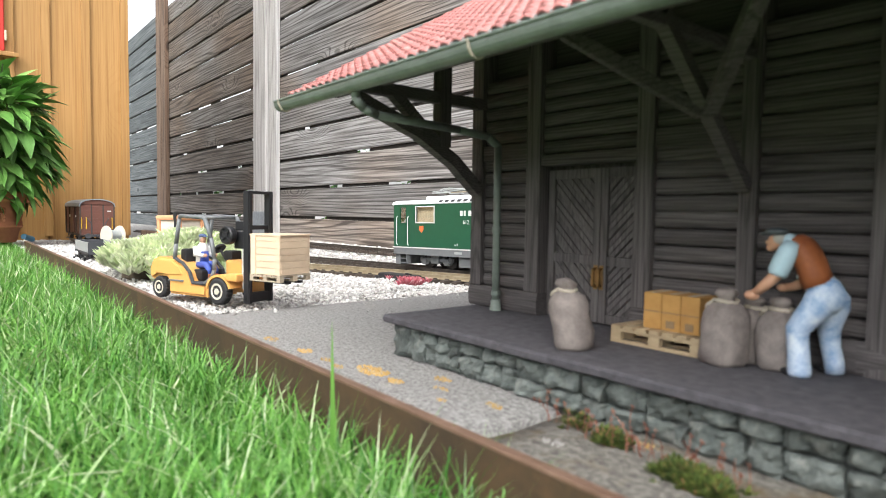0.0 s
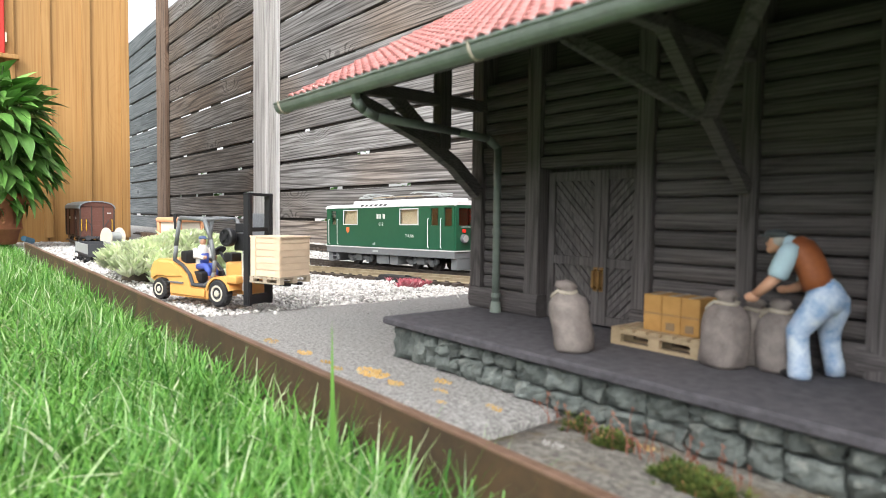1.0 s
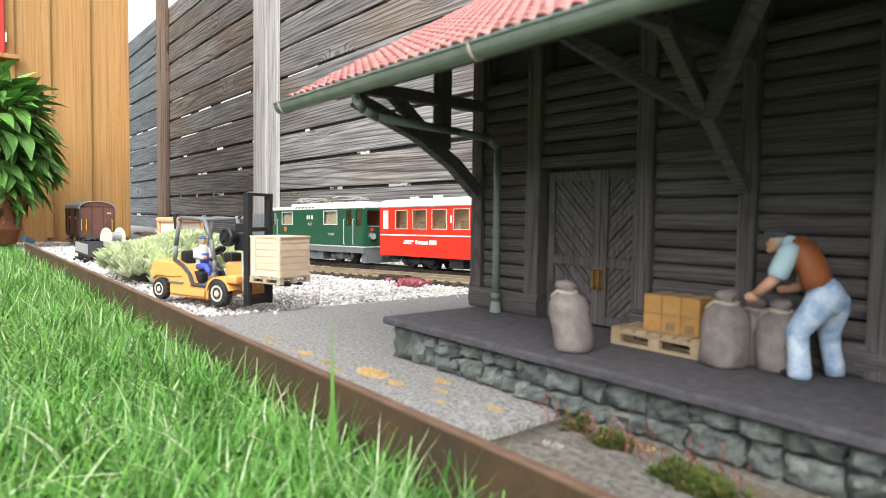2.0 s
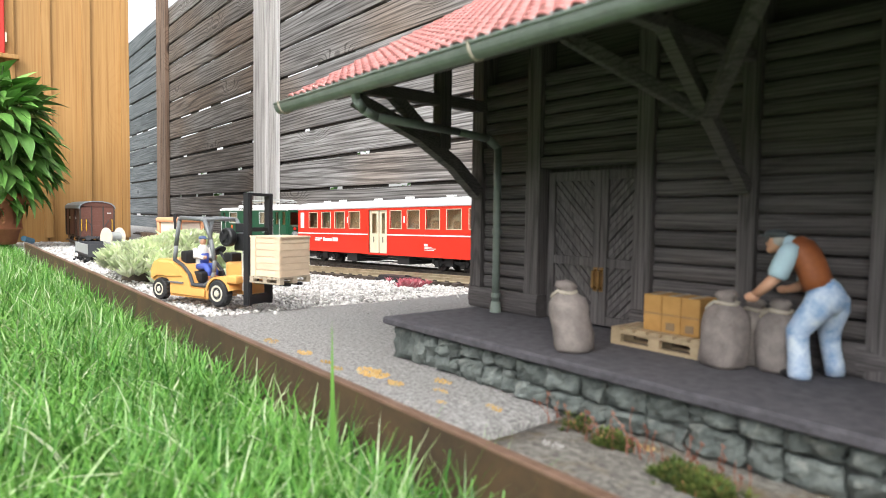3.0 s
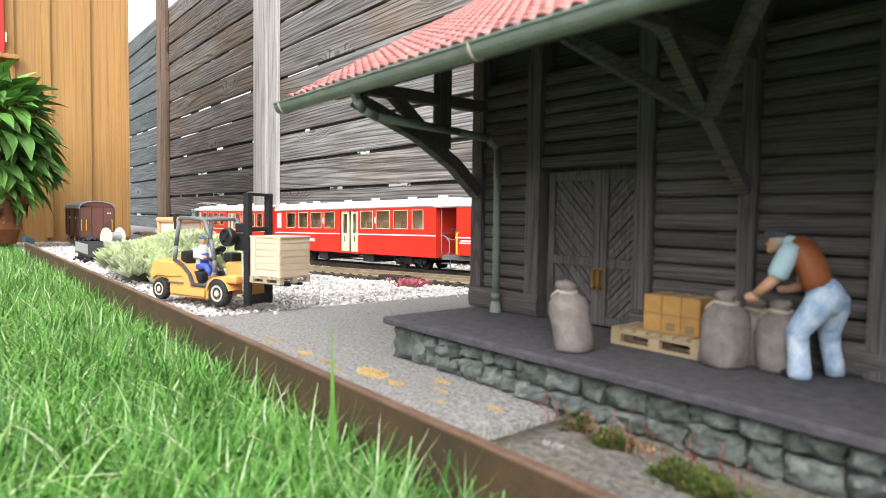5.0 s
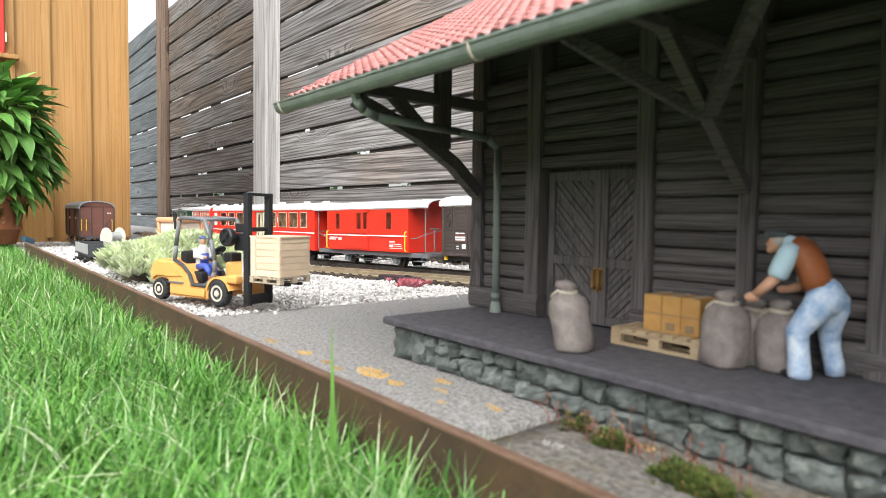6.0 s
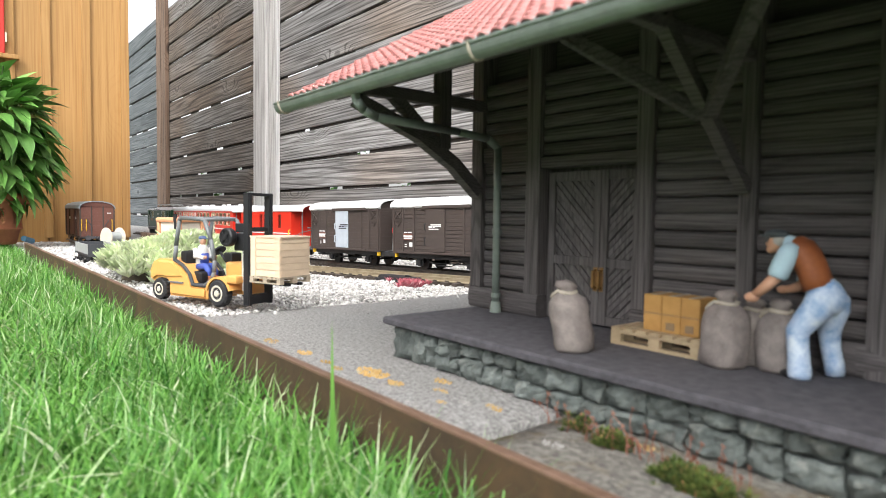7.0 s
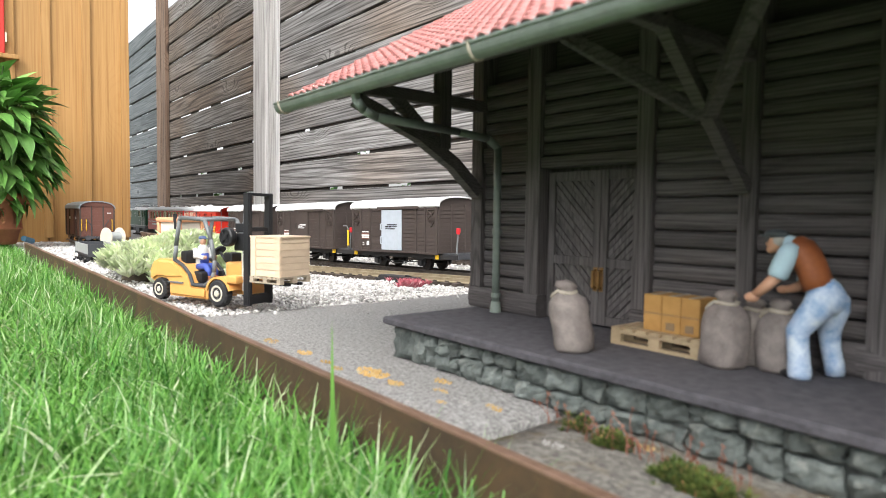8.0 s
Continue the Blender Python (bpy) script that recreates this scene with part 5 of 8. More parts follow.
def track(name, ys, zf, x0, x1, rail_mat, label):
    """Two rails on sleepers along y = ys(x)."""
    tr = empty(name, label=label, category="model track", kind="structure")
    n = int((x1 - x0) / 0.05)
    xs = [x0 + (x1 - x0) * i / n for i in range(n + 1)]
    for off in (-0.0235, 0.0235):
        bm = bmesh.new()
        rows = []
        for x in xs:
            sl = (ys(x + 0.01) - ys(x - 0.01)) / 0.02
            nx, ny = -sl / math.hypot(1, sl), 1 / math.hypot(1, sl)
            z = zf(x)
            prof = [(-0.003, -0.008), (0.003, -0.008), (0.003, -0.0065), (0.0008, -0.0058), (0.0008, -0.0028), (0.0016, -0.0022), (0.0016, 0.0), (-0.0016, 0.0), (-0.0016, -0.0022), (-0.0008, -0.0028), (-0.0008, -0.0058), (-0.003, -0.0065)]
            rows.append([bm.verts.new((x + nx * (off + a), ys(x) + ny * (off + a), z + b)) for a, b in prof])
        for a, b in zip(rows, rows[1:]):
            for j in range(12):
                bm.faces.new((a[j], b[j], b[(j + 1) % 12], a[(j + 1) % 12]))
        bmesh.ops.recalc_face_normals(bm, faces=bm.faces[:])
        part("rail", bm, rail_mat, tr)
    bm = bmesh.new()
    box(bm, -0.0052, 0.0052, -0.042, 0.042, -0.0165, -0.0082, 0.0006)
    for off in (-0.0235, 0.0235):
        for s in (-1, 1):
            box(bm, -0.004, 0.004, off + s * 0.0045 - 0.0012, off + s * 0.0045 + 0.0012, -0.0083, -0.0055)
    me = bpy.data.meshes.new("sleeper")
    bm.to_mesh(me)
    bm.free()
    me.materials.append(M_SLEEPER)
    rnd = random.Random(2)
    x = x0 + 0.01
    while x < x1:
        sl = (ys(x + 0.01) - ys(x - 0.01)) / 0.02
        share("sleeper", me, tr, pose(x, ys(x), zf(x), 0, 0, math.degrees(math.atan(sl)) + rnd.uniform(-0.6, 0.6)))
        x += 0.0275
    return tr


def siding_y(x):
    if x < -1.3:
        off = -0.165
    elif x < -0.85:
        off = -0.165 + 0.060 * (x + 1.3) / 0.45
    else:
        off = min(-0.046, -0.105 + 0.10 * (x + 0.85))
    return track_y(x) + off


def siding_z(x):
    return run_z(x) + 0.0005


def rear_y(x):
    return 1.13 + 0.02 * (x + 1.6)


def rear_z(x):
    return -0.020 + 0.004 * (x + 1.6)


def stub_y(x):
    return 0.391


def build_tracks():
    track("running_track", track_y, run_z, -4.2, 0.6, M_RAILDARK, "tarnished garden railway track with dark sleepers")
    track("siding_track", siding_y, siding_z, -2.0, -0.55, M_RAILBRASS, "brass-coloured siding rails on dark sleepers in gravel")
    track("rear_track", rear_y, rear_z, -4.2, 0.4, M_RAILDARK, "dark garden railway track along the fence")
    track("stub_track", stub_y, lambda x: -0.0165, -2.72, -2.1, M_RAILDARK, "short dark track under the parked van")
    # point lever box beside the siding
    box_ = empty("point_motor", pose(-0.935, siding_y(-0.935) - 0.060, siding_z(-0.935) - 0.0125, 0, 0, 8), label="black plastic point motor beside the siding track", category="point motor")
    bm = bmesh.new()
    box(bm, -0.045, 0.045, -0.013, 0.013, 0.0, 0.013, 0.002)
    box(bm, -0.062, 0.062, -0.006, 0.006, 0.0, 0.006, 0.001)
    part("casing", bm, M_BLACK, box_)
    bm = bmesh.new()
    rod(bm, (0.02, 0, 0.010), (0.02, 0, 0.016), 0.004, 12)
    rod(bm, (0.02, 0, 0.0145), (0.034, -0.004, 0.0145), 0.0015, 8)
    part("lever", bm, M_BLACK, box_)


# ---- toy fork-lift truck with crate ----


def wheel(parent, name, c, r, w, rim_mat=None, tread=True):
    """Tyre with tread blocks and a pale dished rim; the axle runs along y."""
    tyre = bmesh.new()
    prof = [(r * 0.62, -w / 2), (r * 0.9, -w / 2), (r, -w * 0.32), (r, w * 0.32), (r * 0.9, w / 2), (r * 0.62, w / 2)]
    m = Matrix.Translation(c) @ pose(0, 0, 0, 90)
    rings = lathe(tyre, prof, 44, m)
    if tread:
        hub_at = Vector(c)
        for ring in rings[2:4]:
            for k, v in enumerate(ring):
                if k % 2:
                    d = v.co - hub_at
                    d.y = 0
                    v.co += d * 0.05
    t = part(name, tyre, M_TYRE, parent)
    hub = bmesh.new()
    for s in (-1, 1):
        lathe(hub, [(r * 0.63, 0.0), (r * 0.62, w * 0.53), (r * 0.50, w * 0.54), (r * 0.42, w * 0.44), (r * 0.26, w * 0.46), (r * 0.22, w * 0.56), (r * 0.08, w * 0.58)], 22, m @ pose(0, 0, 0, 0 if s > 0 else 180))
        for i in range(5):
            a = 2 * math.pi * i / 5
            rod(hub, m @ Vector((r * 0.34 * math.cos(a), r * 0.34 * math.sin(a), s * w * 0.42)), m @ Vector((r * 0.34 * math.cos(a), r * 0.34 * math.sin(a), s * w * 0.50)), r * 0.045, 6)
    part("rim", hub, rim_mat or M_RIM, t, "cream wheel rim")
    return t


FORK = pose(-0.656, 0.225, 0.0, 0, 0, 21.3)


def build_forklift():
    fk = empty("fork_lift_truck", FORK, label="yellow-orange plastic toy fork-lift truck carrying a crate", category="toy fork-lift")
    W = 0.046
    # counterweight and side body with rounded shell
    bm = bmesh.new()
    prof = [(-0.084, 0.0055), (-0.084, 0.020), (-0.090, 0.0245), (-0.104, 0.0245), (-0.112, 0.020), (-0.1175, 0.022), (-0.1185, 0.033), (-0.1135, 0.0425), (-0.103, 0.0460), (-0.074, 0.0455), (-0.060, 0.0400), (-0.049, 0.0310), (-0.044, 0.0200), (-0.020, 0.0200), (-0.0225, 0.0055)]
    vs = prism(bm, prof, 0.0, W, "y")
    es = [e for e in bm.edges if abs(e.verts[0].co.y - e.verts[1].co.y) < 1e-6]
    bmesh.ops.bevel(bm, geom=es, offset=0.003, segments=3, affect="EDGES")
    part("body", bm, M_YELLOW, fk, smooth=False)
    for s in (-0.0012, W - 0.0008):
        bm = bmesh.new()
        prism(bm, [(-0.108, 0.030), (-0.106, 0.038), (-0.099, 0.0425), (-0.078, 0.0420), (-0.066, 0.0365), (-0.060, 0.0290), (-0.085, 0.0270)], s, s + 0.002, "y")
        part("side_panel", bm, M_YELLOW, fk)
    bm = bmesh.new()
    box(bm, -0.083, -0.058, -0.0016, 0.0, 0.0205, 0.0222)
    part("type_strip", bm, M_GREY, fk, "grey marking bars")
    # black trim along the cockpit rim, cockpit floor, seat
    bm = bmesh.new()
    for y in (0.0006, W - 0.0006):
        tube(bm, [(-0.074, y, 0.0462), (-0.060, y, 0.0412), (-0.049, y, 0.0322), (-0.0435, y, 0.0205), (-0.020, y, 0.0203)], 0.0019, 8)
    box(bm, -0.052, -0.012, 0.004, W - 0.004, 0.018, 0.0215, 0.001)
    part("cockpit_trim", bm, M_DGREY, fk, "dark grey cockpit trim")
    bm = bmesh.new()
    box(bm, -0.066, -0.038, 0.008, 0.038, 0.0215, 0.034, 0.003)
    box(bm, -0.074, -0.064, 0.008, 0.038, 0.030, 0.056, 0.003)
    part("seat", bm, M_BLACK, fk, "black seat")
    # front cowl, steering column
    bm = bmesh.new()
    box(bm, -0.010, 0.022, 0.016, W, 0.012, 0.0465, 0.003)
    part("cowl", bm, M_YELLOW, fk)
    bm = bmesh.new()
    rod(bm, (-0.012, 0.024, 0.040), (-0.028, 0.024, 0.0565), 0.0016, 8)
    g = bmesh.ops.create_cone(bm, cap_ends=True, segments=20, radius1=0.0075, radius2=0.0068, depth=0.0022)
    for v in g["verts"]:
        v.co = pose(-0.029, 0.024, 0.0575, 0, -42, 0) @ v.co
    box(bm, -0.016, -0.002, 0.018, 0.032, 0.046, 0.056, 0.002)
    part("steering_wheel", bm, M_BLACK, fk, "black steering wheel and column")
    # mudguards
    for y0, y1 in ((-0.003, 0.012), (W - 0.012, W + 0.003)):
        bm = bmesh.new()
        n = 10
        a0, a1 = radians(15), radians(172)
        outer = [(0.0195 * math.cos(a0 + (a1 - a0) * i / n), 0.0136 + 0.0185 * math.sin(a0 + (a1 - a0) * i / n)) for i in range(n + 1)]
        inner = [(0.0168 * math.cos(a0 + (a1 - a0) * i / n), 0.0136 + 0.0162 * math.sin(a0 + (a1 - a0) * i / n)) for i in range(n, -1, -1)]
        prism(bm, outer + inner, y0, y1, "y")
        box(bm, 0.012, 0.028, y0, y1, 0.026, 0.034, 0.002)
        part("mudguard", bm, M_YELLOW, fk)
    # roll cage
    bm = bmesh.new()
    for y in (0.001, W - 0.001):
        tube(bm, [(-0.074, y, 0.045), (-0.0715, y, 0.062), (-0.0655, y, 0.0905), (-0.063, y, 0.0930), (-0.028, y, 0.0918), (-0.024, y, 0.0900), (-0.0145, y, 0.070), (-0.0092, y, 0.048), (-0.0095, y, 0.036), (-0.014, y, 0.027), (-0.024, y, 0.0205)], 0.0023, 10)
    for x, z in ((-0.0645, 0.0925), (-0.0265, 0.0915), (-0.052, 0.0925), (-0.040, 0.0921)):
        rod(bm, (x, 0.001, z), (x, W - 0.001, z), 0.0019 if x < -0.06 or x > -0.03 else 0.0012, 8)
    part("roll_cage", bm, M_GREY, fk, "grey roll cage", smooth=True)
    # mast
    for y0 in (0.0055, 0.0345):
        bm = bmesh.new()
        box(bm, 0.0290, 0.0365, y0, y0 + 0.0055, 0.003, 0.1195, 0.0006)
        box(bm, 0.0310, 0.0372, y0 + 0.0012, y0 + 0.0043, 0.003, 0.1205, 0.0004)
        part("mast_rail", bm, M_BLACK, fk)
    for b in ((0.0290, 0.0365, 0.0055, 0.040, 0.1172, 0.1202, 0.0006), (0.0315, 0.0350, 0.011, 0.0345, 0.080, 0.0845, 0.0005), (0.0300, 0.0360, 0.0055, 0.040, 0.004, 0.014, 0.001), (0.0160, 0.0290, 0.0065, 0.016, 0.079, 0.0885, 0.001)):
        bm = bmesh.new()
        box(bm, *b)
        part("mast_crossbar", bm, M_BLACK, fk)
    bm = bmesh.new()
    rod(bm, (0.0275, 0.008, 0.018), (0.0275, 0.008, 0.060), 0.0017, 10)
    for k in range(14):
        rod(bm, (0.0275, 0.008, 0.030 + k * 0.0021), (0.0275, 0.008, 0.0311 + k * 0.0021), 0.0023, 10)
    part("lift_spring", bm, M_SILVER, fk, "silver coil on the mast")
    bm = bmesh.new()
    rod(bm, (0.0165, 0.012, 0.074), (0.0165, -0.0015, 0.074), 0.0035, 12)
    box(bm, 0.016, 0.030, 0.005, 0.011, 0.060, 0.078, 0.001)
    lathe(bm, [(0.0088, -0.004), (0.0096, -0.0025), (0.0096, 0.003), (0.0085, 0.0042), (0.0072, 0.0042), (0.0066, 0.0028), (0.0030, 0.0028), (0.0026, 0.0042), (0.0008, 0.0045)], 24, pose(0.0165, -0.003, 0.074, 90))
    for i in range(4):
        a = math.pi / 4 + i * math.pi / 2
        beam(bm, (0.0165 + 0.002 * math.cos(a), -0.0066, 0.074 + 0.002 * math.sin(a)), (0.0165 + 0.0075 * math.cos(a), -0.0066, 0.074 + 0.0075 * math.sin(a)), 0.0012, 0.0014, 0, up=(0, 1, 0))
    part("winding_knob", bm, M_BLACK, fk, "black winding knob")
    for y in (0.012, 0.029):
        bm = bmesh.new()
        box(bm, 0.0372, 0.0405, y, y + 0.005, 0.0260, 0.052, 0.0005)
        box(bm, 0.0372, 0.0850, y, y + 0.005, 0.0262, 0.0290, 0.0004)
        part("fork", bm, M_BLACK, fk)
    for nm, c, r, w in (("front_wheel", (0.0, 0.001, 0.0143), 0.0139, 0.0105), ("front_wheel", (0.0, W - 0.001, 0.0143), 0.0139, 0.0105), ("rear_wheel", (-0.0975, 0.002, 0.0123), 0.0120, 0.009), ("rear_wheel", (-0.0975, W - 0.002, 0.0123), 0.0120, 0.009)):
        wheel(fk, nm, c, r, w)
    # pallet and crate on the forks
    pal = pallet("transport_pallet", FORK @ pose(0.0668, 0.0205, 0.0291), 0.042, 0.044, 0.0068, M_PALLET, "pale model pallet lifted on toy forks")
    cr = empty("wooden_crate", FORK @ pose(0.0668, 0.0205, 0.0360), label="cream plank crate standing on a pallet", category="crate")
    L, Wd, H = 0.0405, 0.0405, 0.0400
    bm = bmesh.new()
    box(bm, -L / 2 + 0.0008, L / 2 - 0.0008, -Wd / 2 + 0.0008, Wd / 2 - 0.0008, 0.0, H - 0.0015)
    part("core", bm, M_CRATE, cr)
    rows = 6
    for k in range(rows):
        z0, z1 = k * H / rows + 0.0003, (k + 1) * H / rows - 0.0002
        for side in range(4):
            bm = bmesh.new()
            e = 0.0055 if side in (1, 3) else 0.0
            box(bm, -L / 2 + 0.0005, L / 2 - 0.0005, 0, 0.0011, z0, z1, 0.0003)
            o = part("plank", bm, M_CRATE, cr)
            o.matrix_basis = pose(0, 0, 0, 0, 0, 90 * side) @ pose(0, -Wd / 2 - 0.0002, 0)
    for sx in (-1, 1):
        for sy in (-1, 1):
            bm = bmesh.new()
            box(bm, -0.0033, 0.0033, -0.0006, 0.0006, 0.0001, H, 0.0003)
            o = part("corner_batten", bm, M_CRATE, cr)
            o.matrix_basis = pose(sx * (L / 2 - 0.0034), sy * (Wd / 2 + 0.0007), 0)
    bm = bmesh.new()
    box(bm, -L / 2 - 0.0012, L / 2 + 0.0012, -Wd / 2 - 0.0012, Wd / 2 + 0.0012, H - 0.0012, H + 0.0006, 0.0005)
    part("lid", bm, M_CRATE, cr)
    # the driver
    bm = bmesh.new()
    S, Wt, B, C, R, H_ = range(6)
    x, y = -0.056, 0.023
    limb(bm, [((x, y, 0.036), (0.0075, 0.006)), ((x, y, 0.046), (0.0072, 0.0058)), ((x + 0.001, y, 0.0555), (0.0078, 0.0055)), ((x + 0.001, y, 0.0605), (0.0055, 0.0045)), ((x + 0.001, y, 0.0630), 0.0028)], 12, Wt)
    limb(bm, [((x + 0.0035, y, 0.036), (0.0062, 0.0035)), ((x + 0.0045, y, 0.0535), (0.0050, 0.0026))], 10, B)
    for dy in (-0.0045, 0.0045):
        limb(bm, [((x, y + dy, 0.038), 0.0043), ((x + 0.013, y + dy, 0.0390), 0.0038), ((x + 0.0165, y + dy, 0.033), 0.0032), ((x + 0.0170, y + dy, 0.0285), 0.0028)], 9, B)
        limb(bm, [((x + 0.0170, y + dy, 0.0290), 0.0028), ((x + 0.0175, y + dy, 0.0225), 0.0030)], 9, R)
        limb(bm, [((x, y + dy * 1.9, 0.0590), 0.0031), ((x + 0.001, y + dy * 2.1, 0.0500), 0.0031), ((x + 0.011, y + dy * 1.6, 0.0490), 0.0025)], 9, Wt)
        ball(bm, (x + 0.0135, y + dy * 1.5, 0.0492), 0.0023, S, 8)
    ball(bm, (x + 0.0015, y, 0.0665), 0.0040, S, 12, (1, 0.9, 1.15))
    ball(bm, (x + 0.0005, y, 0.0675), 0.0041, H_, 10, (0.9, 0.95, 0.9))
    ball(bm, (x + 0.001, y, 0.0707), 0.0045, C, 12, (1.05, 1, 0.5))
    ball(bm, (x + 0.0060, y, 0.0700), 0.0026, C, 8, (1.2, 1.2, 0.25))
    ob = part("driver_figurine", bm, [M_SKIN, M_WHITE, M_BLUE, M_CAPBLUE, M_VEST, M_HAIR], smooth=True)
    ob.matrix_basis = FORK
    tagged(ob, "seated driver figurine in blue overalls, white shirt and cap", "figurine")


# ---- parked wagons and truck ----


def axle(bm, x, r=0.0135, half=0.0225):
    rod(bm, (x, -half - 0.008, r), (x, half + 0.008, r), 0.002, 8)
    for s in (-1, 1):
        rod(bm, (x, s * (half - 0.003), r), (x, s * (half + 0.003), r), r, 20)
        rod(bm, (x, s * (half - 0.0045), r), (x, s * (half - 0.003), r), r * 1.12, 20)


def wheelset(parent, x, r=0.0135, material=None):
    bm = bmesh.new()
    axle(bm, x, r)
    return part("wheelset", bm, material or M_WHEEL, parent)


def arch(half, eave, crown, n=10):
    """Roof outline from one eave to the other."""
    return [(half * math.cos(math.pi * i / n), eave + (crown - eave) * math.sin(math.pi * i / n) ** 0.8) for i in range(n + 1)]


M_ROOFBLUE = plastic("blue_grey_roof", (0.30, 0.34, 0.37), rough=0.5)


def build_parked():
    # covered van at the cabin's foot
    L, hw = 0.30, 0.049
    van = empty("covered_goods_van", pose(-2.452, 0.391, -0.0165, 0, 0, 180), label="parked red-brown covered goods van with grey roof", category="model wagon")
    bm = bmesh.new()
    box(bm, -L / 2, L / 2, -hw + 0.002, hw - 0.002, 0.030, 0.128)
    part("body", bm, M_REDBROWN, van)
    n = 11
    for k in range(n):
        z0 = 0.032 + k * 0.0085
        for e in (-1, 1):
            bm = bmesh.new()
            box(bm, e * L / 2 - 0.0012, e * L / 2 + 0.0012, -hw + 0.002, hw - 0.002, z0, z0 + 0.0079, 0.0004)
            part("end_plank", bm, M_REDBROWN, van)
            bm = bmesh.new()
            box(bm, -L / 2, L / 2, e * (hw - 0.0012) - 0.0012, e * (hw - 0.0012) + 0.0012, z0, z0 + 0.0079, 0.0004)
            part("side_plank", bm, M_REDBROWN, van)
    bm = bmesh.new()
    box(bm, -L / 2 - 0.001, L / 2 + 0.001, -hw - 0.0005, hw + 0.0005, 0.0268, 0.0299)
    part("sill", bm, M_BROWN, van)
    for e in (-1, 1):
        for y in (-hw, -0.017, 0.017, hw):
            bm = bmesh.new()
            box(bm, e * L / 2 - 0.002, e * L / 2 + 0.0026, y - 0.002, y + 0.002, 0.030, 0.128)
            part("stanchion", bm, M_BROWN, van)
        for x in (-0.14, -0.07, 0.0, 0.07, 0.14):
            bm = bmesh.new()
            box(bm, x - 0.0022, x + 0.0022, e * hw - 0.002, e * hw + 0.002, 0.030, 0.124)
            part("stanchion", bm, M_BROWN, van)
    bm = bmesh.new()
    for e in (-1, 1):
        box(bm, -0.045, 0.03, e * (hw + 0.003) - 0.001, e * (hw + 0.003) + 0.001, 0.034, 0.118)
    part("sliding_door", bm, M_REDBROWN, van)
    bm = bmesh.new()
    a = arch(hw + 0.004, 0.1225, 0.146)
    prism(bm, a + [(p[0] * 0.97, p[1] - 0.0025) for p in a[::-1]], -L / 2 - 0.006, L / 2 + 0.006)
    part("roof", bm, M_ROOFBLUE, van, "blue-grey curved roof", smooth=False)
    bm = bmesh.new()
    prism(bm, [(p[0] * 0.96, p[1] - 0.003) for p in a], -L / 2, L / 2)
    part("gable_fill", bm, M_REDBROWN, van)
    for e in (-1, 1):
        bm = bmesh.new()
        for x in (-0.09, 0.09):
            prism(bm, [(x - 0.016, 0.0268), (x + 0.016, 0.0268), (x + 0.008, 0.006), (x - 0.008, 0.006)], e * 0.038 - 0.0015, e * 0.038 + 0.0015, "y")
            box(bm, x - 0.007, x + 0.007, e * 0.042 - 0.005, e * 0.042 + 0.005, 0.009, 0.020, 0.001)
            box(bm, x - 0.022, x + 0.022, e * 0.044 - 0.002, e * 0.044 + 0.002, 0.0205, 0.0240, 0.0006)
        box(bm, -0.13, 0.13, e * 0.050 - 0.004, e * 0.050 + 0.004, 0.010, 0.0118)
        for x in (-0.12, 0.12):
            rod(bm, (x, e * 0.049, 0.011), (x, e * 0.045, 0.0265), 0.0011, 6)
        part("axle_guard", bm, M_DGREY, van, "dark grey axle guards and footboard")
        bm = bmesh.new()
        rod(bm, (-L / 2 - 0.010, e * 0.031, 0.026), (-L / 2 - 0.026, e * 0.031, 0.026), 0.0035, 10)
        rod(bm, (-L / 2 - 0.026, e * 0.031, 0.026), (-L / 2 - 0.0285, e * 0.031, 0.026), 0.0085, 16)
        part("buffer", bm, M_DGREY, van)
        bm = bmesh.new()
        x = -L / 2 - 0.012
        tube(bm, [(-L / 2 - 0.002, e * 0.030, 0.084), (x, e * 0.030, 0.080), (x - 0.004, e * 0.020, 0.066), (x - 0.004, e * 0.020, 0.034)], 0.0014, 6)
        part("end_rail", bm, M_DGREY, van, "dark grey end rail")
    for y in (-0.042, 0.033, 0.046):
        bm = bmesh.new()
        x = -L / 2 - 0.006
        tube(bm, [(x + 0.004, y, 0.085), (x, y, 0.083), (x, y, 0.050), (x + 0.004, y, 0.048)], 0.0013, 6)
        part("handrail", bm, M_RAILYEL, van, "yellow handrail")
    bm = bmesh.new()
    for x0 in (-0.1, 0.02):
        box(bm, x0, x0 + 0.02, hw + 0.0042, hw + 0.0047, 0.085, 0.093)
    box(bm, -L / 2 - 0.003, -L / 2 - 0.0026, -0.040, -0.028, 0.105, 0.108)
    part("plate", bm, M_WHITE, van, "white marking plates")
    bm = bmesh.new()
    box(bm, -L / 2 - 0.012, L / 2 + 0.012, -0.040, 0.040, 0.0225, 0.0298, 0.001)
    for e in (-1, 1):
        rod(bm, (e * (L / 2 + 0.005), 0, 0.024), (e * (L / 2 + 0.025), 0, 0.024), 0.004, 10)
    part("underframe", bm, M_DGREY, van)
    wheelset(van, -0.09)
    wheelset(van, 0.09)
    # little tipper wagon by the edging
    low = empty("low_sided_wagon", pose(-1.430, 0.241, -0.0165, 0, 0, 180), label="small grey low-sided toy wagon with black ends", category="model wagon")
    bm = bmesh.new()
    box(bm, -0.075, 0.075, -0.026, 0.026, 0.026, 0.030, 0.0006)
    part("floor", bm, M_DGREY, low)
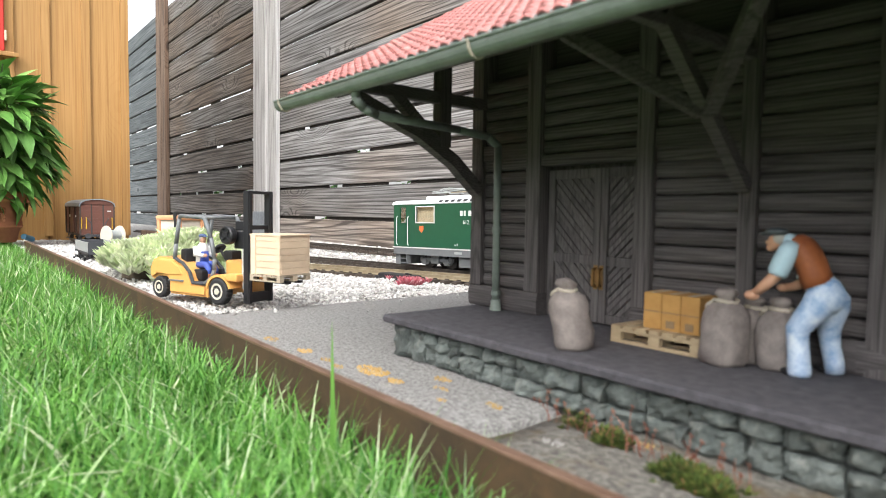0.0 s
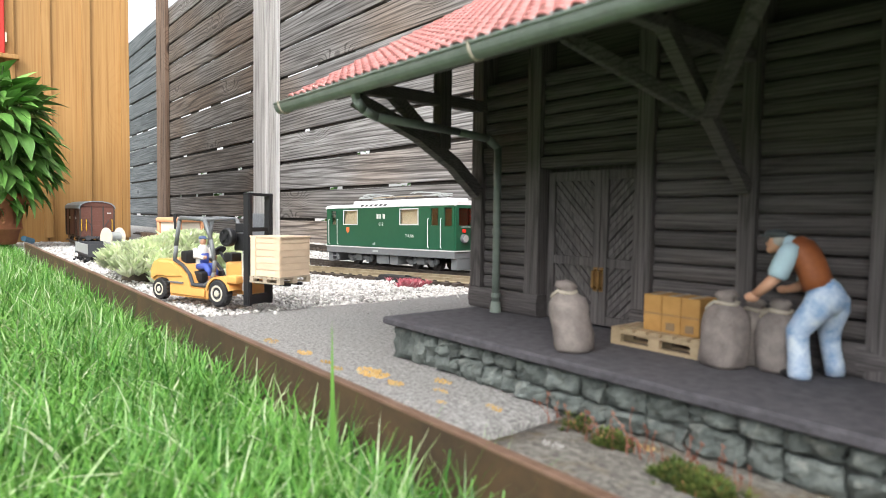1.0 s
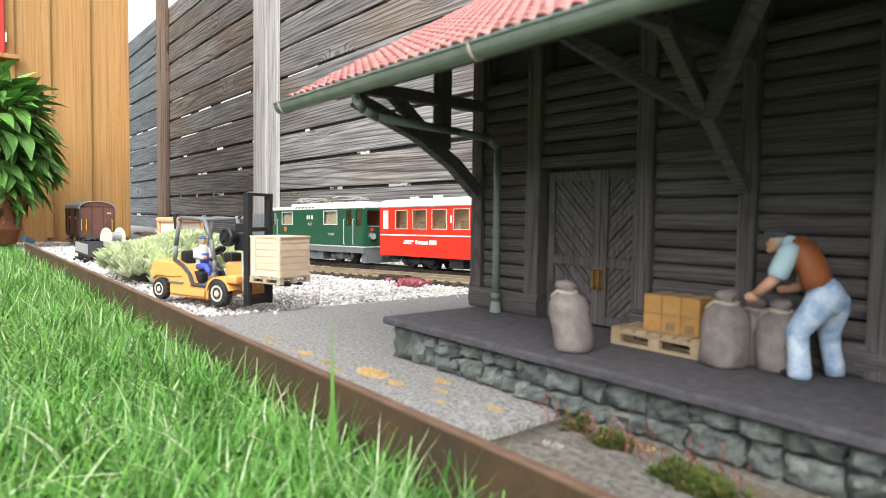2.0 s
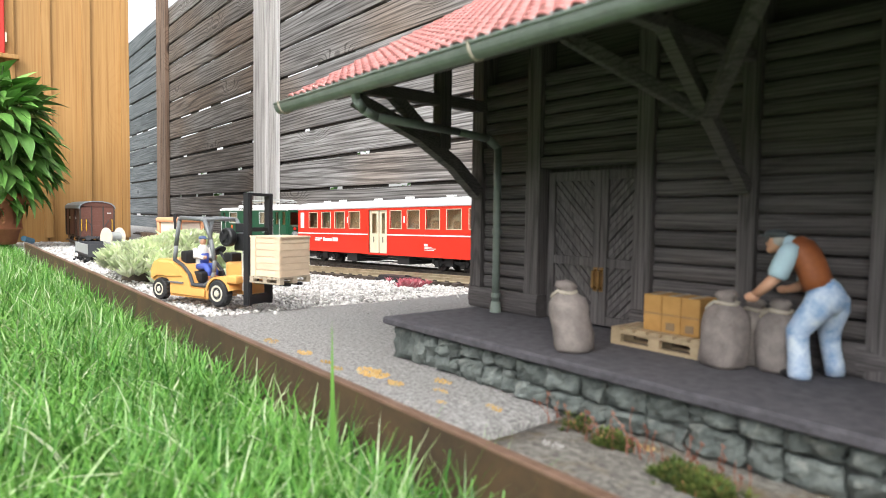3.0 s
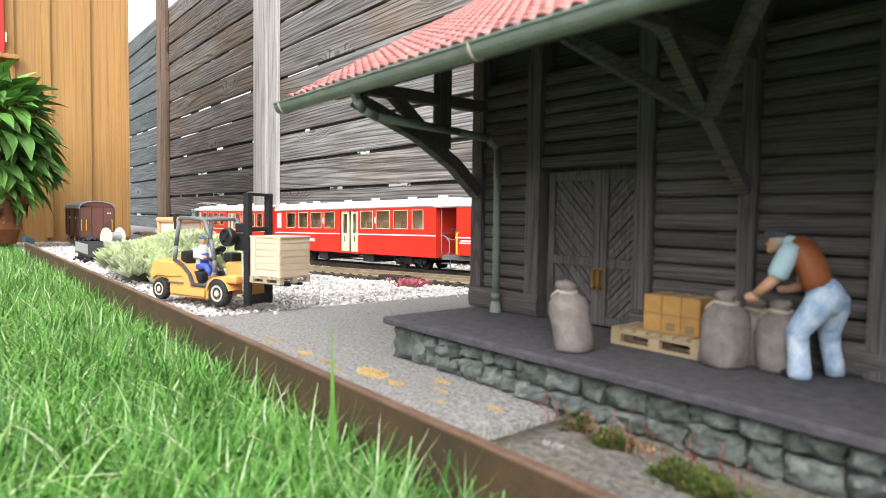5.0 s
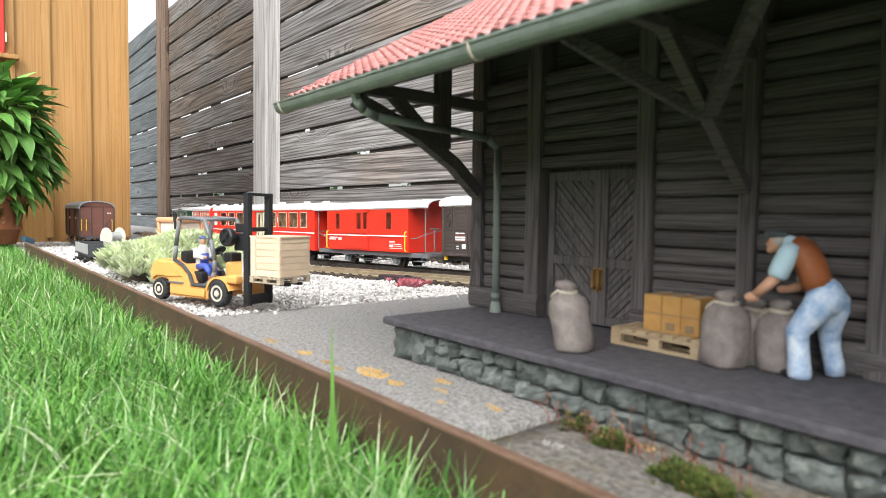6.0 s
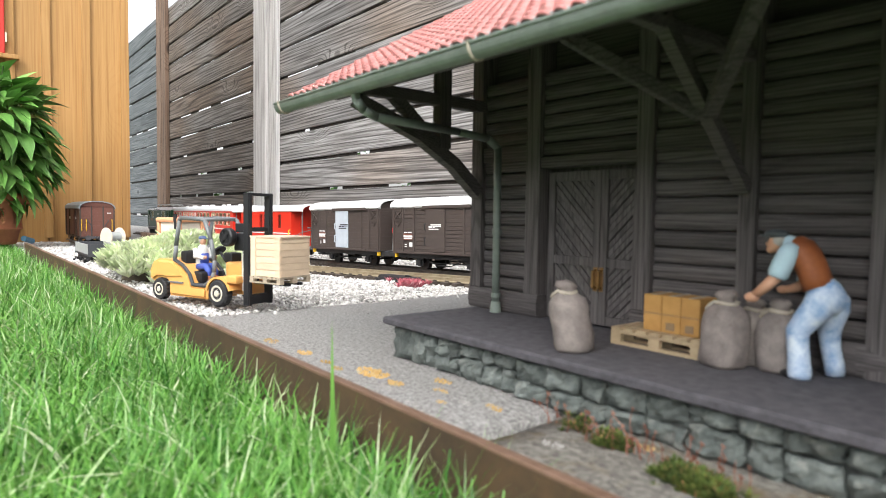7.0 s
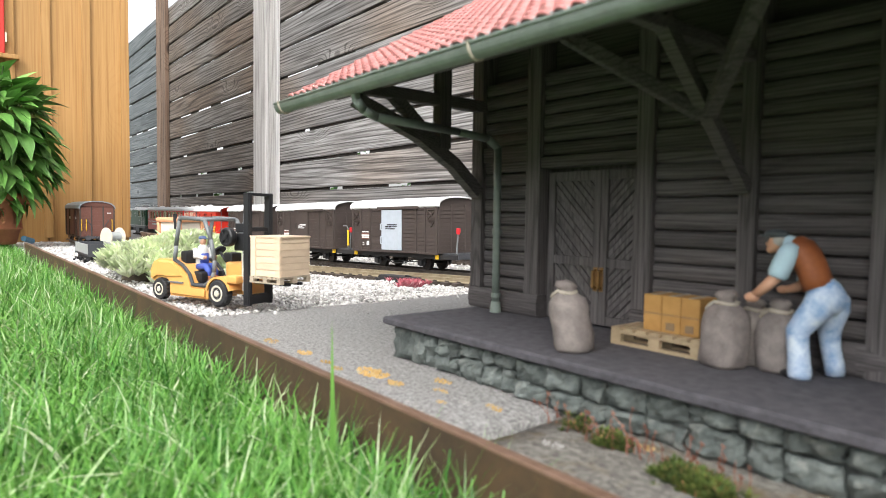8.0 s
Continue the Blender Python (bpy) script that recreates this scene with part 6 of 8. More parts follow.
    for e in (-1, 1):
        bm = bmesh.new()
        box(bm, -0.0745, 0.0745, e * 0.0265 - 0.0013, e * 0.0265 + 0.0013, 0.0302, 0.0495, 0.0006)
        part("side_board", bm, M_LGREY, low, "grey side board")
        bm = bmesh.new()
        box(bm, e * 0.0762 - 0.0013, e * 0.0762 + 0.0013, -0.028, 0.028, 0.026, 0.0495, 0.0006)
        part("end_board", bm, M_DGREY, low, "black end board")
    bm = bmesh.new()
    box(bm, -0.07, 0.07, -0.012, 0.012, 0.014, 0.0258, 0.001)
    rod(bm, (-0.09, 0, 0.02), (-0.07, 0, 0.02), 0.006, 10)
    part("underframe", bm, M_BLACK, low)
    for e in (-1, 1):
        bm = bmesh.new()
        box(bm, -0.073, 0.073, e * 0.021 - 0.002, e * 0.021 + 0.002, 0.0195, 0.0258, 0.0006)
        for x in (-0.045, 0.045):
            prism(bm, [(x - 0.012, 0.020), (x + 0.012, 0.020), (x + 0.006, 0.006), (x - 0.006, 0.006)], e * 0.030 - 0.0012, e * 0.030 + 0.0012, "y")
            box(bm, x - 0.005, x + 0.005, e * 0.033 - 0.003, e * 0.033 + 0.003, 0.008, 0.016, 0.0008)
        part("axle_guard", bm, M_BLACK, low, "black axle guards")
    for x in (-0.045, 0.045):
        wheelset(low, x, 0.0115, M_TYRE)
    # flat wagon with cable drum behind it
    fl = empty("flat_wagon", pose(-1.745, 0.395, -0.030, 0, 0, 128), label="pale grey low-sided wagon with slatted boards", category="model wagon")
    bm = bmesh.new()
    box(bm, -0.12, 0.12, -0.036, 0.036, 0.030, 0.034, 0.0006)
    part("floor", bm, M_GREY, fl)
    for e in (-1, 1):
        for k in range(3):
            bm = bmesh.new()
            box(bm, -0.12, 0.12, e * 0.0365 - 0.001, e * 0.0365 + 0.001, 0.0342 + k * 0.0058, 0.0396 + k * 0.0058, 0.0005)
            part("side_plank", bm, M_LGREY, fl)
        bm = bmesh.new()
        box(bm, e * 0.121 - 0.001, e * 0.121 + 0.001, -0.037, 0.037, 0.030, 0.0515, 0.0005)
        part("end_board", bm, M_LGREY, fl)
    bm = bmesh.new()
    box(bm, -0.115, 0.115, -0.014, 0.014, 0.018, 0.0298, 0.001)
    part("underframe", bm, M_BLACK, fl)
    for x in (-0.07, 0.07):
        wheelset(fl, x, 0.0125)
    dr = empty("cable_drum", pose(-1.782, 0.338, 0.0298, 0, 0, 20), label="pale grey cable drum standing on a flat wagon", category="cable drum")
    bm = bmesh.new()
    rod(bm, (0, -0.016, 0), (0, 0.016, 0), 0.014, 20)
    part("core", bm, M_LGREY, dr)
    for e in (-1, 1):
        bm = bmesh.new()
        rod(bm, (0, e * 0.0162, 0), (0, e * 0.0190, 0), 0.0255, 26)
        rod(bm, (0, e * 0.0190, 0), (0, e * 0.0197, 0), 0.006, 12)
        part("flange", bm, M_RIM, dr, "off-white drum flange")
    # toy truck behind the sedum
    tk = empty("toy_truck", pose(-1.405, 0.398, -0.008, 0, 0, 205), label="faded orange toy truck cab with dark exhaust behind sedum", category="toy truck")
    bm = bmesh.new()
    box(bm, -0.034, 0.034, -0.034, 0.034, 0.016, 0.056, 0.004)
    part("cab", bm, M_PEACH, tk)
    for px_ in (-0.0300, 0.0290):
        for py_ in (-0.0300, 0.0300):
            bm = bmesh.new()
            box(bm, px_ - 0.0045, px_ + 0.0045, py_ - 0.0038, py_ + 0.0038, 0.0555, 0.0850, 0.0012)
            part("pillar", bm, M_PEACH, tk)
    bm = bmesh.new()
    box(bm, -0.036, 0.035, -0.036, 0.036, 0.0845, 0.0945, 0.004)
    part("cab_roof", bm, M_PEACH, tk)
    for a in range(4):
        bm = bmesh.new()
        box(bm, -0.026, 0.026, 0.0295, 0.0303, 0.0562, 0.0843)
        g = part("cab_pane", bm, M_MILKY, tk, "milky translucent pane")
        g.matrix_basis = pose(0, 0, 0, 0, 0, 90 * a)
    bm = bmesh.new()
    box(bm, -0.12, 0.028, -0.022, 0.022, 0.012, 0.022, 0.001)
    box(bm, -0.12, -0.036, -0.032, 0.032, 0.0225, 0.045, 0.002)
    part("chassis", bm, M_DGREY, tk)
    bm = bmesh.new()
    rod(bm, (-0.026, 0.036, 0.02), (-0.026, 0.036, 0.092), 0.0026, 10)
    rod(bm, (-0.026, 0.036, 0.086), (-0.026, 0.036, 0.102), 0.0038, 10)
    part("exhaust", bm, M_BLACK, tk)
    for x in (0.01, -0.055, -0.095):
        for s in (-1, 1):
            wheel(tk, "truck_wheel", (x, s * 0.028, 0.0145), 0.0142, 0.012)
    # blue scrap at the end of the edging
    bm = bmesh.new()
    rod(bm, (-2.35, 0.215, -0.002), (-2.32, 0.19, 0.008), 0.009, 12)
    tagged(part("blue_pipe_end", bm, plastic("blue_plastic", (0.10, 0.24, 0.36))), "short blue plastic pipe end lying on gravel", "pipe")


# ---- plants ----


def leaf_mesh(name, L, W, fold, droop, material):
    v, f = [], []
    n = 7
    for i in range(n + 1):
        t = i / n
        w = W * math.sin(math.pi * min(1.0, 0.06 + 0.94 * t) ** 0.8) * (1 - 0.25 * t)
        z = -droop * t * t
        v += [(L * t, -w / 2, z + fold * w), (L * t, 0, z), (L * t, w / 2, z + fold * w)]
    for i in range(n):
        a = 3 * i
        f += [(a, a + 1, a + 4, a + 3), (a + 1, a + 2, a + 5, a + 4)]
    me = bpy.data.meshes.new(name)
    me.from_pydata(v, [], f)
    me.materials.append(material)
    me.shade_smooth()
    return me


M_LEAFO = mat("dark_green_leaf", (0.085, 0.22, 0.040), (0.17, 0.36, 0.085), scale=30, rough=0.36, bump=0.15, rand=0.45, stretch=(0.5, 3, 1))


def build_pot_plant():
    rnd = random.Random(17)
    pot = empty("potted_plant", pose(-2.36, 0.092, -0.01), label="leafy green shrub in a terracotta pot by the cabin", category="potted plant")
    bm = bmesh.new()
    lathe(bm, [(0.080, 0.0), (0.084, 0.004), (0.093, 0.045), (0.099, 0.046), (0.1005, 0.053), (0.0965, 0.056), (0.100, 0.062), (0.0965, 0.066), (0.108, 0.122), (0.119, 0.124), (0.123, 0.130), (0.123, 0.150), (0.119, 0.156), (0.108, 0.156), (0.104, 0.135)], 48)
    p = part("pot", bm, M_TERRA, pot, "terracotta pot", smooth=True)
    bm = bmesh.new()
    for k in range(5):
        ball(bm, (0.085 - 0.004 * k + 0.02, 0.045, 0.070 + 0.010 * k), 0.009 - 0.001 * abs(k - 2), 0, 8, (0.7, 0.8, 1))
    part("ornament", bm, M_TERRA, p)
    bm = bmesh.new()
    rod(bm, (0, 0, 0.10), (0, 0, 0.138), 0.10, 24)
    part("potting_soil", bm, M_SOIL, pot)
    bm = bmesh.new()
    for k in range(16):
        a = rnd.uniform(0, 6.28)
        r = rnd.uniform(0.05, 0.15)
        limb(bm, [((0.02 * math.cos(a), 0.02 * math.sin(a), 0.13), 0.004), ((r * 0.6 * math.cos(a), r * 0.6 * math.sin(a), 0.30), 0.0032), ((r * math.cos(a), r * math.sin(a), rnd.uniform(0.42, 0.54)), 0.002)], 6)
    part("stem_tuft", bm, M_MOSS, pot)
    meshes = [leaf_mesh("leaf", L, W, 0.18, d, M_LEAFO) for L, W, d in ((0.095, 0.046, 0.02), (0.108, 0.050, 0.030), (0.082, 0.044, 0.012), (0.112, 0.048, 0.036))]
    for k in range(620):
        z = rnd.uniform(0.0, 1.0)
        a = rnd.uniform(0, 2 * math.pi)
        shell = math.sin(math.pi * (0.12 + 0.80 * z)) ** 0.7
        rr = 0.150 * shell * rnd.uniform(0.6, 1.0) + 0.02
        h = 0.150 + 0.345 * z
        pitch = rnd.uniform(-62, -8) if z < 0.72 else rnd.uniform(-35, 65)
        m = pose(rr * math.cos(a), rr * math.sin(a), h, 0, 0, math.degrees(a) + rnd.uniform(-35, 35)) @ pose(0, 0, 0, rnd.uniform(-28, 28), -pitch, 0)
        share("leaf", meshes[rnd.randrange(4)], pot, m)


def rosette_stuff(name, spots, material, label, category, leaf_w=0.32, n_leaf=15, up=0.9):
    """Many small leaf rosettes joined: spots of (x, y, z, radius)."""
    rnd = random.Random(len(spots))
    V, Fc = [], []
    for x, y, z, r in spots:
        tiltx, tilty = rnd.uniform(-0.5, 0.5), rnd.uniform(-0.5, 0.5)
        for k in range(n_leaf):
            a = k * 2.39996 + rnd.uniform(-0.2, 0.2)
            t = (k + 0.5) / n_leaf
            el = up * (1.5 - 0.85 * t)
            L = r * (0.55 + 0.5 * t)
            d = Vector((math.cos(a) * math.cos(el) + tiltx * 0.5, math.sin(a) * math.cos(el) + tilty * 0.5, math.sin(el))).normalized()
            s = d.cross(Vector((0, 0, 1)))
            s = s.normalized() if s.length > 0.05 else Vector((1, 0, 0))
            w = L * leaf_w
            u = s.cross(d)
            o = Vector((x, y, z))
            b = len(V)
            mid = o + d * L * 0.55
            for q in (o, mid - s * w * 0.6 + u * w * 0.15, mid + u * (-w * 0.35), mid + s * w * 0.6 + u * w * 0.15, o + d * L):
                V.append(q[:])
            Fc += [(b, b + 1, b + 2), (b, b + 2, b + 3), (b + 1, b + 4, b + 2), (b + 2, b + 4, b + 3), (b + 1, b, b + 3), (b + 1, b + 3, b + 4)]
    me = bpy.data.meshes.new(name)
    me.from_pydata(V, [], Fc)
    me.materials.append(material)
    return tagged(new(name, me), label, category, kind="stuff")


def build_plants():
    rnd = random.Random(31)
    spots = []
    ax, ay = -0.78, 0.62
    while len(spots) < 620:
        u, w = rnd.uniform(-1, 1), rnd.uniform(-1, 1)
        q = u * u + w * w
        if q > 1:
            continue
        x = -1.11 + 0.22 * u * ax - 0.115 * w * ay
        y = 0.325 + 0.22 * u * ay + 0.115 * w * ax
        if y < 0.185 or (x > -0.87 and y < 0.30):
            continue
        h = 0.060 * (1 - q) ** 0.42 * (1 + 0.25 * noise.noise((x * 14, y * 14, 0)))
        spots.append((x, y, -0.012 + h, rnd.uniform(0.016, 0.028)))
    rosette_stuff("sedum_cushion", spots, M_SEDUM, "mound of pale yellow-green sedum rosettes in gravel", "sedum", 0.27, 22, 0.85)
    # soil heart that fills the mound
    bm = bmesh.new()
    g = bmesh.ops.create_uvsphere(bm, u_segments=24, v_segments=12, radius=1.0)
    for v in g["verts"]:
        x, y, z = v.co
        v.co = (-1.11 + 0.17 * x * -0.78 - 0.078 * y * 0.62, 0.325 + 0.17 * x * 0.62 + 0.078 * y * -0.78, -0.012 + max(-0.2, z) * 0.046)
    tagged(part("planting_mound", bm, M_SOIL, smooth=True), "dark soil mound under the sedum", "soil mound", kind="structure")
    spots = [(-0.775 + rnd.gauss(0, 0.012), 0.560 + rnd.gauss(0, 0.009), -0.012 + rnd.uniform(0, 0.006), rnd.uniform(0.008, 0.015)) for k in range(60)]
    rosette_stuff("pink_succulent", spots, M_PINK, "small crimson pink succulent beside the siding", "succulent", 0.2, 10)
    spots = []
    for cx, cy, n, s in ((-0.1600, 0.2260, 130, 0.0038), (-0.1210, 0.2160, 340, 0.0048), (-0.1130, 0.2140, 260, 0.0045), (-0.1830, 0.2290, 26, 0.004)):
        for k in range(n):
            spots.append((cx + rnd.gauss(0, s), min(0.236, cy + rnd.gauss(0, s * 0.6)), rnd.uniform(-0.001, 0.004), rnd.uniform(0.0025, 0.0060)))
    rosette_stuff("moss", spots, M_MOSS, "olive green moss tufts on the slab joint", "moss", 0.22, 9)
    # dry reddish stems in front of the stones
    V, Fc = [], []
    for k in range(40):
        x, y = rnd.uniform(-0.20, -0.10), rnd.uniform(0.222, 0.233)
        p = Vector((x, y, 0))
        d = Vector((rnd.uniform(-0.5, 0.5), rnd.uniform(-0.35, 0.1), 1)).normalized()
        w = 0.00022
        n = 5
        L = rnd.uniform(0.006, 0.018)
        for i in range(n):
            q = p + d * L / n
            d = (d + Vector((rnd.uniform(-0.35, 0.35), rnd.uniform(-0.3, 0.2), rnd.uniform(-0.3, 0.1)))).normalized()
            b = len(V)
            for s in (p, q):
                V += [(s.x - w, s.y, s.z), (s.x + w, s.y, s.z), (s.x, s.y - 1.6 * w, s.z)]
            Fc += [(b, b + 1, b + 4, b + 3), (b + 1, b + 2, b + 5, b + 4), (b + 2, b, b + 3, b + 5)]
            if rnd.random() < 0.5:
                b = len(V)
                e = rnd.uniform(0.0008, 0.0018)
                V += [q[:], (q.x + e, q.y, q.z + e * 0.5), (q.x, q.y - e * 0.5, q.z + e), (q.x - e * 0.3, q.y, q.z + e * 1.3)]
                Fc += [(b, b + 1, b + 2), (b, b + 2, b + 3), (b, b + 3, b + 1)]
            p = q
    me = bpy.data.meshes.new("dry_stems")
    me.from_pydata(V, [], Fc)
    me.materials.append(M_STEM)
    tagged(new("dry_stems", me), "thin dry reddish plant stems before the stone plinth", "dry stems", kind="stuff")


build_tracks()
build_forklift()
build_parked()
build_pot_plant()
build_plants()
build_lawn()
build_gravel()

# ---- the train: local x towards the nose, y towards the lawn, z up from the rail ----
HW = 0.058


def side_wall(bm, x0, x1, z0, z1, y, t, holes):
    """A wall with rectangular openings (xa, xb, za, zb): strips and piers round them."""
    holes = sorted(holes)
    lo, hi = min(y, y + t), max(y, y + t)
    x = x0
    for xa, xb, za, zb in holes:
        box(bm, x, xa, lo, hi, z0, z1)
        box(bm, xa, xb, lo, hi, z0, za)
        box(bm, xa, xb, lo, hi, zb, z1)
        x = xb
    box(bm, x, x1, lo, hi, z0, z1)


def wall_parts(parent, material, x0, x1, z0, z1, y, t, wins, doors):
    """A coach side as panels: below and above the windows, a pillar between each two, headers over the doors."""
    lo, hi = min(y, y + t), max(y, y + t)

    def piece(name, xa, xb, za, zb):
        if xb - xa < 0.0005:
            return
        bm = bmesh.new()
        box(bm, xa, xb, lo, hi, za, zb)
        part(name, bm, material, parent)

    x = x0
    for da, db, dza, dzb in sorted(doors) + [(x1, x1, 0, 0)]:
        group = sorted(w for w in wins if x <= w[0] and w[1] <= da)
        if group:
            za, zb = group[0][2], group[0][3]
            piece("lower_panel", x, da, z0, za)
            piece("upper_panel", x, da, zb, z1)
            q = x
            for w in group:
                piece("window_pillar", q, w[0], za, zb)
                q = w[1]
            piece("window_pillar", q, da, za, zb)
        elif da > x:
            piece("lower_panel", x, da, z0, z1)
        if db > da:
            piece("door_header", da, db, dzb, z1)
            piece("door_sill", da, db, z0, dza)
        x = db


def pane_set(parent, holes, s, frame_mat, fr=0.0012, glass=None):
    """A glazed frame for every opening on one side."""
    for xa, xb, za, zb in holes:
        bm = bmesh.new()
        yo = s * HW
        for b in ((xa - fr, xb + fr, za - fr, za + fr * 0.4), (xa - fr, xb + fr, zb - fr * 0.4, zb + fr), (xa - fr, xa + fr * 0.4, za, zb), (xb - fr * 0.4, xb + fr, za, zb)):
            box(bm, b[0], b[1], min(yo, yo + s * 0.0008), max(yo, yo + s * 0.0008), b[2], b[3])
        w = part("window", bm, frame_mat, parent)
        bm = bmesh.new()
        box(bm, xa, xb, yo - s * 0.0012 - 0.0003, yo - s * 0.0012 + 0.0003, za, zb)
        g = part("pane", bm, glass or M_GLASS, w)
        g.visible_shadow = False


def bogie(parent, x, material, wb=0.052, r=0.0145):
    bg = bmesh.new()
    for s in (-1, 1):
        y = s * 0.036
        box(bg, x - wb / 2 - 0.016, x + wb / 2 + 0.016, y - 0.003, y + 0.003, 0.0150, 0.0225, 0.0008)
        for dx in (-wb / 2, wb / 2):
            box(bg, x + dx - 0.006, x + dx + 0.006, y - 0.005, y + 0.005, 0.0085, 0.0205, 0.001)
            for e in (-0.009, 0.009):
                rod(bg, (x + dx + e, y, 0.0120), (x + dx + e, y, 0.0300), 0.0032, 8)
                for q in range(4):
                    rod(bg, (x + dx + e, y, 0.0140 + q * 0.004), (x + dx + e, y, 0.0155 + q * 0.004), 0.0042, 8)
        box(bg, x - 0.012, x + 0.012, y - 0.004, y + 0.006, 0.0115, 0.0290, 0.001)
    box(bg, x - 0.012, x + 0.012, -0.036, 0.036, 0.016, 0.0225)
    b = part("bogie", bg, material, parent)
    for dx in (-wb / 2, wb / 2):
        bm = bmesh.new()
        axle(bm, x + dx, r)
        part("wheelset", bm, M_WHEEL, b)
    return b


def coupling(parent, x, s):
    bm = bmesh.new()
    box(bm, min(x, x + s * 0.030), max(x, x + s * 0.030), -0.006, 0.006, 0.016, 0.021, 0.001)
    rod(bm, (x + s * 0.028, -0.010, 0.020), (x + s * 0.028, 0.010, 0.020), 0.004, 10)
    part("coupling", bm, M_UNDER, parent)


def bars(parent, rows, x, z, s, material, label):
    """Lettering that stays plain bars: rows of (length, height, drop)."""
    bm = bmesh.new()
    for ox, oz, L, h in rows:
        box(bm, x - ox - L, x - ox, s * (HW + 0.0004) - 0.0002, s * (HW + 0.0004) + 0.0002, z - oz - h, z - oz)
    part("marking_bars", bm, material, parent, label)


def lettering(parent, text, x, z, size, s, material):
    cu = bpy.data.curves.new("lettering", "FONT")
    cu.body = text
    cu.size = size
    cu.extrude = 0.0001
    cu.align_x = "CENTER"
    cu.materials.append(material)
    tmp = bpy.data.objects.new("lettering", cu)
    me = bpy.data.meshes.new_from_object(tmp)
    bpy.data.objects.remove(tmp)
    o = new("lettering", me)
    o.parent = parent
    # readable from the lawn: text x runs against the train's nose
    o.matrix_basis = Matrix(((-s, 0, 0, x), (0, 0, s, s * (HW + 0.0006)), (0, 1, 0, z), (0, 0, 0, 1)))
    return o


def roof_shell(bm, L, eave, crown, half=0.060, t=0.003, n=16, flat=0.55):
    a = []
    for i in range(n + 1):
        th = math.pi * i / n
        a.append((half * math.copysign(abs(math.cos(th)) ** flat, math.cos(th)), eave + (crown - eave) * abs(math.sin(th)) ** 0.75))
    inner = [(p[0] * (half - t) / half, p[1] - t * 0.9) for p in a]
    vo = [[bm.verts.new((x, *p)) for p in a] for x in (-L / 2, L / 2)]
    vi = [[bm.verts.new((x, *p)) for p in inner] for x in (-L / 2, L / 2)]
    fs = []
    for i in range(n):
        fs.append(bm.faces.new((vo[0][i], vo[1][i], vo[1][i + 1], vo[0][i + 1])))
        fs.append(bm.faces.new((vi[0][i], vi[0][i + 1], vi[1][i + 1], vi[1][i])))
        for e in (0, 1):
            fs.append(bm.faces.new((vo[e][i], vo[e][i + 1], vi[e][i + 1], vi[e][i])))
    for i in (0, n):
        fs.append(bm.faces.new((vo[0][i], vi[0][i], vi[1][i], vo[1][i])))
    bmesh.ops.recalc_face_normals(bm, faces=fs)


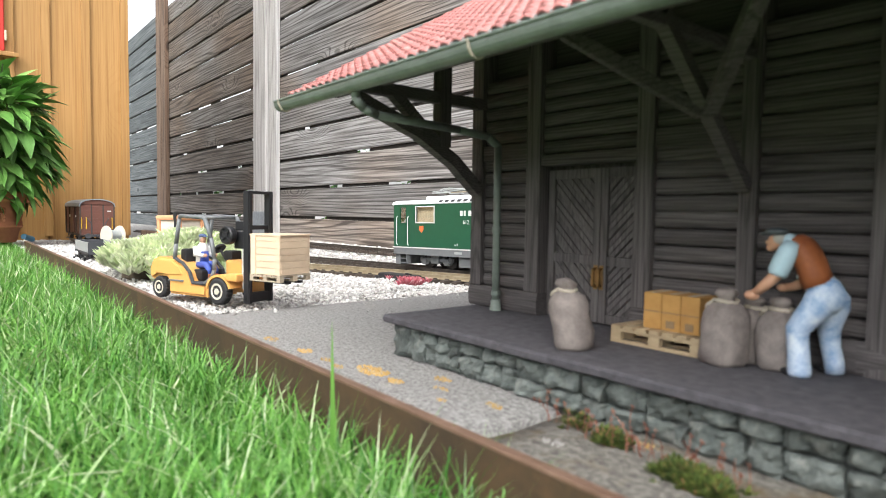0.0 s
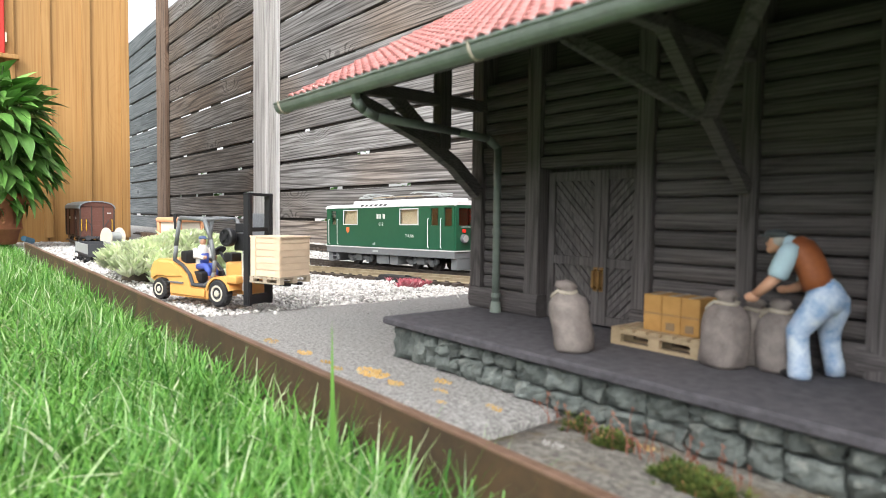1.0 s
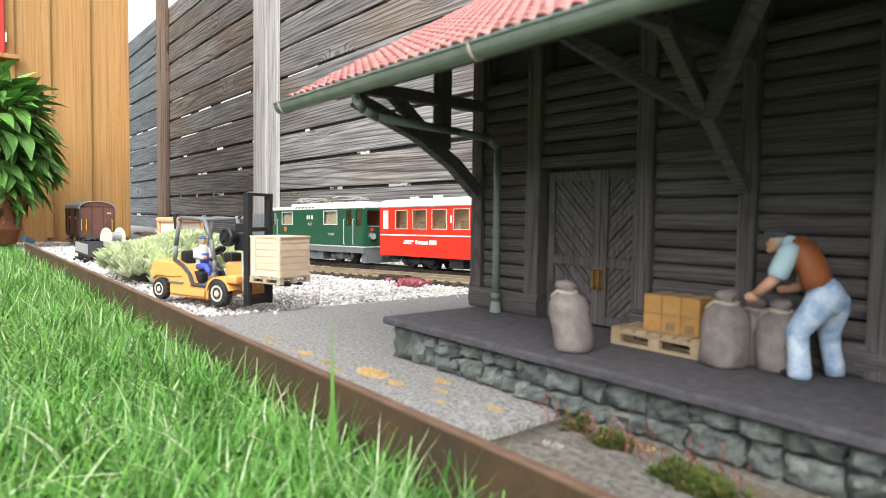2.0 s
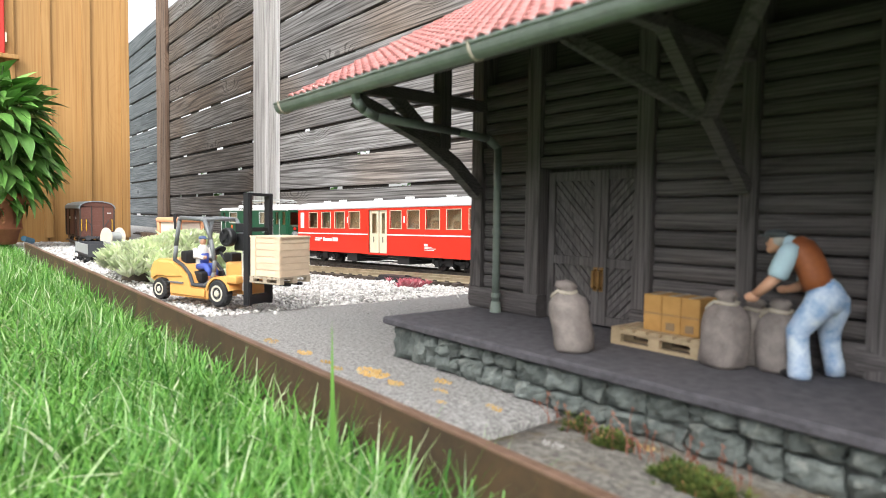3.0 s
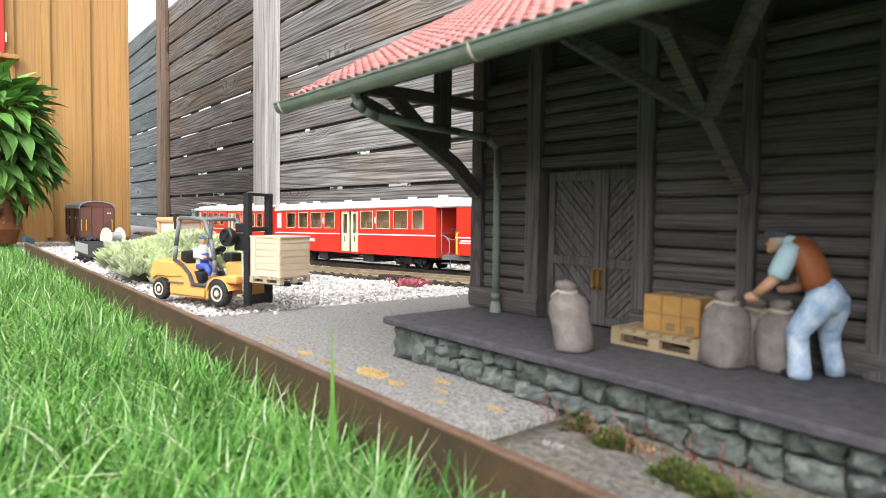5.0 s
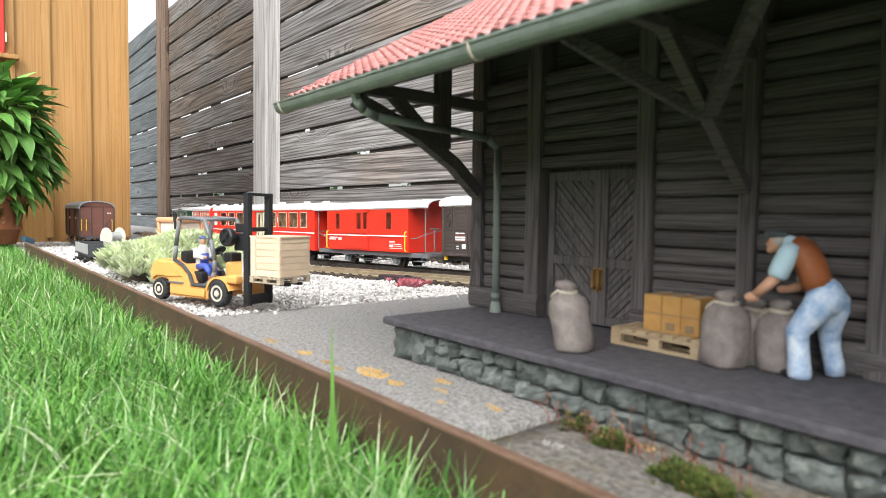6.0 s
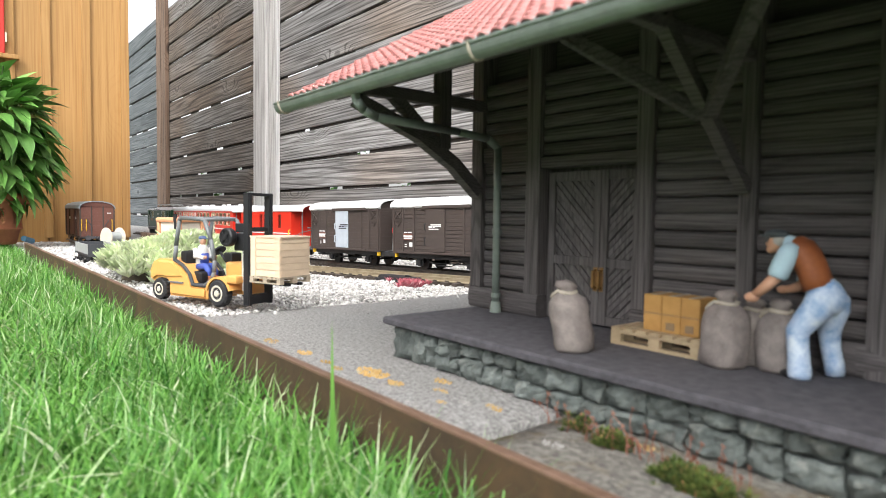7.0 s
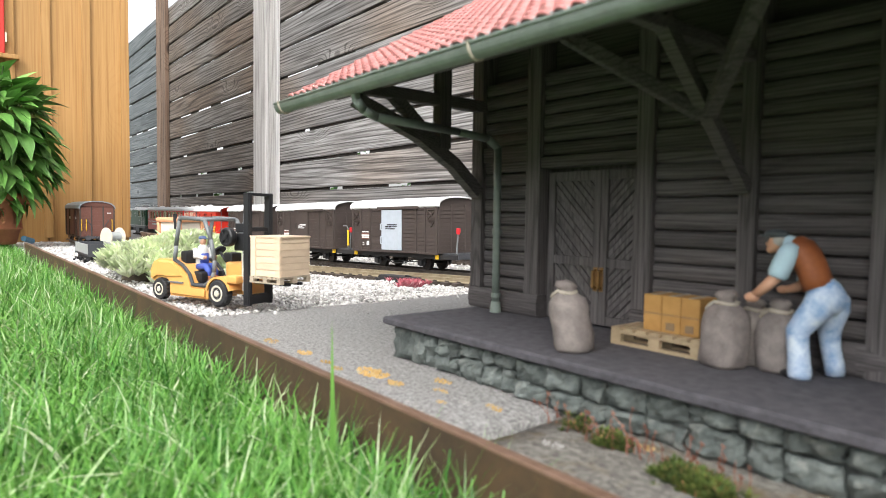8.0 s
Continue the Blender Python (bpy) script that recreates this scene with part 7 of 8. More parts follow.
def build_loco():
    L = 0.455
    lo = empty("electric_locomotive", label="dark green model electric locomotive with white roof", category="model locomotive")
    X = lambda o: L / 2 - o
    holes = [(X(0.131), X(0.076), 0.0955, 0.1275), (X(0.345), X(0.287), 0.0955, 0.1275), (X(0.407), X(0.384), 0.0935, 0.1280), (X(0.447), X(0.424), 0.0925, 0.1290), (X(0.044), X(0.024), 0.0945, 0.1275)]
    bm = bmesh.new()
    for s in (-1, 1):
        side_wall(bm, -L / 2 + 0.004, L / 2 - 0.004, 0.0445, 0.1335, s * HW, -s * 0.003, holes)
    for e in (-1, 1):
        # rounded front with two windscreens
        x0, x1 = (L / 2 - 0.004, L / 2) if e > 0 else (-L / 2, -L / 2 + 0.004)
        box(bm, x0, x1, -HW + 0.002, HW - 0.002, 0.0445, 0.0935)
        box(bm, x0, x1, -HW + 0.002, HW - 0.002, 0.1275, 0.1335)
        for ya, yb in ((-HW + 0.002, -HW + 0.010), (-0.004, 0.004), (HW - 0.010, HW - 0.002)):
            box(bm, x0, x1, ya, yb, 0.0935, 0.1275)
    box(bm, -L / 2 + 0.004, L / 2 - 0.004, -HW + 0.003, HW - 0.003, 0.0446, 0.050)
    body = part("body", bm, M_GREEN, lo)
    bm = bmesh.new()
    box(bm, X(0.38), X(0.055), -0.0515, -0.0500, 0.05, 0.130)
    box(bm, X(0.38), X(0.055), 0.0500, 0.0515, 0.05, 0.130)
    box(bm, X(0.445), X(0.39), -0.03, 0.03, 0.05, 0.085)
    part("interior", bm, M_SEATIN, lo, "beige inner wall")
    for s in (-1, 1):
        pane_set(lo, holes[:2], s, M_SILVER, 0.0016)
        pane_set(lo, holes[2:], s, M_GREEN, 0.0008)
    for e in (-1, 1):
        for y0 in (-0.047, 0.0045):
            bm = bmesh.new()
            box(bm, e * (L / 2 - 0.002) - 0.0004, e * (L / 2 - 0.002) + 0.0004, y0, y0 + 0.0425, 0.094, 0.127)
            part("windscreen", bm, M_GLASS, lo)
        for y in (-0.036, 0.036):
            bm = bmesh.new()
            rod(bm, (e * (L / 2 - 0.001), y, 0.068), (e * (L / 2 + 0.007), y, 0.068), 0.0085, 18)
            h = part("headlight", bm, M_UNDERG, lo)
            bm = bmesh.new()
            rod(bm, (e * (L / 2 + 0.007), y, 0.068), (e * (L / 2 + 0.0078), y, 0.068), 0.0068, 16)
            part("lens", bm, M_LGREY, h)
            bm = bmesh.new()
            rod(bm, (e * (L / 2 - 0.001), y, 0.083), (e * (L / 2 + 0.004), y, 0.083), 0.0040, 14)
            part("tail_lamp", bm, M_REDDARK, lo, "small red tail lamp")
        bm = bmesh.new()
        tube(bm, [(e * (L / 2 + 0.002), 0.008, 0.088), (e * (L / 2 + 0.010), 0.012, 0.075), (e * (L / 2 + 0.008), 0.016, 0.050)], 0.0012, 6)
        tube(bm, [(e * (L / 2 + 0.003), -0.045, 0.0905), (e * (L / 2 + 0.003), 0.045, 0.0905)], 0.0009, 6)
        part("hose", bm, M_LGREY, lo)
    # grey skirt with a silver line
    bm = bmesh.new()
    box(bm, -L / 2 + 0.002, L / 2 - 0.002, -HW - 0.0002, HW + 0.0002, 0.0285, 0.0420, 0.001)
    for e in (-1, 1):
        box(bm, e * (L / 2 - 0.01) - 0.008, e * (L / 2 - 0.01) + 0.008, -HW + 0.006, HW - 0.006, 0.006, 0.0284, 0.001)
    part("skirt", bm, M_UNDERG, lo, "grey skirt")
    bm = bmesh.new()
    box(bm, -L / 2 - 0.0006, L / 2 + 0.0006, -HW - 0.0008, HW + 0.0008, 0.0421, 0.0444, 0.0004)
    part("trim_line", bm, M_SILVER, lo, "silver trim line")
    # roof
    bm = bmesh.new()
    roof_shell(bm, L + 0.002, 0.1336, 0.1430, HW + 0.0012)
    for e in (-1, 1):
        prism(bm, [(HW * math.copysign(abs(math.cos(math.pi * i / 16)) ** 0.55, math.cos(math.pi * i / 16)), 0.1336 + 0.0085 * abs(math.sin(math.pi * i / 16)) ** 0.75) for i in range(17)], e * (L / 2 - 0.001) - 0.0015, e * (L / 2 - 0.001) + 0.0015)
    part("roof", bm, M_ROOFW, lo, "white roof")
    bm = bmesh.new()
    box(bm, X(0.405), X(0.075), -0.030, 0.030, 0.140, 0.1500, 0.003)
    rf = part("roof_hood", bm, M_ROOFW, lo)
    for k in range(6):
        bm = bmesh.new()
        x = X(0.150 + k * 0.017)
        prism(bm, [(0.0560, 0.1358), (0.0595, 0.1358), (0.0560, 0.1402), (0.0520, 0.1402)], x - 0.0045, x + 0.0045)
        part("vent", bm, M_UNDER, lo, "dark roof vent")
    bm = bmesh.new()
    for xo in (0.11, 0.34):
        for dx in (-0.018, 0.018):
            for y in (-0.018, 0.018):
                rod(bm, (X(xo) + dx, y, 0.150), (X(xo) + dx, y, 0.1555), 0.0026, 8)
                rod(bm, (X(xo) + dx, y, 0.1525), (X(xo) + dx, y, 0.1535), 0.0042, 8)
    for xo in (0.20, 0.25):
        rod(bm, (X(xo), 0.01, 0.150), (X(xo), 0.01, 0.156), 0.0026, 8)
    part("insulator_set", bm, M_BROWN, lo, "brown insulators")
    for xo, dirn in ((0.11, 1), (0.34, -1)):
        bm = bmesh.new()
        x = X(xo)
        for y in (-0.020, 0.020):
            tube(bm, [(x - 0.026, y, 0.1565), (x + 0.026, y, 0.1565)], 0.0011, 6)
            tube(bm, [(x - dirn * 0.024, y * 0.8, 0.1568), (x + dirn * 0.036, y * 0.5, 0.1600), (x - dirn * 0.03, y * 0.7, 0.1635)], 0.0009, 6)
        for dx in (-0.006, 0.006):
            tube(bm, [(x - dirn * 0.03 + dx, -0.044, 0.1605), (x - dirn * 0.03 + dx, -0.032, 0.1645), (x - dirn * 0.03 + dx, 0.032, 0.1645), (x - dirn * 0.03 + dx, 0.044, 0.1605)], 0.0011, 6)
        part("pantograph", bm, M_LGREY, lo, "folded grey pantograph")
    bm = bmesh.new()
    tube(bm, [(X(0.13), 0.01, 0.1570), (X(0.20), 0.010, 0.1575), (X(0.25), 0.010, 0.1575), (X(0.32), 0.01, 0.1570)], 0.0010, 6)
    part("roof_cable", bm, M_RAILBRASS, lo)
    # handrails, door, shield, lettering
    for xo in (0.016, 0.052, 0.378, 0.416):
        bm = bmesh.new()
        for s in (-1, 1):
            tube(bm, [(X(xo), s * HW, 0.048), (X(xo), s * (HW + 0.003), 0.050), (X(xo), s * (HW + 0.003), 0.106), (X(xo), s * HW, 0.108)], 0.0009, 6)
        part("handrail", bm, M_SILVER, lo, "silver handrail")
    bm = bmesh.new()
    for s in (-1, 1):
        prism(bm, [(X(0.087), 0.0885), (X(0.099), 0.0885), (X(0.099), 0.080), (X(0.093), 0.0745), (X(0.087), 0.080)], s * (HW + 0.0004) - 0.0003, s * (HW + 0.0004) + 0.0003, "y")
    part("coat_of_arms", bm, M_SHIELD, lo, "orange-red shield")
    bars(lo, [(0, 0, 0.007, 0.010), (0.010, 0, 0.005, 0.010), (0.022, 0, 0.008, 0.010)], X(0.205), 0.118, 1, M_SILVER, "silver initials as plain bars")
    lettering(lo, "612", X(0.221), 0.0925, 0.011, 1, M_SILVER)
    lettering(lo, "THUSIS", X(0.318), 0.0685, 0.0085, 1, M_SILVER)
    bars(lo, [(0, 0, 0.020, 0.0045)], X(0.19), 0.0385, 1, M_LGREY, "pale number plate bar")
    bars(lo, [(0, 0, 0.004, 0.003), (0.006, -0.002, 0.003, 0.005)], X(0.19), 0.053, 1, M_LGREY, "tiny pale marks")
    # running gear
    for xo in (0.115, 0.335):
        bogie(lo, X(xo), M_UNDERG, 0.066, 0.0165)
    bm = bmesh.new()
    for xo, w in ((0.215, 0.022), (0.255, 0.014)):
        box(bm, X(xo) - w, X(xo) + w, -0.05, 0.05, 0.0080, 0.0280, 0.0015)
    part("equipment_box", bm, M_UNDERG, lo)
    for s in (-1, 1):
        bm = bmesh.new()
        for z in (0.010, 0.019):
            box(bm, X(0.045), X(0.022), s * 0.052 - 0.006, s * 0.052 + 0.006, z, z + 0.0015)
        box(bm, X(0.046), X(0.0445), s * 0.052 - 0.006, s * 0.052 + 0.006, 0.010, 0.030)
        part("step", bm, M_UNDERG, lo)
    coupling(lo, L / 2, 1)
    coupling(lo, -L / 2, -1)
    return lo


def build_coach(kind):
    """A red coach; kind 0 has its door to the fore of the middle, kind 1 a double door."""
    L = 0.661
    co = empty("passenger_coach", label="bright red model passenger coach with white waist line" if kind == 0 else "bright red model coach with cream double doors", category="model coach")
    X = lambda o: L / 2 - o
    if kind == 0:
        wins = [(0.055, 0.094), (0.113, 0.154), (0.172, 0.214), (0.233, 0.276), (0.388, 0.426), (0.446, 0.485), (0.505, 0.546), (0.566, 0.607), (0.628, 0.648)]
        doors = [(0.311, 0.343), (0.347, 0.373)]
        vent = (0.013, 0.030)
    else:
        wins = [(0.065, 0.108), (0.126, 0.172), (0.188, 0.236), (0.250, 0.296), (0.405, 0.450), (0.464, 0.512), (0.527, 0.572), (0.588, 0.622)]
        doors = [(0.322, 0.353), (0.362, 0.391)]
        vent = (0.012, 0.034)
    holes = [(X(b), X(a), 0.0865, 0.1250) for a, b in wins] + [(X(doors[1][1] + 0.003), X(doors[0][0] - 0.003), 0.0315, 0.1270)]
    for s in (-1, 1):
        wall_parts(co, M_TRAINRED, -L / 2 + 0.003, L / 2 - 0.003, 0.0285, 0.1330, s * HW, -s * 0.003, holes[:-1], holes[-1:])
    for e in (-1, 1):
        bm = bmesh.new()
        x0, x1 = (L / 2 - 0.003, L / 2) if e > 0 else (-L / 2, -L / 2 + 0.003)
        box(bm, x0, x1, -HW, -0.014, 0.0285, 0.1330)
        box(bm, x0, x1, 0.014, HW, 0.0285, 0.1330)
        box(bm, x0, x1, -0.014, 0.014, 0.100, 0.1330)
        box(bm, x0 - e * 0.001, x1 - e * 0.001, -0.014, 0.014, 0.0285, 0.100)
        a = [(HW * 0.985 * math.copysign(abs(math.cos(math.pi * i / 16)) ** 0.7, math.cos(math.pi * i / 16)), 0.1325 + 0.0165 * abs(math.sin(math.pi * i / 16)) ** 0.75) for i in range(17)]
        prism(bm, a, x0, x1)
        part("end_wall", bm, M_TRAINRED, co, "red end wall")
    bm = bmesh.new()
    box(bm, -L / 2 + 0.003, L / 2 - 0.003, -HW + 0.003, HW - 0.003, 0.0285, 0.0330)
    part("floor", bm, M_UNDERG, co)
    bm = bmesh.new()
    for y in (-0.034, 0.034):
        box(bm, -L / 2 + 0.004, L / 2 - 0.004, y - 0.001, y + 0.001, 0.0335, 0.1320)
    part("inner_wall", bm, M_SEATIN, co, "beige inner wall")
    for a, b in wins[:-1]:
        for s in (-1, 1):
            bm = bmesh.new()
            box(bm, X((a + b) / 2) - 0.010, X((a + b) / 2) + 0.010, min(s * 0.037, s * 0.051), max(s * 0.037, s * 0.051), 0.0335, 0.1020, 0.003)
            part("seat", bm, M_SEATBR, co, "brown seat")
    bm = bmesh.new()
    roof_shell(bm, L + 0.004, 0.1325, 0.1515, HW + 0.0016, flat=0.7)
    part("roof", bm, M_ROOFG, co, "pale silver-grey roof")
    for xo, y in ((0.05, 0.0), (0.14, 0.012), (0.27, 0.0), (0.40, 0.012), (0.52, 0.0), (0.62, 0.0)):
        bm = bmesh.new()
        box(bm, X(xo) - 0.009, X(xo) + 0.009, y - 0.006, y + 0.006, 0.150, 0.1555, 0.0012)
        box(bm, X(xo) - 0.013, X(xo) + 0.013, y - 0.003, y + 0.003, 0.1535, 0.1565, 0.0008)
        part("roof_vent", bm, M_WHITE, co, "white roof ventilator")
    for s in (-1, 1):
        pane_set(co, holes[:-1], s, M_CREAM, 0.0009)
        bm = bmesh.new()
        box(bm, X(vent[1]), X(vent[0]), s * (HW + 0.0003) - 0.0003, s * (HW + 0.0003) + 0.0003, 0.0860, 0.1255, 0.0)
        part("white_panel", bm, M_WHITE, co, "white blanked window")
        for a, b in doors:
            bm = bmesh.new()
            y = s * (HW - 0.0045)
            side_wall(bm, X(b), X(a), 0.0320, 0.1265, y, s * 0.002, [(X(b) + 0.007, X(a) - 0.007, 0.075, 0.120)])
            d = part("door", bm, M_CREAM, co, "cream coach door")
            bm = bmesh.new()
            box(bm, X(b) + 0.007, X(a) - 0.007, y + s * 0.0008, y + s * 0.0012, 0.075, 0.120)
            part("door_pane", bm, M_GLASS, d)
            bm = bmesh.new()
            rod(bm, (X((a + b) / 2), y + s * 0.003, 0.055), (X((a + b) / 2), y + s * 0.003, 0.068), 0.001, 6)
            part("door_handle", bm, M_UNDER, d)
        bm = bmesh.new()
        for xa, xb in ((0.001, doors[0][0] - 0.004), (doors[1][1] + 0.004, L - 0.001)):
            box(bm, X(xb), X(xa), s * (HW + 0.0004) - 0.0004, s * (HW + 0.0004) + 0.0004, 0.0715, 0.0742)
        part("waist_line", bm, M_WHITE, co, "white waist line")
        bm = bmesh.new()
        box(bm, X(doors[1][1] + 0.004), X(doors[0][0] - 0.004), s * (HW - 0.004), s * (HW + 0.0006), 0.0275, 0.0312, 0.0004)
        part("step", bm, M_TRAINRED, co)
    bm = bmesh.new()
    for a, b in zip(wins[:-1], wins[1:]):
        if b[0] - a[1] > 0.06:
            continue
        for y in (-0.030, 0.030):
            xm = X((a[1] + b[0]) / 2)
            box(bm, xm - 0.004, xm + 0.004, y - 0.016, y + 0.023 if y > 0 else y + 0.016, 0.033, 0.082, 0.002)
    part("seat_row", bm, M_SEATIN, co, "beige seat backs")
    if kind == 0:
        bars(co, [(0, 0, 0.030, 0.0030), (-0.003, 0.0048, 0.026, 0.0030), (0.036, -0.001, 0.006, 0.009), (0.044, 0.001, 0.030, 0.007), (0.078, -0.001, 0.022, 0.009)], X(0.085), 0.0625, 1, M_WHITE, "white lettering as plain bars")
        bars(co, [(0, 0, 0.010, 0.005), (0, 0.006, 0.022, 0.0014), (0.001, 0.009, 0.034, 0.0014), (0, 0.012, 0.030, 0.0014)], X(0.50), 0.056, 1, M_WHITE, "small white marks as bars")
        bars(co, [(0, 0, 0.004, 0.014)], X(0.2245), 0.113, 1, M_WHITE, "class mark")
        bars(co, [(0, 0, 0.004, 0.014)], X(0.434), 0.113, 1, M_WHITE, "class mark")
    else:
        bars(co, [(0, 0, 0.032, 0.0028), (-0.003, 0.0045, 0.030, 0.0028), (0.038, 0, 0.026, 0.0075), (0.067, 0, 0.022, 0.0075)], X(0.115), 0.0600, 1, M_WHITE, "white lettering as plain bars")
        bars(co, [(0, 0, 0.005, 0.014)], X(0.243), 0.112, 1, M_WHITE, "class mark")
        bars(co, [(0, 0, 0.005, 0.014)], X(0.458), 0.112, 1, M_WHITE, "class mark")
    bm = bmesh.new()
    for x0, x1, z0 in ((0.21, 0.25, 0.009), (0.40, 0.44, 0.010)):
        box(bm, X(x1), X(x0), -0.048, 0.048, z0, 0.0285, 0.001)
    for s in (-1, 1):
        rod(bm, (X(0.20), s * 0.03, 0.012), (X(0.46), s * 0.03, 0.012), 0.0014, 6)
        rod(bm, (X(0.20), s * 0.03, 0.019), (X(0.46), s * 0.03, 0.019), 0.0012, 6)
    box(bm, -L / 2 + 0.01, L / 2 - 0.01, -0.030, 0.030, 0.022, 0.0284)
    part("underframe", bm, M_UNDER, co)
    for xo in (0.105, L - 0.105):
        bogie(co, X(xo), M_UNDER, 0.075, 0.0150)
    for e in (-1, 1):
        bm = bmesh.new()
        tube(bm, [(e * L / 2, 0.03, 0.070), (e * (L / 2 + 0.010), 0.03, 0.062), (e * (L / 2 + 0.008), 0.028, 0.040), (e * L / 2, 0.026, 0.034)], 0.0013, 6)
        tube(bm, [(e * L / 2, -0.03, 0.070), (e * (L / 2 + 0.010), -0.03, 0.062), (e * (L / 2 + 0.008), -0.028, 0.040), (e * L / 2, -0.026, 0.034)], 0.0013, 6)
        part("hose", bm, M_LGREY, co)
        coupling(co, e * L / 2, e)
    return co


def two_axle_frame(parent, L, wb, material, plat=0.0):
    bm = bmesh.new()
    box(bm, -L / 2 - plat, L / 2 + plat, -0.046, 0.046, 0.0285, 0.0350, 0.0008)
    for s in (-1, 1):
        box(bm, -L / 2 - plat, L / 2 + plat, s * 0.046 - 0.0025, s * 0.046 + 0.0025, 0.0255, 0.0350, 0.0006)
        rod(bm, (-wb / 2 + 0.02, s * 0.03, 0.016), (wb / 2 - 0.02, s * 0.03, 0.016), 0.0012, 6)
        rod(bm, (-wb / 2 + 0.015, s * 0.04, 0.026), (-0.02, s * 0.04, 0.012), 0.0012, 6)
        rod(bm, (wb / 2 - 0.015, s * 0.04, 0.026), (0.02, s * 0.04, 0.012), 0.0012, 6)
        rod(bm, (-0.02, s * 0.04, 0.012), (0.02, s * 0.04, 0.012), 0.0012, 6)
        for dx in (-wb / 2, wb / 2):
            # axle guard, spring leaf, box
            prism(bm, [(dx - 0.014, 0.028), (dx + 0.014, 0.028), (dx + 0.007, 0.008), (dx - 0.007, 0.008)], s * 0.037 - 0.0012, s * 0.037 + 0.0012, "y")
            box(bm, dx - 0.006, dx + 0.006, s * 0.041 - 0.004, s * 0.041 + 0.004, 0.010, 0.0205, 0.001)
            for q in range(3):
                box(bm, dx - 0.019 + q * 0.004, dx + 0.019 - q * 0.004, s * 0.043 - 0.002, s * 0.043 + 0.002, 0.0225 - q * 0.0012 + 0.002, 0.0236 - q * 0.0012 + 0.002)
    part("underframe", bm, material, parent)
    for dx in (-wb / 2, wb / 2):
        wheelset(parent, dx, 0.0150)


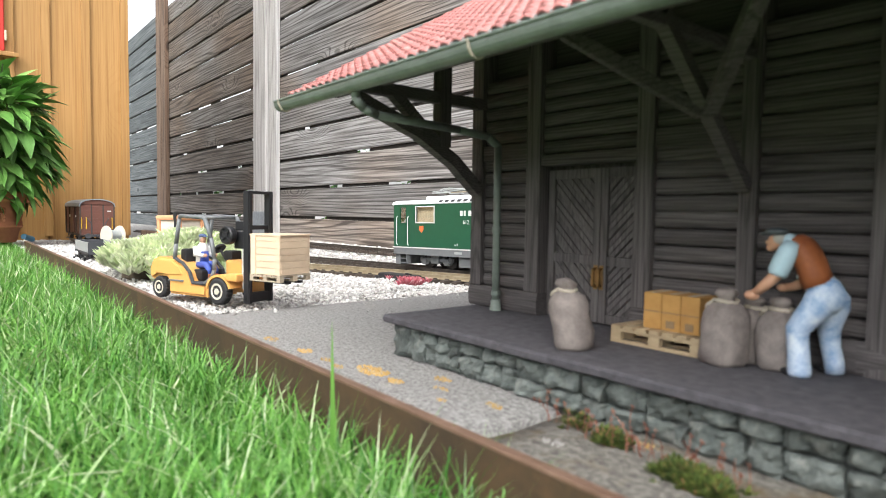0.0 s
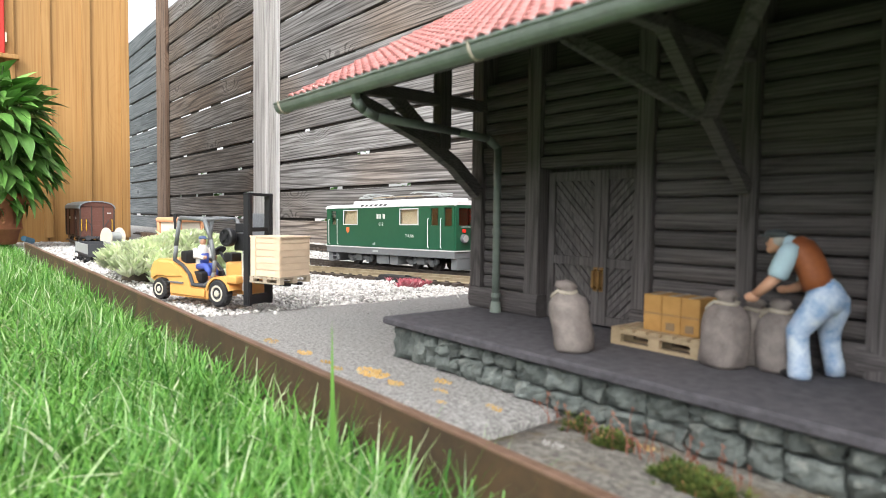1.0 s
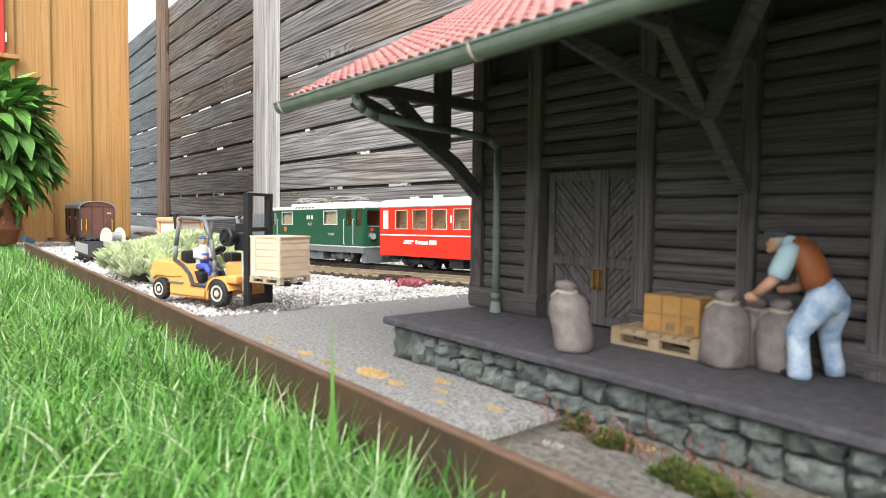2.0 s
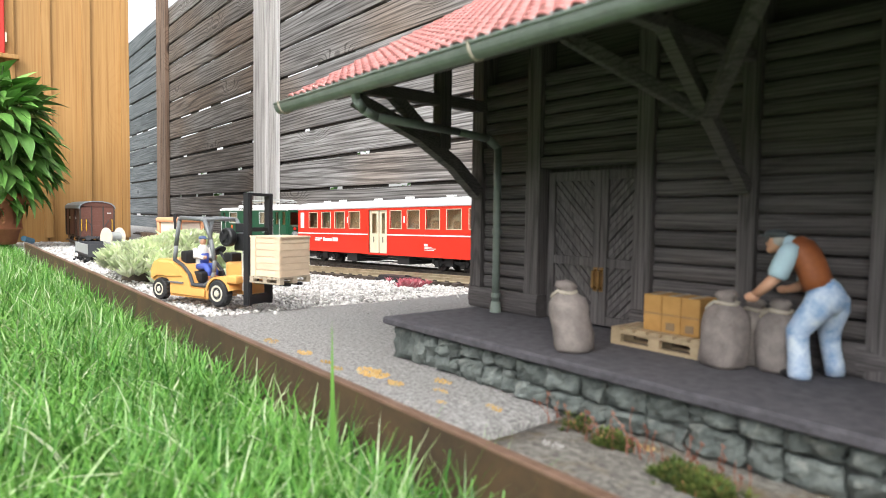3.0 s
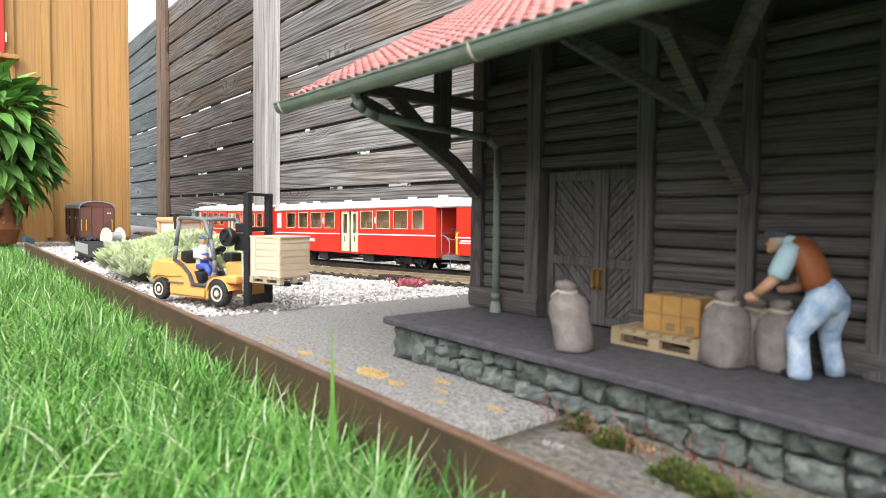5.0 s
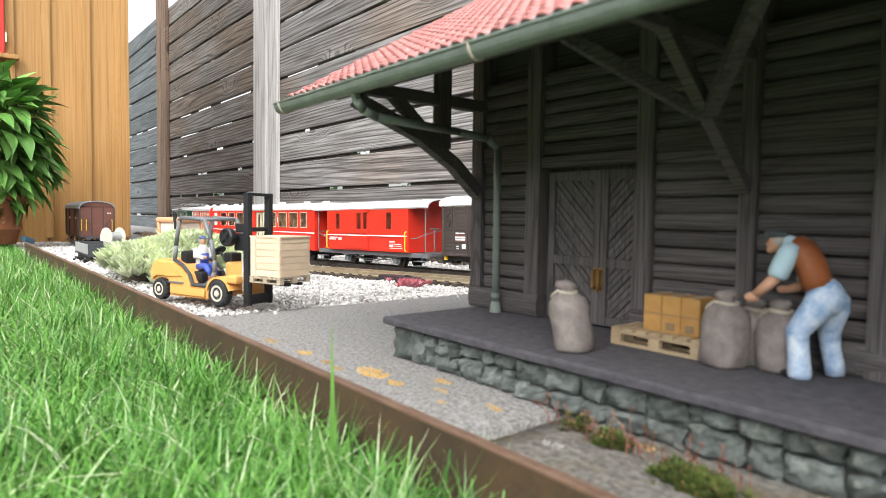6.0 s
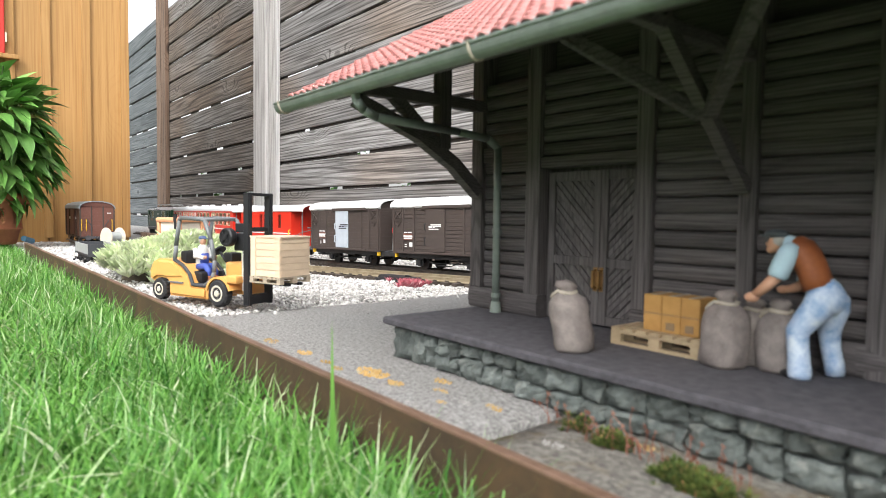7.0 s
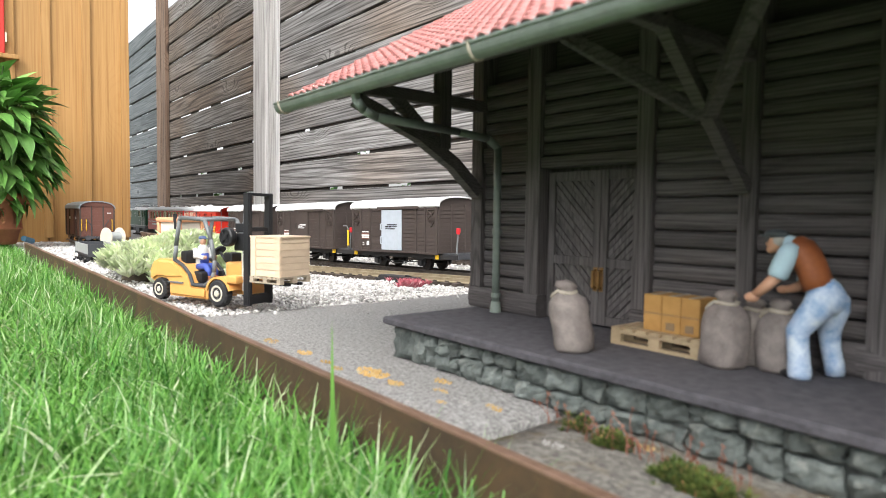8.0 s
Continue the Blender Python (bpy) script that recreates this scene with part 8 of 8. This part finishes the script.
def build_luggage_van():
    L = 0.310
    lv = empty("luggage_van", label="bright red model luggage van with open end platforms", category="model wagon")
    X = lambda o: L / 2 - o
    wins = [(0.040, 0.053), (0.127, 0.139), (0.151, 0.162), (0.237, 0.251)]
    holes = [(X(b), X(a), 0.0860, 0.1205) for a, b in wins]
    bm = bmesh.new()
    for s in (-1, 1):
        wall_parts(lv, M_TRAINRED, -L / 2 + 0.003, L / 2 - 0.003, 0.0360, 0.1310, s * HW, -s * 0.003, holes, [])
    for e in (-1, 1):
        box(bm, min(e * L / 2, e * (L / 2 - 0.003)), max(e * L / 2, e * (L / 2 - 0.003)), -HW, HW, 0.0360, 0.1310)
        a = [(p[0] * 0.985, p[1] - 0.002) for p in arch(HW, 0.1310, 0.1480, 12)]
        prism(bm, a, e * (L / 2 - 0.0015) - 0.0015, e * (L / 2 - 0.0015) + 0.0015)
    box(bm, -L / 2 + 0.003, L / 2 - 0.003, -HW + 0.003, HW - 0.003, 0.036, 0.040)
    part("body", bm, M_TRAINRED, lv)
    for s in (-1, 1):
        pane_set(lv, holes, s, M_UNDER, 0.0006)
        bm = bmesh.new()
        box(bm, X(0.172), X(0.066), s * (HW + 0.0016) - 0.0010, s * (HW + 0.0016) + 0.0010, 0.0400, 0.0720, 0.0006)
        box(bm, X(0.172), X(0.066), s * (HW + 0.0016) - 0.0010, s * (HW + 0.0016) + 0.0010, 0.0745, 0.084, 0.0006)
        box(bm, X(0.172), X(0.066), s * (HW + 0.0016) - 0.0010, s * (HW + 0.0016) + 0.0010, 0.122, 0.129, 0.0006)
        box(bm, X(0.126), X(0.066), s * (HW + 0.0016) - 0.0010, s * (HW + 0.0016) + 0.0010, 0.084, 0.122, 0.0006)
        d = part("sliding_door", bm, M_TRAINRED, lv)
        bm = bmesh.new()
        rod(bm, (X(0.170), s * (HW + 0.004), 0.062), (X(0.170), s * (HW + 0.004), 0.082), 0.001, 6)
        part("door_handle", bm, M_REDDARK, d)
        bm = bmesh.new()
        box(bm, -L / 2, L / 2, s * (HW + 0.0030) - 0.0003, s * (HW + 0.0030) + 0.0003, 0.0692, 0.0718)
        part("waist_line", bm, M_WHITE, lv, "white waist line")
    bm = bmesh.new()
    roof_shell(bm, L + 0.125, 0.1310, 0.1490, HW + 0.003, flat=0.8)
    part("roof", bm, M_ROOFW, lv, "white overhanging roof")
    two_axle_frame(lv, L, 0.185, M_UNDERG, 0.052)
    for e in (-1, 1):
        bm = bmesh.new()
        for y in (-0.052, 0.052):
            rod(bm, (e * (L / 2 + 0.048), y, 0.036), (e * (L / 2 + 0.048), y, 0.134), 0.0013, 8)
            tube(bm, [(e * (L / 2 + 0.048), y, 0.075), (e * (L / 2 + 0.020), y, 0.066), (e * (L / 2 + 0.002), y, 0.066)], 0.0010, 6)
        tube(bm, [(e * (L / 2 + 0.050), -0.052, 0.075), (e * (L / 2 + 0.050), -0.018, 0.082), (e * (L / 2 + 0.050), 0.018, 0.082), (e * (L / 2 + 0.050), 0.052, 0.075)], 0.0010, 6)
        part("platform_rail", bm, M_UNDERG, lv, "grey platform railing")
        for y in (-0.0605, 0.0605):
            bm = bmesh.new()
            x = e * (L / 2 - 0.006)
            tube(bm, [(x, y - math.copysign(0.002, y), 0.080), (x, y + math.copysign(0.002, y), 0.078), (x, y + math.copysign(0.002, y), 0.040), (x, y - math.copysign(0.002, y), 0.038)], 0.0016, 6)
            part("handrail", bm, M_RAILYEL, lv, "yellow handrail")
        bm = bmesh.new()
        for z in (0.008, 0.018):
            for y in (-0.05, 0.05):
                box(bm, e * (L / 2 + 0.03) - 0.014, e * (L / 2 + 0.03) + 0.014, y - 0.008, y + 0.008, z, z + 0.0015)
                rod(bm, (e * (L / 2 + 0.03) - 0.013, y + math.copysign(0.007, y), z), (e * (L / 2 + 0.03) - 0.013, y + math.copysign(0.007, y), 0.032), 0.0008, 6)
        part("step", bm, M_UNDERG, lv)
        bm = bmesh.new()
        rod(bm, (e * (L / 2 + 0.040), 0.02, 0.036), (e * (L / 2 + 0.040), 0.02, 0.086), 0.0014, 8)
        rod(bm, (e * (L / 2 + 0.040), 0.008, 0.086), (e * (L / 2 + 0.040), 0.032, 0.086), 0.0016, 8)
        part("brake_handle", bm, M_GREY, lv)
        coupling(lv, e * (L / 2 + 0.05), e)
    bars(lv, [(0, 0, 0.034, 0.0026), (-0.003, 0.0042, 0.030, 0.0026), (0.038, 0.001, 0.068, 0.0060)], X(0.012), 0.0655, 1, M_WHITE, "white lettering as plain bars")
    bars(lv, [(0, 0, 0.018, 0.003), (0, 0.006, 0.040, 0.0012), (0, 0.009, 0.012, 0.004), (0.015, 0.010, 0.026, 0.0012), (0, 0.015, 0.044, 0.0012)], X(0.247), 0.0595, 1, M_WHITE, "small white marks as bars")
    return lv


def build_box_van(kind):
    """A brown plank van; kind 0 pale grey door panel, 1 brown door with white mark, 2 grey door and end platform."""
    L = 0.280 if kind != 2 else 0.290
    bv = empty("box_van", label=("dark brown plank box van with pale grey door", "dark brown plank box van with white door mark", "last dark brown box van with pale grey door")[kind], category="model wagon")
    X = lambda o: L / 2 - o
    bm = bmesh.new()
    box(bm, -L / 2 + 0.001, L / 2 - 0.001, -HW + 0.002, HW - 0.002, 0.0365, 0.1330)
    a = [(HW * 0.985 * math.copysign(abs(math.cos(math.pi * i / 16)) ** 0.85, math.cos(math.pi * i / 16)), 0.1325 + 0.018 * abs(math.sin(math.pi * i / 16)) ** 0.75) for i in range(17)]
    prism(bm, a, -L / 2 + 0.001, L / 2 - 0.001)
    part("core", bm, M_BROWN, bv)
    n = 12
    ph = (0.1320 - 0.0370) / n
    for k in range(n):
        z0 = 0.0370 + k * ph
        for s in (-1, 1):
            bm = bmesh.new()
            box(bm, -L / 2, L / 2, s * (HW - 0.0008) - 0.0012, s * (HW - 0.0008) + 0.0012, z0, z0 + ph - 0.0007, 0.0003)
            part("side_plank", bm, M_BROWN, bv)
            bm = bmesh.new()
            box(bm, s * (L / 2) - 0.0012, s * (L / 2) + 0.0012, -HW + 0.001, HW - 0.001, z0, z0 + ph - 0.0007, 0.0003)
            part("end_plank", bm, M_BROWN, bv)
    bm = bmesh.new()
    for s in (-1, 1):
        for xo in (0.0025, 0.033, 0.068, 0.215 if kind != 2 else 0.225, 0.243 if kind != 2 else 0.253, L - 0.0025):
            st = bmesh.new()
            box(st, X(xo) - 0.0024, X(xo) + 0.0024, s * (HW + 0.001) - 0.0015, s * (HW + 0.001) + 0.0015, 0.0365, 0.1320, 0.0004)
            part("stanchion", st, M_BROWN, bv)
        for y in (-HW + 0.003, -0.02, 0.02, HW - 0.003):
            st = bmesh.new()
            box(st, s * (L / 2 + 0.001) - 0.0016, s * (L / 2 + 0.001) + 0.0016, y - 0.002, y + 0.002, 0.0365, 0.136, 0.0004)
            part("stanchion", st, M_BROWN, bv)
        box(bm, -L / 2, L / 2, s * (HW + 0.0005) - 0.002, s * (HW + 0.0005) + 0.002, 0.0345, 0.0385, 0.0004)
        # door track above, rail below
        box(bm, X(0.235), X(0.098), s * (HW + 0.003) - 0.002, s * (HW + 0.003) + 0.002, 0.1275, 0.1335, 0.0006)
        box(bm, X(0.235), X(0.098), s * (HW + 0.003) - 0.002, s * (HW + 0.003) + 0.002, 0.0355, 0.0395, 0.0006)
        # louvre frames near the ends
        for xo in (0.017, L - 0.017):
            lv_ = bm
            bm = bmesh.new()
            for zz in (0.1255, 0.1045):
                box(bm, X(xo) - 0.012, X(xo) + 0.012, s * (HW + 0.0015) - 0.0012, s * (HW + 0.0015) + 0.0012, zz - 0.001, zz + 0.001)
            for dx in (-0.0115, 0.0115):
                box(bm, X(xo) + dx - 0.001, X(xo) + dx + 0.001, s * (HW + 0.0015) - 0.0012, s * (HW + 0.0015) + 0.0012, 0.1045, 0.1255)
            beam(bm, (X(xo) - 0.011, s * (HW + 0.0015), 0.106), (X(xo) + 0.011, s * (HW + 0.0015), 0.124), 0.0014, 0.002, 0, up=(0, 1, 0))
            beam(bm, (X(xo) + 0.011, s * (HW + 0.0015), 0.106), (X(xo) - 0.011, s * (HW + 0.0015), 0.124), 0.0014, 0.002, 0, up=(0, 1, 0))
            beam(bm, (X(xo) - 0.008, s * (HW + 0.0015), 0.101), (X(xo), s * (HW + 0.0015), 0.091), 0.0014, 0.002, 0, up=(0, 1, 0))
            beam(bm, (X(xo) + 0.008, s * (HW + 0.0015), 0.101), (X(xo), s * (HW + 0.0015), 0.091), 0.0014, 0.002, 0, up=(0, 1, 0))
            part("ventilator_frame", bm, M_BROWN, bv)
            bm = lv_
    part("frame", bm, M_BROWN, bv)
    dm = M_BROWN if kind == 1 else M_GREYDOOR
    da, db = (0.112, 0.163) if kind == 0 else ((0.108, 0.163) if kind == 1 else (0.112, 0.180))
    for s in (-1, 1):
        bm = bmesh.new()
        box(bm, X(db), X(da), s * (HW + 0.0022) - 0.0012, s * (HW + 0.0022) + 0.0012, 0.0405, 0.1265, 0.0005)
        d = part("door", bm, dm, bv, "plain brown door" if kind == 1 else "pale blue-grey door panel")
        bm = bmesh.new()
        for za, zb in ((0.083, 0.098), (0.052, 0.070)):
            tube(bm, [(X(da + 0.001), s * (HW + 0.002), za), (X(da - 0.002), s * (HW + 0.005), za + 0.002), (X(da - 0.002), s * (HW + 0.005), zb - 0.002), (X(da + 0.001), s * (HW + 0.002), zb)], 0.0009, 6)
        part("door_handle", bm, M_GREYDOOR if kind != 1 else M_UNDER, d)
        bm = bmesh.new()
        mk = M_UNDER if kind != 1 else M_WHITE
        xm = X((da + db) / 2) - (0.008 if kind == 0 else 0)
        y = s * (HW + 0.0037)
        w = 0.020 if kind != 2 else 0.022
        for xa, xb, za, zb in ((-0.9, 0.55, 0.0, 0.002), (-0.62, 0.9, 0.0085, 0.0108), (-0.9, -0.4, 0.004, 0.007), (0.1, 0.9, 0.0055, 0.0072), (-0.3, 0.05, 0.004, 0.007)):
            box(bm, xm - w * xb * s * s, xm - w * xa, y - 0.0003, y + 0.0003, 0.085 + za, 0.085 + zb)
        part("door_mark", bm, mk, d, "plain bar mark")
        bm = bmesh.new()
        yy = s * (HW + 0.0015)
        for xo, za, L2, h in ((0.038, 0.0800, 0.010, 0.0025), (0.050, 0.0800, 0.012, 0.0025), (0.036, 0.0725, 0.028, 0.0035), (0.037, 0.0680, 0.026, 0.003), (0.055, 0.0580, 0.011, 0.009), (0.040, 0.0545, 0.006, 0.002), (0.040, 0.0500, 0.006, 0.002)):
            box(bm, X(xo + L2), X(xo), yy - 0.0002, yy + 0.0002, za - h, za)
        part("marking_bars", bm, M_WHITE, bv, "white marks as plain bars")
        bm = bmesh.new()
        box(bm, X(0.065), X(0.035), s * (HW + 0.0011) - 0.0002, s * (HW + 0.0011) + 0.0002, 0.0625, 0.0765)
        part("marking_panel", bm, M_REDBROWN, bv, "red-brown marking panel")
        for e in (-1, 1):
            bm = bmesh.new()
            box(bm, e * (L / 2 - 0.006) - 0.003, e * (L / 2 - 0.006) + 0.003, s * 0.054 - 0.003, s * 0.054 + 0.003, 0.0255, 0.0345, 0.0008)
            part("end_marker", bm, M_RAILYEL, bv, "yellow corner bracket")
    bm = bmesh.new()
    roof_shell(bm, L + 0.014, 0.1325, 0.1530, HW + 0.004, flat=0.85)
    part("roof", bm, M_ROOFW, bv, "white arched roof")
    plat = 0.045 if kind in (1, 2) else 0.012
    two_axle_frame(bv, L, 0.150, M_UNDER, plat)
    for e in (-1, 1):
        bm = bmesh.new()
        box(bm, e * (L / 2 + plat) - 0.003, e * (L / 2 + plat) + 0.003, -0.045, 0.045, 0.026, 0.037, 0.001)
        if e < 0 and plat > 0.02:
            box(bm, -L / 2 - plat, -L / 2 - 0.002, -0.045, 0.045, 0.0352, 0.0375, 0.0006)
        part("buffer_beam", bm, M_DGREY, bv)
        coupling(bv, e * (L / 2 + plat), e)
    bm = bmesh.new()
    x = -L / 2 - (0.022 if kind else 0.008)
    rod(bm, (x, 0.026, 0.037), (x - 0.004, 0.026, 0.078), 0.0018, 8)
    lev = part("brake_lever", bm, M_GREY, bv)
    bm = bmesh.new()
    limb(bm, [((x - 0.004, 0.026, 0.076), 0.0036), ((x - 0.0045, 0.026, 0.082), 0.0046), ((x - 0.005, 0.026, 0.088), 0.0040)], 10)
    part("grip", bm, M_CRIMSON, lev, "red lever grip")
    if kind == 1:
        for y in (-0.044, 0.044):
            bm = bmesh.new()
            tube(bm, [(-L / 2 - 0.040, y, 0.037), (-L / 2 - 0.040, y, 0.085), (-L / 2 - 0.034, y, 0.092), (-L / 2 - 0.020, y, 0.092)], 0.0013, 6)
            rod(bm, (-L / 2 - 0.040, y, 0.045), (-L / 2 - 0.040, y, 0.082), 0.0026, 8, mi=1)
            part("platform_rail", bm, [M_GREY, M_RAILYEL], bv, "platform rail with yellow sleeve")
    return bv


TRAIN = [(0.0, 0.452, build_loco()), (0.512, 1.175, build_coach(0)), (1.206, 1.866, build_coach(1)), (1.925, 2.234, build_luggage_van()), (2.340, 2.620, build_box_van(0)), (2.672, 2.950, build_box_van(1)), (3.030, 3.322, build_box_van(2))]
cars = [(ob, a, b) for a, b, ob in TRAIN]

# ---- the train's run ----
RUN = [(0.0, 2.321), (0.5, 2.454), (1.0, 2.584), (1.5, 2.727), (2.0, 2.882), (2.5, 3.053), (3.0, 3.234), (3.5, 3.420), (4.0, 3.620), (4.5, 3.832), (5.0, 4.052), (5.5, 4.277), (6.0, 4.506), (6.5, 4.744), (7.0, 4.992), (7.5, 5.246), (8.0, 5.502)]


def car_pose(front, rear):
    """A vehicle between two places on the track, its nose towards the cabin."""
    a, b = track_at(front), track_at(rear)
    d = (a - b).normalized()
    side = Vector((0, 0, 1)).cross(d).normalized()
    m = Matrix((d, side, d.cross(side))).transposed().to_4x4()
    m.translation = (a + b) / 2
    return m


def motions():
    for car, a, b in cars:
        walk(car, [(t, car_pose(s - a, s - b)) for t, s in RUN])


motions()
